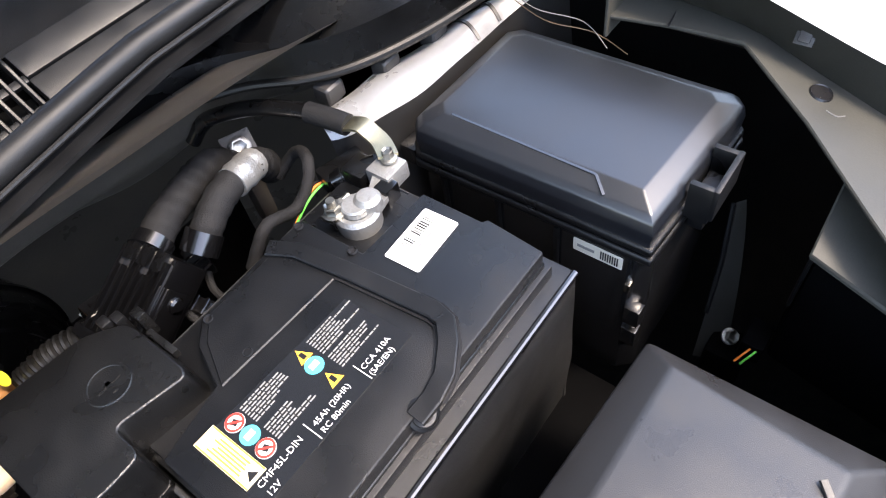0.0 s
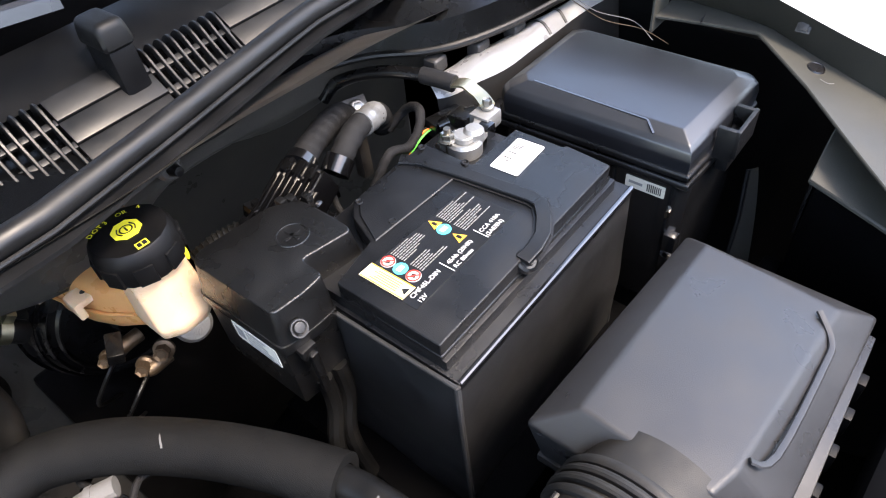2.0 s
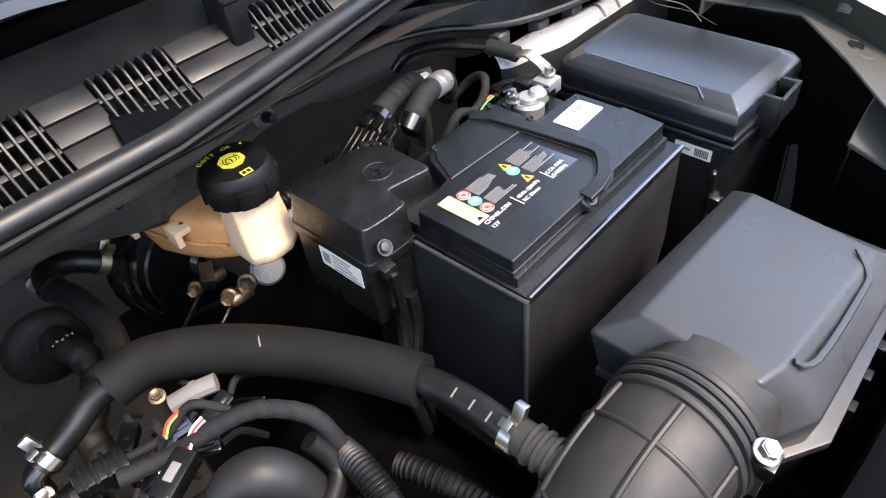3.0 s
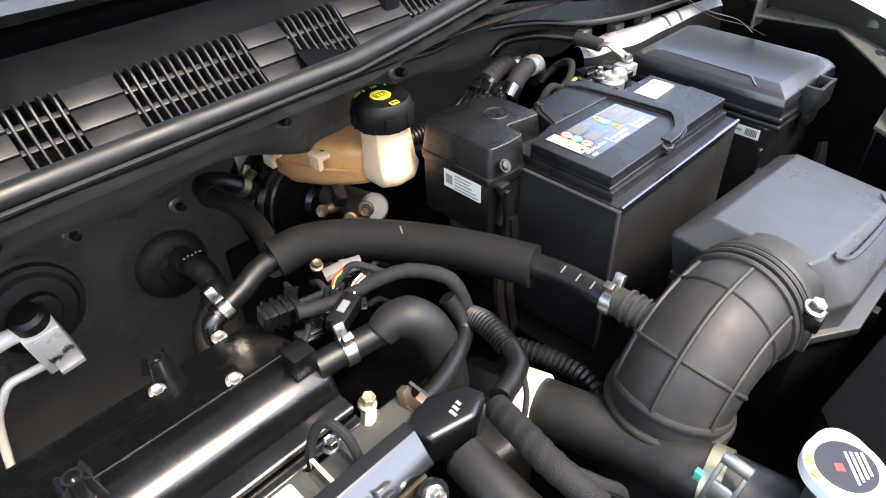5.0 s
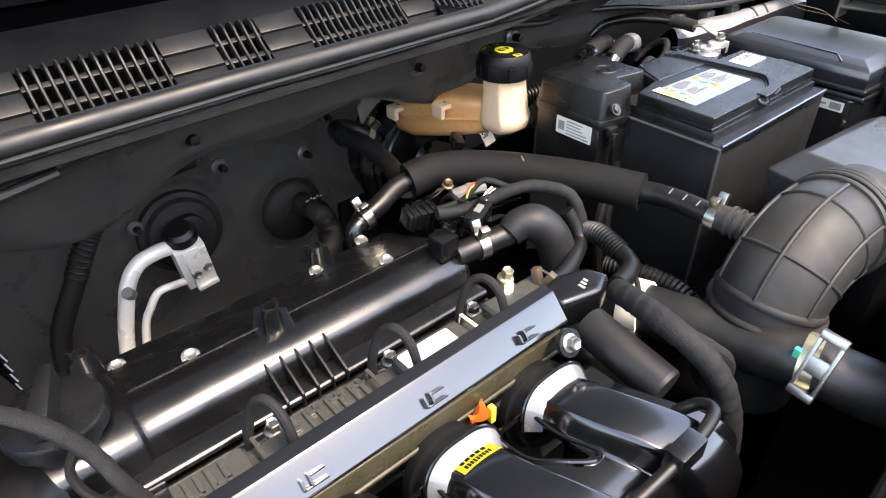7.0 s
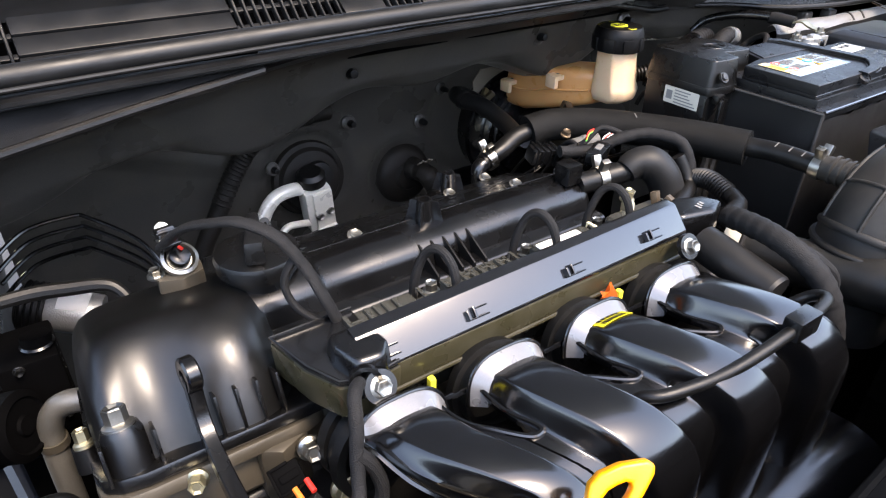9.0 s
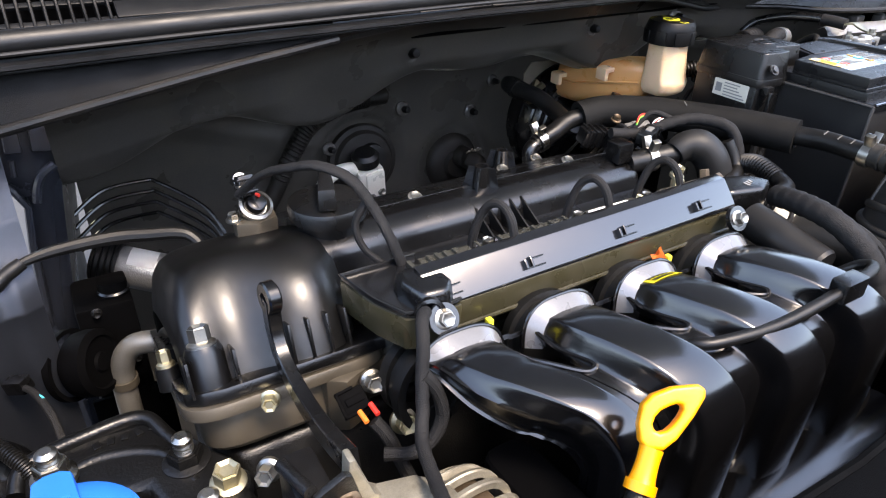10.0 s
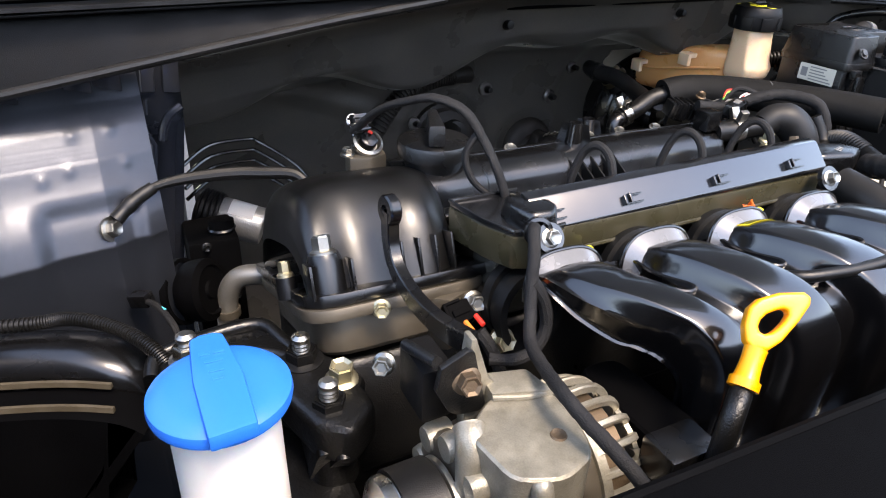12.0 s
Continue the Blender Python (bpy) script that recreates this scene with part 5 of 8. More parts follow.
for i, r, w in ((7, 0.0452, 0.0035), (9, 0.0455, 0.0028), (11, 0.0455, 0.0028), (13, 0.0445, 0.003), (42, 0.0435, 0.004), (46, 0.0455, 0.003), (49, 0.0445, 0.0028), (50, 0.0455, 0.0028), (51, 0.0445, 0.0035)):
    ring_at(i, r, w, "collar_rib")
for i in (20, 32):
    ring_at(i, 0.0428, 0.002, "hoop_rib")
for a in (38, 94, 150, 206):
    pts = []
    for j in range(14, 43):
        d = (epath[j + 1] - epath[j - 1]).normalized()
        across = Vector((0, 1, 0))
        across = (across - d * across.dot(d)).normalized()
        pts.append(epath[j] + (across * math.cos(radians(a)) + across.cross(d) * math.sin(radians(a))) * 0.0424)
    part("long_rib", sweep(pts, circle(0.002, 8)), M_DUCT, elbow)
part("nipple", tube([(-0.076, -0.05, -0.0225), (-0.0763, -0.088, -0.02)], 0.0115, 16, 1), M_DUCT, elbow)
for y in (-0.06, -0.067, -0.074):
    part("nipple_rib", lathe([(0.0115, -0.002), (0.0135, -0.0012), (0.0135, 0.0012), (0.0115, 0.002)], 20, axis((-0.076, y, -0.0215), (0, 1, 0))), M_DUCT, elbow)
wclamp = thing("worm_clamp", (-0.014, -0.16, -0.01), "steel worm drive hose clamp screw housing", "hose clamp")
bolt("screw", (-0.0165, -0.163, 0.0035), (0, -0.3, 0.95), 0.0055, 0.006, M_STEEL, wclamp)
part("housing", box(-0.024, -0.01, -0.171, -0.158, -0.012, 0.0005, 0.0015), M_COVER, wclamp)
part("tail", box(-0.0215, -0.0125, -0.168, -0.16, -0.034, -0.012, 0.001), M_STEEL, wclamp)

# radiator hose
rad = thing("radiator_hose", (-0.15, -0.12, -0.08), "thick black radiator hose with a steel band clamp", "hose")
RH = [(-0.146, -0.026, -0.096), (-0.142, -0.042, -0.094), (-0.134, -0.08, -0.09), (-0.128, -0.125, -0.083), (-0.124, -0.17, -0.076), (-0.112, -0.21, -0.08), (-0.09, -0.235, -0.09)]
part("hose", tube(RH, 0.0225, 24), M_HOSE, rad)
part("cuff", tube([(-0.147, -0.02, -0.097), (-0.143, -0.038, -0.0945)], 0.0255, 24, 1), M_OLDLABEL, rad, "cream plastic cuff")
rp = Vector((-0.1245, -0.166, -0.0765))
bandm = axis(rp, (0.15, -1, 0.12))
part("band", lathe([(0.0228, -0.006), (0.0242, -0.006), (0.0242, 0.006), (0.0228, 0.006)], 32, bandm), M_YZINC, rad, "steel band clamp")
bl = Matrix.Translation((-0.1405, -0.174, -0.061)) @ Matrix.Rotation(radians(-68), 4, "Y") @ Matrix.Rotation(radians(-4), 4, "Z") @ Matrix.Diagonal((1.22, 1.1, 1, 1))
part("band_lever", join(box(-0.019, 0.019, -0.0085, -0.0055, -0.002, 0.004, 0.001, m=bl), box(-0.019, 0.019, 0.0055, 0.0085, -0.002, 0.004, 0.001, m=bl), box(-0.022, -0.0165, -0.0085, 0.0085, -0.002, 0.005, 0.001, m=bl), box(0.0165, 0.022, -0.0085, 0.0085, -0.002, 0.005, 0.001, m=bl), box(-0.006, 0.005, -0.006, 0.006, 0.0, 0.004, 0.001, m=bl)), M_STEEL, rad)
part("paint_mark", box(-0.1425, -0.138, -0.161, -0.156, -0.065, -0.055, 0.0005), M_GREEN, rad, "green paint mark")
harness("thin taped wire hanging past the hose cuff", [(-0.1461, -0.0112, -0.052), (-0.153, -0.0235, -0.054), (-0.1642, -0.0381, -0.058), (-0.175, -0.0461, -0.064), (-0.1819, -0.0483, -0.072)], 0.0022, group="engine bay harness")
rneck = thing("coolant_filler", (-0.11, -0.222, -0.06), "coolant filler neck with a lobed silver cap and printed label", "coolant filler")
RC = Matrix.Translation((-0.11, -0.222, -0.0205))
rcap = part("cap_seat", lathe([(0.013, -0.012), (0.019, -0.01), (0.019, -0.005), (0.013, -0.005)], 24, RC), M_STEEL, rneck)
part("neck", lathe([(0.012, -0.05), (0.012, -0.008), (0.015, -0.004)], 24, RC), M_STEEL, rneck)
lobes = []
for i in range(48):
    q = 2 * math.pi * i / 48
    rr = 0.0225 + 0.0048 * max(0.0, math.cos(2 * q)) ** 1.5
    lobes.append((rr * math.cos(q + 0.5), rr * math.sin(q + 0.5)))
part("disc", prism(lobes, -0.006, 0.005, 0.0022, 3, m=RC), M_LABEL, rcap, "lobed cap disc")
part("print_disc", lathe([(0, 0.0058), (0.0165, 0.0057), (0.0168, 0.0048)], 32, RC), M_KPRINT, rcap)
RP2 = RC @ Matrix.Rotation(radians(40), 4, "Z")
for x in (-0.006, 0.003):
    part("print_sign", prism([(x - 0.004, 0.018), (x + 0.004, 0.018), (x, 0.0215)], 0.0046, 0.0062, m=RP2), M_OPRINT, rcap)
part("print_patch", box(-0.004, 0.001, 0.002, 0.007, 0.0056, 0.0061, m=RP2), M_RED, rcap)
for i in range(4):
    part("print_line", box(-0.012 + 0.002 * i, 0.009, -0.003 - 0.003 * i, -0.0015 - 0.003 * i, 0.0056, 0.0061, m=RP2), M_WPRINT, rcap)

# big bent pipe and breather at the engine's end
wout = thing("breather_elbow", (-0.18, 0.04, -0.06), "matte black bent rubber elbow at the engine end", "pipe")
part("pipe", tube([(-0.212, 0.064, -0.036), (-0.2, 0.062, -0.03), (-0.186, 0.054, -0.032), (-0.176, 0.043, -0.05), (-0.172, 0.034, -0.09), (-0.172, 0.03, -0.16)], 0.0152, 24, radius=lambda u: 0.78 + 0.32 * min(1, u * 3)), M_SMOOTH, wout)
part("hose", tube([(-0.262, 0.077, -0.042), (-0.24, 0.074, -0.041), (-0.21, 0.066, -0.037)], 0.0105, 16), M_RUBBER, wout)
spring_clamp((-0.236, 0.0735, -0.041), (1, -0.2, 0.05), 0.0108, wout)

# ---- engine ----
eng = thing("engine", (-0.47, 0.07, -0.4), "transverse petrol engine with black plastic valve cover", "engine")
VC = [(0.19, -0.16), (0.188, -0.085), (0.182, -0.072), (0.172, -0.0665), (0.16, -0.0625), (0.11, -0.0425), (0.104, -0.0401), (0.1025, -0.0401), (0.101, -0.0405)]
# the front shoulder rolls over evenly into a steep face
yy, zz = 0.101, -0.0388
for i in range(15):
    VC.append((yy, zz))
    zz -= 0.0025 * math.tan(radians(-12 + 58 * ((i + 0.5) / 14) ** 1.5))
    yy -= 0.0025
VC += [(0.064, -0.0515), (0.0626, -0.0555), (0.0605, -0.061), (0.0565, -0.069), (0.0535, -0.09), (0.052, -0.16)]
def vc_row(x, s=1.0, dz=0.0):
    return [(y * s + (1 - s) * 0.115, z + dz) for y, z in VC]
bm = bmesh.new()
rows = []
for x, s, dz in ((-0.58, 1.1, 0.003), (-0.531, 1.1, 0.003), (-0.5285, 1.085, 0.0025), (-0.5255, 1.015, 0.0004), (-0.523, 1, 0), (-0.5, 1, 0), (-0.4, 1, 0), (-0.3, 1, 0), (-0.262, 1, 0), (-0.258, 0.99, -0.001), (-0.2555, 0.97, -0.004)):
    rows.append([bm.verts.new((x, y, z)) for y, z in vc_row(x, s, dz)])
for a, b in zip(rows, rows[1:]):
    for i in range(len(a) - 1):
        bm.faces.new((a[i], b[i], b[i + 1], a[i + 1]))
bm.faces.new(rows[-1])
bm.faces.new(rows[0][::-1])
bmesh.ops.recalc_face_normals(bm, faces=bm.faces)
vcov = part("valve_cover", bm, M_COVER, eng, "black plastic valve cover", angle=28)
# wide rounded timing end of the cover, in the frame of the leaning engine
LEANM = Matrix.Translation((0, 0, -0.084)) @ Matrix.Rotation(radians(-21), 4, "X")
HUMP = [(0.0, 0.0), (0.002, 0.012), (0.006, 0.03), (0.014, 0.05), (0.027, 0.066), (0.045, 0.0765), (0.062, 0.0795), (0.1, 0.0795), (0.13, 0.079), (0.16, 0.074), (0.18, 0.06), (0.192, 0.03), (0.196, 0.0)]
HSEC = [(-0.694, 0.3, 0.016), (-0.692, 0.62, 0.01), (-0.688, 0.82, 0.006), (-0.681, 0.93, 0.003), (-0.67, 0.985, 0.001), (-0.65, 1.0, 0.0), (-0.62, 1.01, 0.0), (-0.6, 1.0, 0.0), (-0.588, 0.98, 0.004), (-0.58, 0.96, 0.016), (-0.574, 0.95, 0.034)]
def hump(u, v):
    x = lerp_table([(q / (len(HSEC) - 1), *r) for q, r in enumerate(HSEC)], u)[0]
    k, inset = eased([(q / (len(HSEC) - 1), *r[1:]) for q, r in enumerate(HSEC)], u, 0.13)
    y, z = eased([(q / (len(HUMP) - 1), *r) for q, r in enumerate(HUMP)], v, 0.07)
    y = y + inset * (1 - y / 0.1)
    z = z * k
    # concave valley between the corner boss and the middle bulge
    g = math.exp(-((x + 0.655) / 0.024) ** 2) * math.exp(-((y - 0.012) / 0.028) ** 2)
    y += 0.011 * g
    g2 = math.exp(-((x + 0.606) / 0.022) ** 2) * math.exp(-((y - 0.02) / 0.03) ** 2)
    y -= 0.005 * g2
    return LEANM @ Vector((x, y, z))
part("timing_cover_top", grid(hump, 50, 48, -0.003), M_SATIN, vcov, "wide rounded end of the cover", angle=80)
part("cover_flange", prism([(-0.699, 0.198), (-0.7, 0.025), (-0.697, 0.01), (-0.688, 0.0), (-0.674, -0.0045), (-0.56, -0.006), (-0.56, 0.198)], -0.006, 0.003, 0.002, 2, m=LEANM), M_COVER, vcov)
part("boss", lathe([(0.013, -0.004), (0.0122, 0.025), (0.0105, 0.0295), (0, 0.0295)], 24, LEANM @ Matrix.Translation((-0.679, 0.0125, 0))), M_COVER, vcov)
for dx in (-0.013, 0.016):
    part("boss_rib", box(-0.679 + dx - 0.001, -0.679 + dx + 0.001, 0.0, 0.02, 0, 0.024, 0.0005, m=LEANM), M_COVER, vcov)
part("bolt", hexhead(0.0068, 0.011, LEANM @ Matrix.Translation((-0.679, 0.0125, 0.031))), M_STEEL, vcov, "zinc bolt")
part("bolt", hexhead(0.0045, 0.009, LEANM @ Matrix.Translation((-0.7, 0.05, 0.014))), M_YZINC, vcov)
part("boss", lathe([(0.008, -0.004), (0.0075, 0.012), (0, 0.012)], 20, LEANM @ Matrix.Translation((-0.7, 0.05, 0))), M_COVER, vcov)
for i in range(4):
    part("cooling_rib", box(-0.628 + 0.013 * i, -0.626 + 0.013 * i, -0.004, 0.02, 0.002, 0.03, 0.0006, m=LEANM), M_COVER, vcov)
# thin glossy bead added so that the shoulder edge shows a glint
part("glint_bead", tube([(-0.522, 0.1031, -0.0398), (-0.264, 0.1031, -0.0398)], 0.0007, 8, 1), M_SHEET, vcov)
# bolts and posts on top
for x, y, z in ((-0.348, 0.16, -0.0615), (-0.517, 0.158, -0.0615), (-0.309, 0.109, -0.041), (-0.477, 0.11, -0.0415), (-0.285, 0.185, -0.071)):
    bolt("cover_bolt", (x, y, z), (0, -0.37, 0.93), 0.0048, 0.0028, M_STEEL, vcov)
def cover_post(x, y, z0, h, name="post"):
    m = Matrix.Translation((x, y, z0))
    bm = lathe([(0.0085, 0), (0.0062, h), (0.0045, h), (0.004, h - 0.006), (0, h - 0.006)], 20, m)
    for a in (45, 135, 225, 315):
        fin = bmesh.new()
        c, s = math.cos(radians(a)), math.sin(radians(a))
        n = Vector((-s, c, 0)) * 0.0006
        q = [Vector((c * 0.007, s * 0.007, 0)), Vector((c * 0.0165, s * 0.0165, 0)), Vector((c * 0.0115, s * 0.0115, h * 0.95)), Vector((c * 0.006, s * 0.006, h * 0.95))]
        va = [fin.verts.new(Vector((x, y, z0)) + v + n) for v in q]
        vb = [fin.verts.new(Vector((x, y, z0)) + v - n) for v in q]
        for f in ((0, 1, 2, 3), (7, 6, 5, 4), (0, 4, 5, 1), (1, 5, 6, 2), (2, 6, 7, 3), (3, 7, 4, 0)):
            fin.faces.new([(va + vb)[i] for i in f])
        merge(bm, fin)
    part(name, bm, M_POST, vcov, "finned black mounting post")
cover_post(-0.42, 0.095, -0.041, 0.022)
cover_post(-0.336, 0.18, -0.07, 0.02)
cover_post(-0.535, 0.168, -0.066, 0.022)
part("end_block", box(-0.28, -0.262, 0.072, 0.09, -0.038, -0.019, 0.0012), M_COVER, vcov)
for x in (-0.45, -0.435, -0.405, -0.39, -0.36, -0.5, -0.54, -0.46, -0.37):
    for k in (0, 1):
        part("raised_dash", box(-0.007, 0.007, -0.0012, 0.0012, 0, 0.0008, m=axis((x + 0.003 * k, 0.14 - 0.007 * k + (0.012 if x * 100 % 2 < 1 else 0), 0), (0, 0, 1)) @ Matrix.Translation((0, 0, -0.0625 + (0.16 - (0.14 - 0.007 * k + (0.012 if x * 100 % 2 < 1 else 0))) * 0.385))), M_COVER, vcov)
for i in range(5):
    x = -0.442 + 0.0117 * i
    fin = prism([(0.0735, -0.0425), (0.068, -0.043), (0.041, -0.0565), (0.04, -0.068), (0.058, -0.07)], -0.0008, 0.0008)
    fin.transform(Matrix.Translation((x, 0, 0)) @ Matrix(((0, 0, 1, 0), (1, 0, 0, 0), (0, 1, 0, 0), (0, 0, 0, 1))))
    part("gusset", fin, M_RUBBER, vcov)
for y, z, w in ((0.05, -0.0625, 0.008), (0.037, -0.0705, 0.005)):
    part("ledge", sweep([(-0.575, y, z), (-0.258, y, z)], [(-w, -0.003), (w - 0.0015, -0.003), (w, -0.0015), (w, 0.001), (w - 0.001, 0.0022), (w - 0.003, 0.003), (-w, 0.003)]), M_COVER, vcov)
# oil filler cap
fcap = part("oil_filler_cap", lathe([(0.027, -0.036), (0.029, -0.026), (0.0335, -0.0255), (0.0345, -0.0165), (0.033, -0.0135), (0.022, -0.012), (0, -0.0115)], 40, Matrix.Translation((-0.5635, 0.091, -0.0025)) @ Matrix.Diagonal((0.87, 0.87, 1, 1))), M_TERMINAL, vcov, "black oil filler cap with a grip bar")
part("grip", prism([(-0.028, -0.008), (0.028, -0.005), (0.028, 0.005), (-0.028, 0.008)], -0.012, 0.005, 0.003, 2, m=Matrix.Translation((-0.5635, 0.091, -0.0025)) @ Matrix.Diagonal((0.87, 0.87, 1, 1)) @ Matrix.Rotation(radians(70), 4, "Z"), inset=0.002), M_TERMINAL, fcap)
# cylinder head and block
part("cylinder_head", prism(rounded([(-0.69, 0.19), (-0.692, 0.006), (-0.25, 0.006), (-0.25, 0.19)], 0.03), -0.045, -0.012, 0.008, 3, m=LEANM), M_ALU, eng, "cast aluminium cylinder head")
part("head_rim", prism(rounded([(-0.7, 0.198), (-0.701, -0.007), (-0.56, -0.008), (-0.56, 0.198)], 0.03), -0.0155, -0.0065, 0.002, 2, m=LEANM), M_ALU, eng, "machined head rim")
part("head_lower", prism([(-0.685, 0.18), (-0.687, 0.04), (-0.673, 0.016), (-0.25, 0.016), (-0.25, 0.18)], -0.14, -0.05, 0.008, 3, m=LEANM), M_DARKMETAL, eng)
part("block", box(-0.68, -0.22, -0.03, 0.2, -0.5, -0.21, 0.006), M_DARKMETAL, eng)
bolt("head_bolt", (-0.584, -0.024, -0.097), (-0.1, -0.9, 0.4), 0.006, 0.01, M_STEEL, eng)
bolt("head_bolt", (-0.65, -0.012, -0.093), (-0.3, -0.9, 0.3), 0.005, 0.009, M_YZINC, eng)
bolt("head_bolt", (-0.574, -0.05, -0.116), (-0.1, -0.9, 0.4), 0.0068, 0.01, M_YZINC, eng)
part("lug_casting", prism([(-0.612, -0.012), (-0.6, -0.02), (-0.58, -0.012), (-0.575, 0.01), (-0.612, 0.012)], -0.14, -0.094, 0.004, 2), M_ALU, eng)

# ignition coil strip with wire loops
coil = thing("ignition_coil_strip", (-0.42, 0.005, -0.08), "long black ignition coil strip with raised lettering", "ignition coils")
part("strip", box(-0.565, -0.272, -0.022, 0.017, -0.1, -0.046, 0.006, 3), M_COIL, coil)
for i in range(4):
    x = -0.545 + 0.084 * i
    part("coil_head", box(x, x + 0.06, -0.02, 0.015, -0.052, -0.036, 0.006, 3), M_COIL, coil)
    part("strap", sweep([(x + 0.066, -0.023, -0.05), (x + 0.066, -0.0215, -0.0375), (x + 0.066, 0.015, -0.0375), (x + 0.066, 0.018, -0.06)], [(-0.0013, -0.0006), (0.0013, -0.0006), (0.0013, 0.0006), (-0.0013, 0.0006)]), M_CREAM if i == 2 else M_COIL, coil, "identification band")
part("paper_label", plate(0.044, 0.02, Matrix.Translation((-0.352, 0.0, -0.0362)), 0.0006, 0.002), M_LABEL, coil, "white blank sticker")
rnd = random.Random(9)
x = -0.535
while x < -0.385:
    w = rnd.uniform(0.011, 0.0155)
    if not any(abs(x - (-0.545 + 0.084 * i + 0.066)) < 0.012 for i in range(4)):
        m = Matrix.Translation((x, 0.0, -0.0362))
        shape = rnd.choice((0, 1, 2))
        bits = box(-w * 0.4, -w * 0.15, -0.0095, 0.0095, 0, 0.0028, 0.0006, m=m)
        if shape != 1:
            merge(bits, box(w * 0.15, w * 0.4, -0.0095, 0.0095, 0, 0.0028, 0.0006, m=m))
        merge(bits, box(-w * 0.3, w * 0.4, -0.0012 + 0.005 * (shape - 1), 0.0012 + 0.005 * (shape - 1), 0, 0.0028, 0.0006, m=m))
        part("raised_letter_bar", bits, M_COIL, coil)
    x += w + 0.0022
for i, x in enumerate((-0.468, -0.377, -0.298)):
    w = part("wire_loop", tube([(x - 0.012, 0.018, -0.06), (x - 0.011, 0.018, -0.035), (x - 0.005, 0.014, -0.012), (x, 0.004, -0.004), (x + 0.003, -0.008, -0.012), (x + 0.004, -0.016, -0.036)], 0.0033, 10, wob=0.08), M_TAPE, coil, "taped black wire loop")
    bolt("coil_bolt", (x + 0.006, 0.022, -0.05), (0, 0, 1), 0.0048, 0.007, M_STEEL, coil)

# harness cover rail in front of the coils
rail = thing("harness_rail", (-0.41, -0.045, -0.04), "long glossy black harness cover rail over the injectors", "harness cover")
RP = [(-0.019, -0.0165), (-0.0285, -0.0172), (-0.03, -0.0185), (-0.0443, -0.0343), (-0.0443, -0.037), (-0.022, -0.044)]
bm = bmesh.new()
rows = [[bm.verts.new((x, y, z + 0.017 * (x + 0.38))) for y, z in RP] for x in (-0.55, -0.262)]
for i in range(len(RP)):
    bm.faces.new((rows[0][i], rows[1][i], rows[1][(i + 1) % len(RP)], rows[0][(i + 1) % len(RP)]))
bm.faces.new(rows[0])
bm.faces.new(rows[1][::-1])
bmesh.ops.recalc_face_normals(bm, faces=bm.faces)
part("channel", bevel(bm, 0.0009, 2), M_RAIL, rail)
part("lower_strip", box(-0.548, -0.268, -0.0455, -0.026, -0.0575, -0.0375, 0.0025), M_AMBER, rail, "olive brown translucent lower wall")
part("lower_lip", sweep([(-0.548, -0.047, -0.056), (-0.268, -0.047, -0.0525)], circle(0.0016, 8)), M_AMBER, rail)
for x, y, z in ((-0.535, -0.0388, -0.0308), (-0.468, -0.0388, -0.0297), (-0.382, -0.0388, -0.0283), (-0.3, -0.0388, -0.0269)):
    m = Matrix.Translation((x, y, z)) @ Matrix.Rotation(radians(47.9), 4, "X")
    part("clip", join(box(-0.008, 0.008, -0.004, -0.0028, 0, 0.004, 0.0006, m=m), box(-0.008, -0.0062, -0.004, 0.003, 0, 0.004, 0.0006, m=m), box(-0.003, 0.008, 0.002, 0.0032, 0, 0.004, 0.0006, m=m), box(-0.003, -0.0012, -0.004, 0.0042, 0, 0.004, 0.0006, m=m)), M_GLOSS, rail, "moulded clip")
END = [(-0.586, 0.016), (-0.578, -0.02), (-0.568, -0.043), (-0.553, -0.049), (-0.53, -0.046), (-0.53, 0.016)]
part("end_box", prism(END, -0.064, -0.0385, 0.003, 2, inset=-0.002), M_AMBER, rail, "olive brown end box")
part("end_lid", prism(END, -0.039, -0.0355, 0.0012, 2), M_BOX, rail)
part("end_lid_rim", sweep([(x, y, -0.0345) for x, y in END[-1:] + END[:5]], circle(0.0014, 8)), M_BOX, rail)
part("end_cover", prism([(-0.563, -0.012), (-0.566, -0.028), (-0.56, -0.05), (-0.54, -0.052), (-0.53, -0.04), (-0.532, -0.012)], -0.046, -0.0215, 0.005, 3, inset=0.003), M_COVER, rail)
part("end_mouth", lathe([(0.0065, -0.001), (0.0098, -0.001), (0.0098, 0.004), (0.0075, 0.0045), (0.0065, 0.002)], 24, axis((-0.556, -0.0515, -0.0325), (-0.35, -0.9, 0.25))), M_GLOSS, rail)
part("end_box_right", prism([(-0.262, -0.014), (-0.255, -0.034), (-0.222, -0.042), (-0.202, -0.034), (-0.208, -0.016), (-0.235, -0.006)], -0.055, -0.027, 0.005, 3), M_COVER, rail)
for k in range(3):
    part("paint_mark", box(-0.232 + 0.004 * k, -0.2295 + 0.004 * k, -0.033 + 0.002 * k, -0.027 + 0.001 * k, -0.0268, -0.0264), M_GPRINT, rail)
for x, s in ((-0.55, 1), (-0.276, 1)):
    p = Vector((x, -0.059, -0.035))
    part("tab", lathe([(0, -0.004), (0.0102, -0.004), (0.0102, 0.0), (0, 0.0)], 24, axis(p, (0, -0.85, 0.5))), M_BOX, rail)
    bolt("bolt", p, (0, -0.85, 0.5), 0.005, 0.006, M_STEEL, rail)
for x in (-0.512, -0.345):
    part("cable_tie", box(x - 0.0022, x + 0.0022, -0.056, -0.051, -0.066, -0.052, 0.001), M_YPRINT, rail, "yellow fir-tree clip")
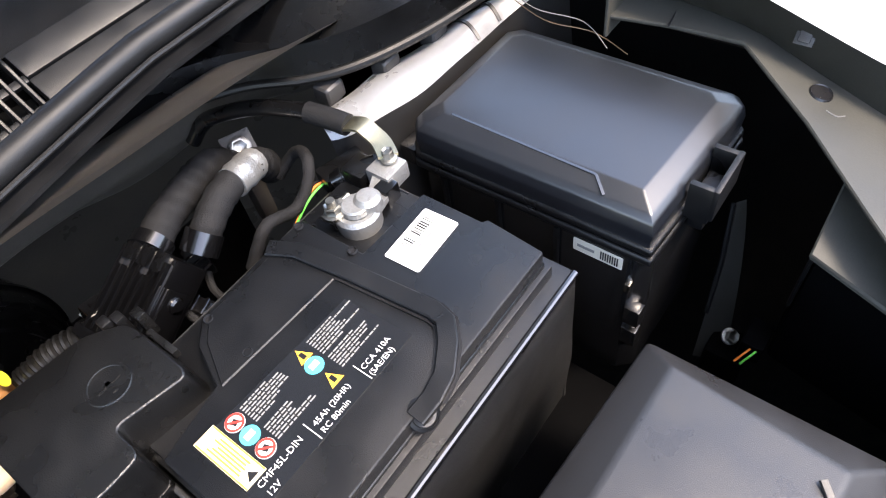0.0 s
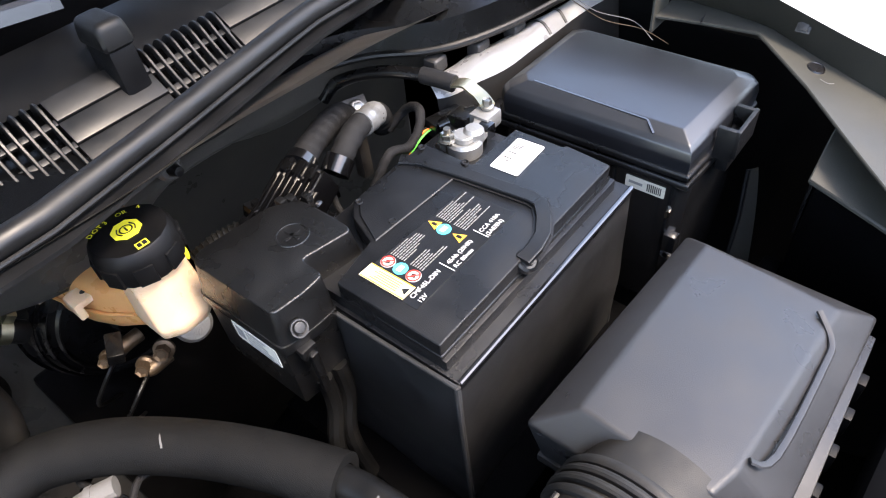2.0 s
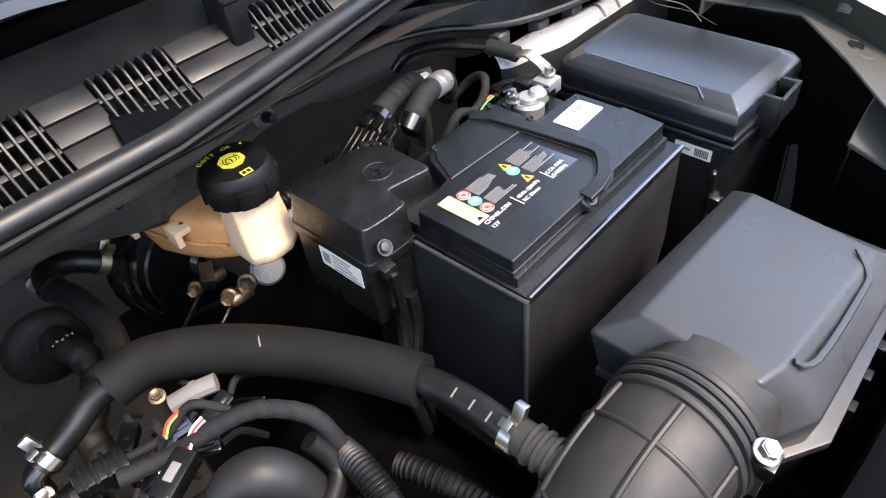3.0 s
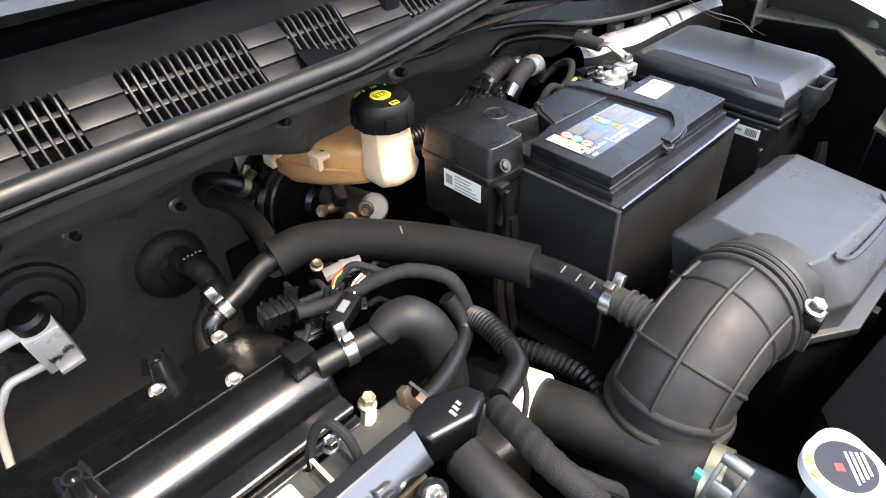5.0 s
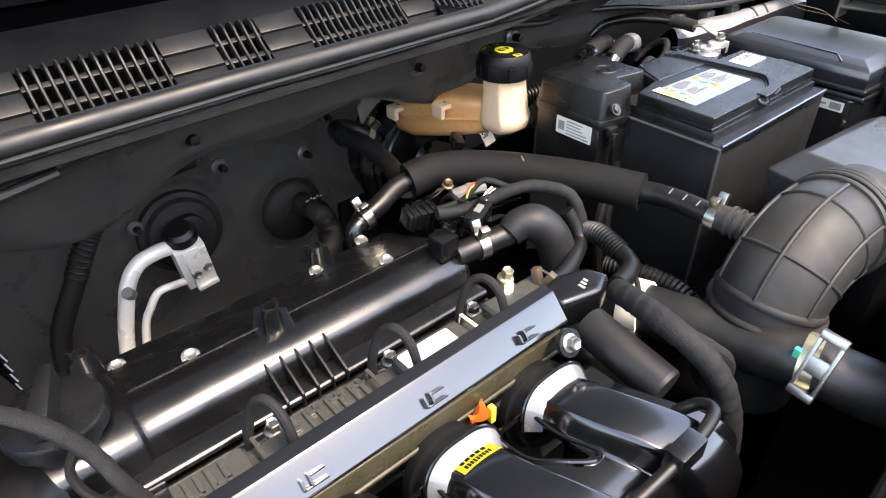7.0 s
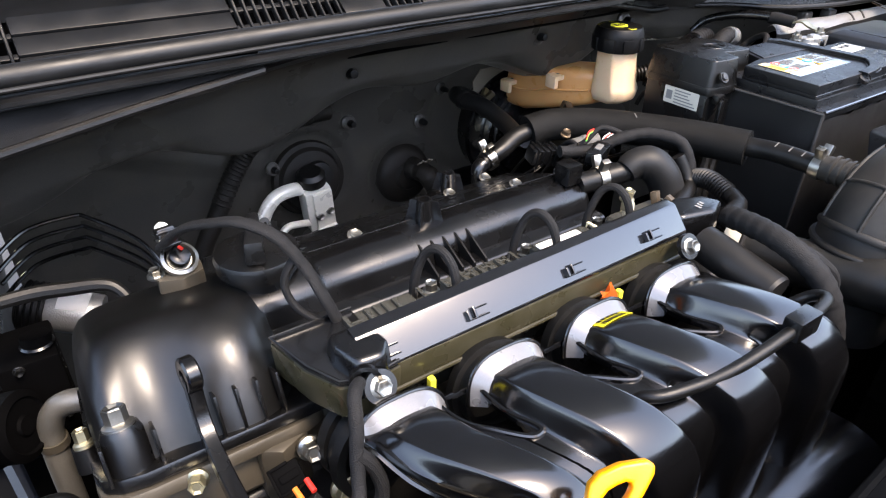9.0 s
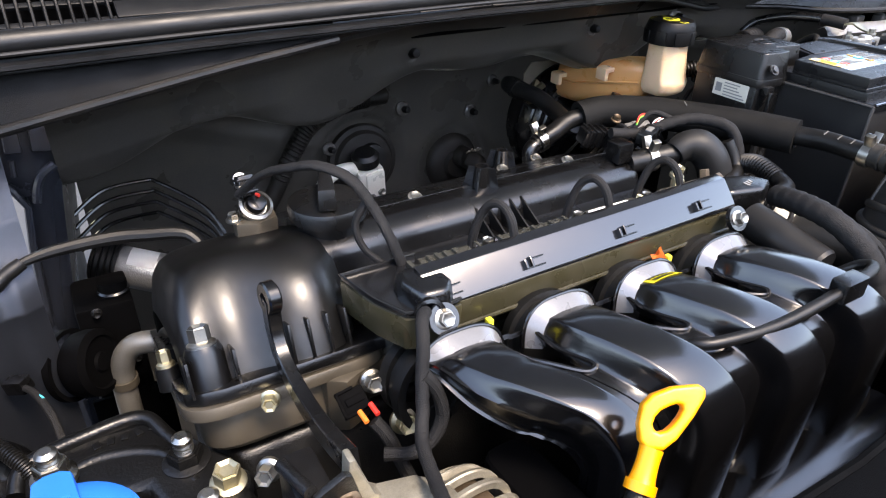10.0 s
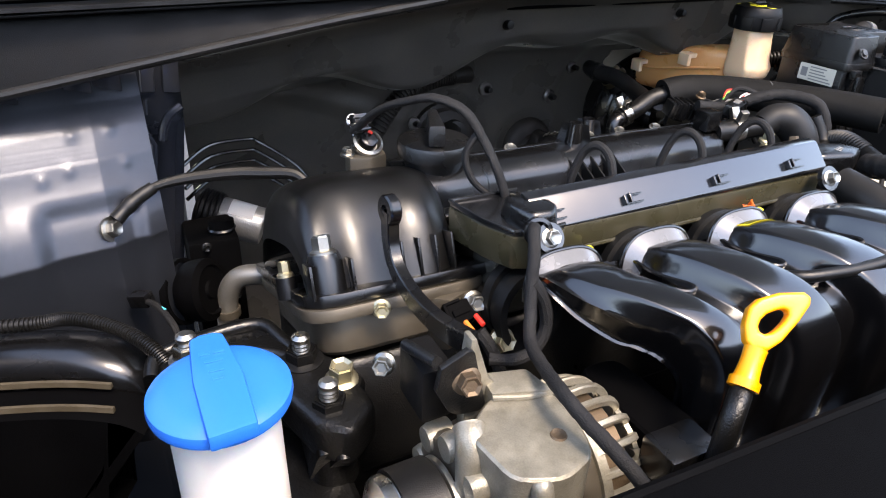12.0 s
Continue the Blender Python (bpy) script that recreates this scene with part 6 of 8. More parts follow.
drop = harness("black taped harness hanging from the rail end", [(-0.563, -0.058, -0.026), (-0.572, -0.07, -0.021), (-0.577, -0.08, -0.034), (-0.581, -0.086, -0.05), (-0.585, -0.094, -0.064), (-0.593, -0.108, -0.072), (-0.6, -0.132, -0.0705), (-0.607, -0.16, -0.065), (-0.606, -0.18, -0.068), (-0.602, -0.194, -0.073), (-0.592, -0.212, -0.088), (-0.575, -0.222, -0.12)], 0.004, group="engine bay harness")
part("branch", tube([(-0.58, -0.085, -0.046), (-0.572, -0.088, -0.06), (-0.569, -0.09, -0.079), (-0.577, -0.092, -0.093), (-0.59, -0.09, -0.099), (-0.604, -0.082, -0.1)], 0.0042, 10, wob=0.1), M_TAPE, drop)
top_h = thing("wiring_harness", (-0.612, 0.13, -0.03), "flat black taped harness arching past the filler cap", "wiring harness", group="engine bay harness")
part("loom", taped([(-0.618, 0.128, -0.014), (-0.606, 0.1, 0.01), (-0.5935, 0.072, 0.0235), (-0.5815, 0.052, 0.0295), (-0.5665, 0.035, 0.023), (-0.554, 0.025, 0.001), (-0.548, 0.015, -0.018), (-0.541, 0.012, -0.038)], 0.0052, flat=0.6), M_TAPE, top_h)
part("branch", tube([(-0.558, 0.029, 0.01), (-0.567, 0.031, -0.008), (-0.563, 0.025, -0.026), (-0.548, 0.016, -0.04)], 0.0036, 10, wob=0.08, flat=0.7), M_TAPE, top_h)

# camshaft sensor on the cover's end
cs = thing("camshaft_sensor", (-0.61, 0.13, -0.03), "silver solenoid valve with a black plug", "sensor")
sm = axis((-0.609, 0.119, -0.021), (0.1, -0.6, 0.78))
part("body", lathe([(0.011, -0.022), (0.011, -0.006), (0.0128, -0.005), (0.0128, -0.001), (0.0105, 0.0), (0.009, -0.002), (0.0085, -0.004), (0, -0.004)], 32, sm), M_STEEL, cs)
part("core", lathe([(0.0075, -0.004), (0.007, 0.003), (0.005, 0.004), (0, 0.004)], 20, sm), M_COVER, cs)
part("plug", box(-0.006, 0.006, -0.005, 0.005, 0.0, 0.016, 0.0012, m=axis((-0.6125, 0.127, -0.017), (-0.05, 0.35, 1))), M_COVER, cs)
for k in range(3):
    part("plug_rib", box(-0.0072, 0.0072, -0.006, 0.006, 0.002 + 0.005 * k, 0.004 + 0.005 * k, 0.0004, m=axis((-0.6125, 0.127, -0.017), (-0.05, 0.35, 1))), M_STEEL if k == 1 else M_COVER, cs)
part("wire", tube([(-0.608, 0.121, -0.014), (-0.6065, 0.118, -0.0145)], 0.0013, 8, 1), M_WIRE_R, cs)
part("knob", lathe([(0, 0.003), (0.0035, 0.0025), (0.0052, 0.0005), (0.0054, -0.003), (0.004, -0.005)], 24, axis((-0.6115, 0.15, -0.0125), (-0.2, -0.7, 0.6))), M_LABEL, cs, "white round knob")
part("stalk", tube([(-0.6118, 0.152, -0.0145), (-0.613, 0.14, -0.024)], 0.003, 10, 1), M_STEEL, cs)
part("base", prism([(-0.628, 0.112), (-0.612, 0.106), (-0.596, 0.112), (-0.594, 0.13), (-0.626, 0.132)], -0.05, -0.031, 0.003, 2), M_ALU, cs)
bolt("bolt", (-0.627, 0.12, -0.03), (0, 0, 1), 0.0045, 0.005, M_STEEL, cs)

# intake manifold: four flattened runners that curve forward and down
port = thing("intake_gasket_boot", (-0.56, -0.04, -0.11), "round black rubber boot under the rail end", "boot")
for q, r in enumerate((0.03, 0.027, 0.03)):
    part("ring", lathe([(r - 0.006, -0.004), (r, -0.004), (r, 0.004), (r - 0.006, 0.004)], 32, axis((-0.552, -0.03 - 0.009 * q, -0.098), (0.15, -1, 0.2))), M_RUBBER, port)
man = thing("intake_manifold", (-0.42, -0.13, -0.2), "glossy black composite intake manifold with four runners", "intake manifold")
# one moulded skin: a plate with four raised runners that roll forward and down
RX = (-0.5435, -0.465, -0.384, -0.302)
CREST = [(-0.062, -0.054), (-0.074, -0.0475), (-0.088, -0.041), (-0.105, -0.0372), (-0.125, -0.0358), (-0.145, -0.0382), (-0.161, -0.0445), (-0.173, -0.055), (-0.181, -0.07), (-0.184, -0.09), (-0.184, -0.13), (-0.182, -0.25)]
CREST = spline([(0, y, z) for y, z in CREST], 8)
RUN = [0.0]
for p, q in zip(CREST, CREST[1:]):
    RUN.append(RUN[-1] + (q - p).length)


def along(d):
    i = max(0, min(len(RUN) - 2, sum(1 for r in RUN if r <= d) - 1))
    p = CREST[i].lerp(CREST[i + 1], (d - RUN[i]) / (RUN[i + 1] - RUN[i]))
    tan = (CREST[i + 1] - CREST[i]).normalized()
    return p, Vector((0, tan.z, -tan.y))


def rise(x, d):
    # height below the crest line: 0 on a runner's back, 13 mm down on the plate
    near = min(abs(x - c) for c in RX)
    wide = 0.0245 + 0.003 * min(1.0, max(0.0, (d - 0.03) / 0.06))
    deep = 0.0035 + 0.0105 * min(1.0, max(0.0, (d - 0.004) / 0.02))
    k = min(1.0, near / wide)
    shoulder = 0.0035 * k ** 2
    k2 = min(1.0, max(0.0, (near - wide * 0.62) / (wide * 0.38)))
    down = shoulder + deep * k2 * k2 * (3 - 2 * k2) * (0.65 if -0.5435 < x < -0.505 else 1.0)
    if x < -0.5435:
        down = 0.002 * k + (down - 0.002 * k) * min(1.0, max(0.0, (d - 0.005) / 0.075))
    if x < -0.5025:
        down += 0.003 * min(1.0, max(0.0, d - 0.02) / 0.03)
    return down


def slot_edge(c):
    e = c - 0.0255
    return [(e - 0.03, -0.066), (e - 0.027, -0.088), (e - 0.019, -0.107), (e - 0.01, -0.1205), (e - 0.004, -0.1235), (e + 0.0005, -0.119), (e + 0.001, -0.09), (e + 0.001, -0.066)]


def within(x, y, pts):
    hit = False
    for (xa, ya), (xb, yb) in zip(pts, pts[1:] + pts[:1]):
        if (ya > y) != (yb > y) and x < xa + (y - ya) / (yb - ya) * (xb - xa):
            hit = not hit
    return hit


def skin(x, d):
    # the runners swing sideways as they roll over
    p, up = along(d)
    k = max(0.0, min(1.0, (d - 0.03) / 0.12))
    # the outer runner leans further towards its neighbour
    lean = max(0.0, min(1.0, (-0.5025 - x) / 0.0665)) * 0.022 * max(0.0, min(1.0, (d - 0.012) / 0.09)) ** 1.2
    return Vector((x + 0.036 * k * k * (3 - 2 * k) + lean, p.y, p.z)) - up * rise(x, d)


def side(k, d):
    # skirt below the outer runner: a steep wall and a narrow outward lip
    edge = skin(SEAMS[0], d)
    g = max(0.0, min(1.0, (d - 0.006) / 0.08))
    deep = 0.004 + 0.02 * g * g * (3 - 2 * g)
    out, down = eased([(0.0, -0.0085, 1.0), (0.5, -0.0035, 0.93), (0.65, -0.0025, 0.75), (1.0, 0.0, 0.0)], k, 0.12)
    return edge + Vector((out * (0.4 + 0.6 * g) + 0.01 * g * down, 0.014 * g * down, -deep * down))


SEAMS = [-0.569] + [c - 0.0375 for c in RX[1:]] + [-0.262]
for n, c in enumerate(RX):
    x0, x1 = SEAMS[n], SEAMS[n + 1]
    nu, nd = 64, 110
    bm = bmesh.new()
    cols = [[None] * (nd + 1) for _ in range(nu + 1)]
    for i in range(nu + 1):
        for j in range(nd + 1):
            x, d = x0 + (x1 - x0) * i / nu, RUN[-1] * 0.96 * (j / nd) ** 1.15
            if n == 0 and i < 12:
                cols[i][j] = bm.verts.new(side(i / 12, d))
            else:
                x = x0 + (x1 - x0) * (i - 12) / (nu - 12) if n == 0 else x
                cols[i][j] = bm.verts.new(skin(x, d))
    holes = [slot_edge(q) for q in RX[1:]]
    for i in range(nu):
        for j in range(nd):
            mid = (cols[i][j].co + cols[i + 1][j + 1].co) / 2
            if mid.z < -0.07 or not any(within(mid.x, mid.y, h) for h in holes):
                bm.faces.new((cols[i][j], cols[i + 1][j], cols[i + 1][j + 1], cols[i][j + 1]))
    bmesh.ops.delete(bm, geom=[v for v in bm.verts if not v.link_faces], context="VERTS")
    bmesh.ops.recalc_face_normals(bm, faces=bm.faces)
    bmesh.ops.solidify(bm, geom=bm.faces[:], thickness=0.003)
    r = part("runner", bm, M_GLOSS, man, angle=60)
    arch = [math.pi * j / 28 for j in range(29)]

    def hoop(w, top, foot, y):
        return [Vector((c + w * math.copysign(abs(math.cos(q)) ** 0.7, math.cos(q)), y - 0.006 * (1 - math.sin(q)), foot + (top - foot) * math.sin(q) ** 0.75)) for q in arch]
    outer, inner = hoop(0.0315, -0.0412, -0.07, -0.0655), hoop(0.0245, -0.0462, -0.066, -0.0765)
    bm = bmesh.new()
    va, vb = [bm.verts.new(p) for p in outer], [bm.verts.new(p) for p in inner]
    for j in range(28):
        bm.faces.new((va[j], va[j + 1], vb[j + 1], vb[j]))
    bmesh.ops.recalc_face_normals(bm, faces=bm.faces)
    bmesh.ops.solidify(bm, geom=bm.faces[:], thickness=0.002)
    part("collar", bm, M_SHEEN, r, "flared runner collar coloured pale as sky sheen", angle=60)
    part("collar_edge", sweep(outer, circle(0.0014, 8), up=(0, 1, 0)), M_GLOSS, r)
for c in RX[1:]:
    rim = []
    for x, y in slot_edge(c):
        d = next(r for r, p in zip(RUN, CREST) if p.y <= y)
        rim.append(skin(x, d) + Vector((0, 0, 0.0008)))
    part("slot_rim", sweep(spline(rim, 6), [(-0.0016, -0.006), (0.0016, -0.006), (0.0016, 0.0006), (0.0008, 0.0016), (-0.0008, 0.0016), (-0.0016, 0.0006)]), M_GLOSS, man)
    part("boot", lathe([(0.026, -0.004), (0.0305, -0.004), (0.0305, 0.003), (0.027, 0.004), (0.027, 0.012), (0.024, 0.012)], 36, axis((c - 0.001, -0.056, -0.078), (0, -1, 0.25)) @ Matrix.Diagonal((1.1, 1.0, 1, 1))), M_RUBBER, man, "black rubber port boot")
    if c == RX[2]:
        part("rim_screw", hexhead(0.0022, 0.003, axis(skin(c - 0.0285, RUN[38]) + Vector((0, -0.006, 0.001)), (0, 0, 1))), M_STEEL, man)
part("plenum", tube([(-0.52, -0.185, -0.22), (-0.2, -0.185, -0.22)], 0.06, 28, 1), M_GLOSS, man)
def crest(u, v, lift=0.0):
    return skin(-0.3975 + 0.029 * u, 0.012 + 0.014 * v) + Vector((0, 0, 0.0006 + lift))
yl = part("warning_sticker", grid(crest, 10, 3, 0.0004), M_YPRINT, man, "yellow warning sticker")
for row, (v0, v1, n) in enumerate(((0.12, 0.48, 5), (0.6, 0.88, 9))):
    for i in range(n):
        u0 = 0.12 + 0.72 * i / n
        part("print_line", grid(lambda u, v: crest(u0 + 0.5 * u / n, v0 + (v1 - v0) * v, 0.0003), 2, 2, 0.0002), M_KPRINT, yl)
tag = thing("paper_tag", (-0.36, -0.055, -0.06), "crumpled orange tape tag under the harness rail", "tag")
part("tag", grid(lambda u, v: Vector((-0.365 + 0.016 * u, -0.052 - 0.004 * math.sin(5 * u + 3 * v), -0.046 - 0.016 * v * (0.6 + 0.4 * math.sin(3.1 * u)))), 8, 8, 0.0006), M_WIRE_O, tag)
vac = thing("vacuum_tube", (-0.3, -0.17, -0.05), "thin black vacuum tube clipped over the runners", "hose")
part("tube", tube([(-0.42, -0.13, -0.068), (-0.418, -0.138, -0.052), (-0.405, -0.148, -0.048), (-0.36, -0.158, -0.044), (-0.3, -0.162, -0.034), (-0.262, -0.158, -0.032), (-0.255, -0.146, -0.038), (-0.262, -0.135, -0.05)], 0.0042, 12), M_RUBBER, vac)
part("fitting", box(-0.31, -0.285, -0.168, -0.155, -0.042, -0.026, 0.002), M_COVER, vac)

# dipstick
dip = thing("oil_dipstick", (-0.516, -0.195, -0.1), "yellow plastic oil dipstick handle in its tube", "dipstick")
DU, DV, DN = Vector((0.8517, -0.5241, 0.0)), Vector((0.3398, 0.5522, 0.7613)), Vector((-0.399, -0.6484, 0.6484))
dm = Matrix.Translation((-0.496, -0.187, -0.036)) @ Matrix((DU, DV, DN)).transposed().to_4x4()
OUTER = [(-0.0133, 0.0089), (-0.0082, 0.0139), (0.0022, 0.0178), (0.015, 0.0192), (0.0187, 0.0168), (0.018, 0.0125), (0.0121, 0.0032), (0.0031, -0.0081), (-0.004, -0.0135), (-0.0125, -0.013), (-0.0154, -0.009), (-0.0159, -0.0007)]
INNER = [(-0.0075, 0.0025), (-0.0045, 0.0058), (0.0, 0.008), (0.0039, 0.0093), (0.0067, 0.0088), (0.0068, 0.0065), (0.0048, 0.003), (0.0013, -0.0011), (-0.002, -0.0038), (-0.0055, -0.0049), (-0.0083, -0.0038), (-0.0088, -0.0008)]
bm = bmesh.new()
rings = [[bm.verts.new((x, y, z)) for x, y in pts] for pts, z in ((OUTER, 0.0042), (INNER, 0.0042), (INNER, -0.0042), (OUTER, -0.0042))]
for k in range(4):
    p, q = rings[k], rings[(k + 1) % 4]
    for i in range(12):
        bm.faces.new((p[i], p[(i + 1) % 12], q[(i + 1) % 12], q[i]))
bmesh.ops.recalc_face_normals(bm, faces=bm.faces)
bevel(bm, 0.0022, 3, 50)
bm.transform(dm)
part("handle_loop", bm, M_YELLOW, dip, angle=60)
b0, b1 = dm @ Vector((-0.0088, -0.0125, 0)), dm @ Vector((-0.0143, -0.029, 0))
part("neck", tube([b0, b0.lerp(b1, 0.5), b1], 0.0058, 16, 4, radius=lambda u: 1.05 - 0.12 * math.sin(math.pi * u) + 0.12 * u), M_YELLOW, dip)
part("collar", tube([b1, b1 + (b1 - b0).normalized() * 0.005], 0.008, 20, 1), M_YELLOW, dip)
part("guide_tube", tube([b1 + (b1 - b0).normalized() * 0.007, b1 + (b1 - b0).normalized() * 0.03, (-0.53, -0.2, -0.16), (-0.52, -0.19, -0.3)], 0.006, 12), M_DARKMETAL, dip)

# ---- engine's free end, mount, alternator, washer bottle ----
arm = thing("lift_bracket", (-0.64, -0.05, -0.08), "curved black steel bracket arm bolted to the engine", "bracket")
AP = spline([(-0.6380, 0.0013, -0.0261), (-0.6380, -0.0005, -0.0497), (-0.6380, -0.0135, -0.0648), (-0.6380, -0.0417, -0.0704), (-0.6380, -0.0787, -0.0660), (-0.6380, -0.1162, -0.0537)], 6)
part("strap", sweep(AP, [(-0.0042, -0.0058), (-0.0034, -0.0066), (0.0034, -0.0066), (0.0042, -0.0058), (0.0042, 0.0058), (0.0034, 0.0066), (-0.0034, 0.0066), (-0.0042, 0.0058)], up=(0, 1, 1)), M_COVER, arm)
part("eye", lathe([(0.0042, -0.0042), (0.0095, -0.0042), (0.0108, -0.003), (0.0108, 0.003), (0.0095, 0.0042), (0.0042, 0.0042), (0.0042, -0.0042)], 28, axis((-0.6380, 0.0013, -0.0261), (-1, -0.1, 0.05))), M_COVER, arm)
fp = prism([(-0.662, -0.055), (-0.6645, -0.07), (-0.6565, -0.086), (-0.651, -0.09), (-0.637, -0.092), (-0.6335, -0.088), (-0.6425, -0.05), (-0.646, -0.0475)], -0.1285, -0.124, 0.0012, 2)
fp.transform(Matrix(((1, 0, 0, 0), (0, 0, 1, 0), (0, 1, 0, 0), (0, 0, 0, 1))))
bmesh.ops.recalc_face_normals(fp, faces=fp.faces)
part("foot_plate", fp, M_DARKMETAL, arm, "black steel foot plate")
part("spacer_block", box(-0.668, -0.648, -0.118, -0.085, -0.1, -0.064, 0.004), M_PLASTIC, arm)
bolt("bolt", (-0.6475, -0.1295, -0.066), (-0.15, -0.95, 0.3), 0.0062, 0.0095, M_RUST, arm)
part("pin", tube([(-0.668, -0.095, -0.06), (-0.6625, -0.124, -0.0535)], 0.0035, 12, 1), M_DARKMETAL, arm)
for x, y, z in ((-0.667, -0.06, -0.1), (-0.648, -0.065, -0.108)):
    bolt("nut", (x, y, z), (-0.5, -0.75, 0.4), 0.0055, 0.011, M_STEEL, arm)

mount = thing("engine_mount", (-0.73, -0.01, -0.2), "black cast iron engine mount bracket with zinc studs", "engine mount")
part("arm", prism([(-0.795, 0.04), (-0.76, 0.055), (-0.715, 0.05), (-0.7, 0.02), (-0.678, -0.01), (-0.672, -0.06), (-0.695, -0.08), (-0.715, -0.065), (-0.73, -0.01), (-0.77, 0.0), (-0.795, 0.015)], -0.16, -0.128, 0.008, 3), M_CAST, mount)
for pts, q in (([(-0.8, 0.03, -0.132), (-0.793, 0.046, -0.126), (-0.761, 0.051, -0.123), (-0.724, 0.052, -0.123), (-0.711, 0.03, -0.126), (-0.698, -0.005, -0.132)], 0.006),
               ([(-0.79, 0.02, -0.132), (-0.755, 0.029, -0.126), (-0.719, 0.016, -0.126), (-0.705, -0.012, -0.128), (-0.696, -0.045, -0.132), (-0.7, -0.075, -0.15)], 0.0055),
               ([(-0.77, 0.0, -0.14), (-0.735, 0.003, -0.136), (-0.718, -0.01, -0.136), (-0.709, -0.035, -0.137), (-0.71, -0.068, -0.15)], 0.0055)):
    part("ridge", sweep([p - Vector((0, 0, 0.005)) for p in spline(pts, 7)], [(-q - 0.002, -0.03), (q + 0.002, -0.03), (q, -0.004), (q * 0.8, q * 0.55), (q * 0.35, q), (-q * 0.35, q), (-q * 0.8, q * 0.55), (-q, -0.004)]), M_CAST, mount, angle=60)
part("boss", lathe([(0.017, -0.05), (0.016, 0.0), (0.013, 0.004), (0, 0.004)], 24, Matrix.Translation((-0.7005, -0.05, -0.139))), M_CAST, mount)
part("boss", lathe([(0.016, -0.05), (0.0155, 0.0), (0.013, 0.003), (0, 0.003)], 24, Matrix.Translation((-0.6862, -0.0312, -0.133))), M_CAST, mount)
rnd = random.Random(77)
for i in range(5):
    part("cast_mark", box(-0.0022, 0.0022, -0.0035, 0.0035, 0, 0.0012, 0.0004, m=Matrix.Translation((-0.752 + 0.0085 * i, 0.0395, -0.128)) @ Matrix.Rotation(rnd.uniform(-0.3, 0.3), 4, "Z")), M_CAST, mount)
part("base", box(-0.785, -0.69, -0.085, 0.045, -0.34, -0.185, 0.012, 3), M_CAST, mount)
for i, (x, y, z) in enumerate(((-0.775, 0.01, -0.092), (-0.7045, -0.001, -0.106), (-0.7005, -0.05, -0.109))):
    m = Matrix.Translation((x, y, z))
    part("stud", lathe([(0, 0), (0.0035, 0), (0.0062, -0.002)] + [q for k in range(7) for q in ((0.0064, -0.004 - 0.003 * k), (0.0056, -0.0055 - 0.003 * k))] + [(0.0062, -0.03)], 18, m), M_STEEL, mount, "zinc plated stud")
bolt("nut", (-0.7045, -0.001, -0.127), (0, 0, 1), 0.011, 0.01, M_CAST, mount)
bolt("nut", (-0.7005, -0.05, -0.132), (0, 0, 1), 0.011, 0.01, M_CAST, mount)
bolt("nut", (-0.775, 0.01, -0.112), (0, 0, 1), 0.0095, 0.012, M_STEEL, mount)
bolt("big_bolt", (-0.6862, -0.0312, -0.127), (0, -0.1, 1), 0.0084, 0.0125, M_YZINC, mount)

alt = thing("alternator", (-0.6, -0.163, -0.2), "cast aluminium alternator with slotted end and ribbed pulley", "alternator")
am = axis((-0.6, -0.14, -0.142), (1, 0.03, 0.0))
part("body", lathe([(0.02, -0.05), (0.038, -0.05), (0.043, -0.042), (0.045, -0.03), (0.0455, 0.012), (0.044, 0.016)], 48, am), M_ALU, alt)
part("drive_plate", lathe([(0.016, -0.062), (0.038, -0.06), (0.041, -0.056), (0.041, -0.05), (0.025, -0.048)], 40, am), M_ALU, alt)
for a in range(9):
    part("drive_lobe", lathe([(0, -0.063), (0.0075, -0.062), (0.009, -0.058), (0.009, -0.046)], 14, am @ Matrix.Rotation(radians(40 * a), 4, "Z") @ Matrix.Translation((0.038, 0, 0))), M_ALT, alt)
def ear(pts, y0, y1, w):
    bm = prism(pts, y0, y1, w, 2)
    bm.transform(Matrix(((1, 0, 0, 0), (0, 0, 1, 0), (0, 1, 0, 0), (0, 0, 0, 1))))
    bmesh.ops.recalc_face_normals(bm, faces=bm.faces)
    return bm
part("ear", ear([(-0.642, -0.046), (-0.6385, -0.046), (-0.629, -0.076), (-0.62, -0.0845), (-0.6, -0.0885), (-0.578, -0.106), (-0.59, -0.14), (-0.64, -0.14), (-0.645, -0.09)], -0.123, -0.113, 0.002), M_ALT, alt)
part("regulator_block", prism(rounded([(-0.631, -0.127), (-0.596, -0.134), (-0.597, -0.166), (-0.603, -0.186), (-0.626, -0.194), (-0.65, -0.184), (-0.656, -0.146)], 0.008, 3), -0.17, -0.084, 0.0035, 3), M_ALT, alt)
part("upper_step", prism([(-0.63, -0.112), (-0.602, -0.119), (-0.598, -0.142), (-0.603, -0.14), (-0.632, -0.131)], -0.15, -0.0795, 0.003, 2), M_ALT, alt)
part("top_rib", tube([(-0.631, -0.131, -0.083), (-0.612, -0.138, -0.083), (-0.597, -0.139, -0.083)], 0.0018, 8), M_ALT, alt)
part("column_rib", tube([(-0.65, -0.14, -0.088), (-0.654, -0.152, -0.1), (-0.656, -0.16, -0.17)], 0.009, 16), M_ALT, alt)
part("column_rib", tube([(-0.636, -0.187, -0.088), (-0.637, -0.192, -0.1), (-0.637, -0.194, -0.17)], 0.0055, 14), M_ALT, alt)
part("oil_hole", lathe([(0, 0.0003), (0.0025, 0.0004), (0.004, 0.0012), (0.0048, 0.0)], 18, axis((-0.613, -0.168, -0.0842), (0, 0, 1))), M_RUST, alt)
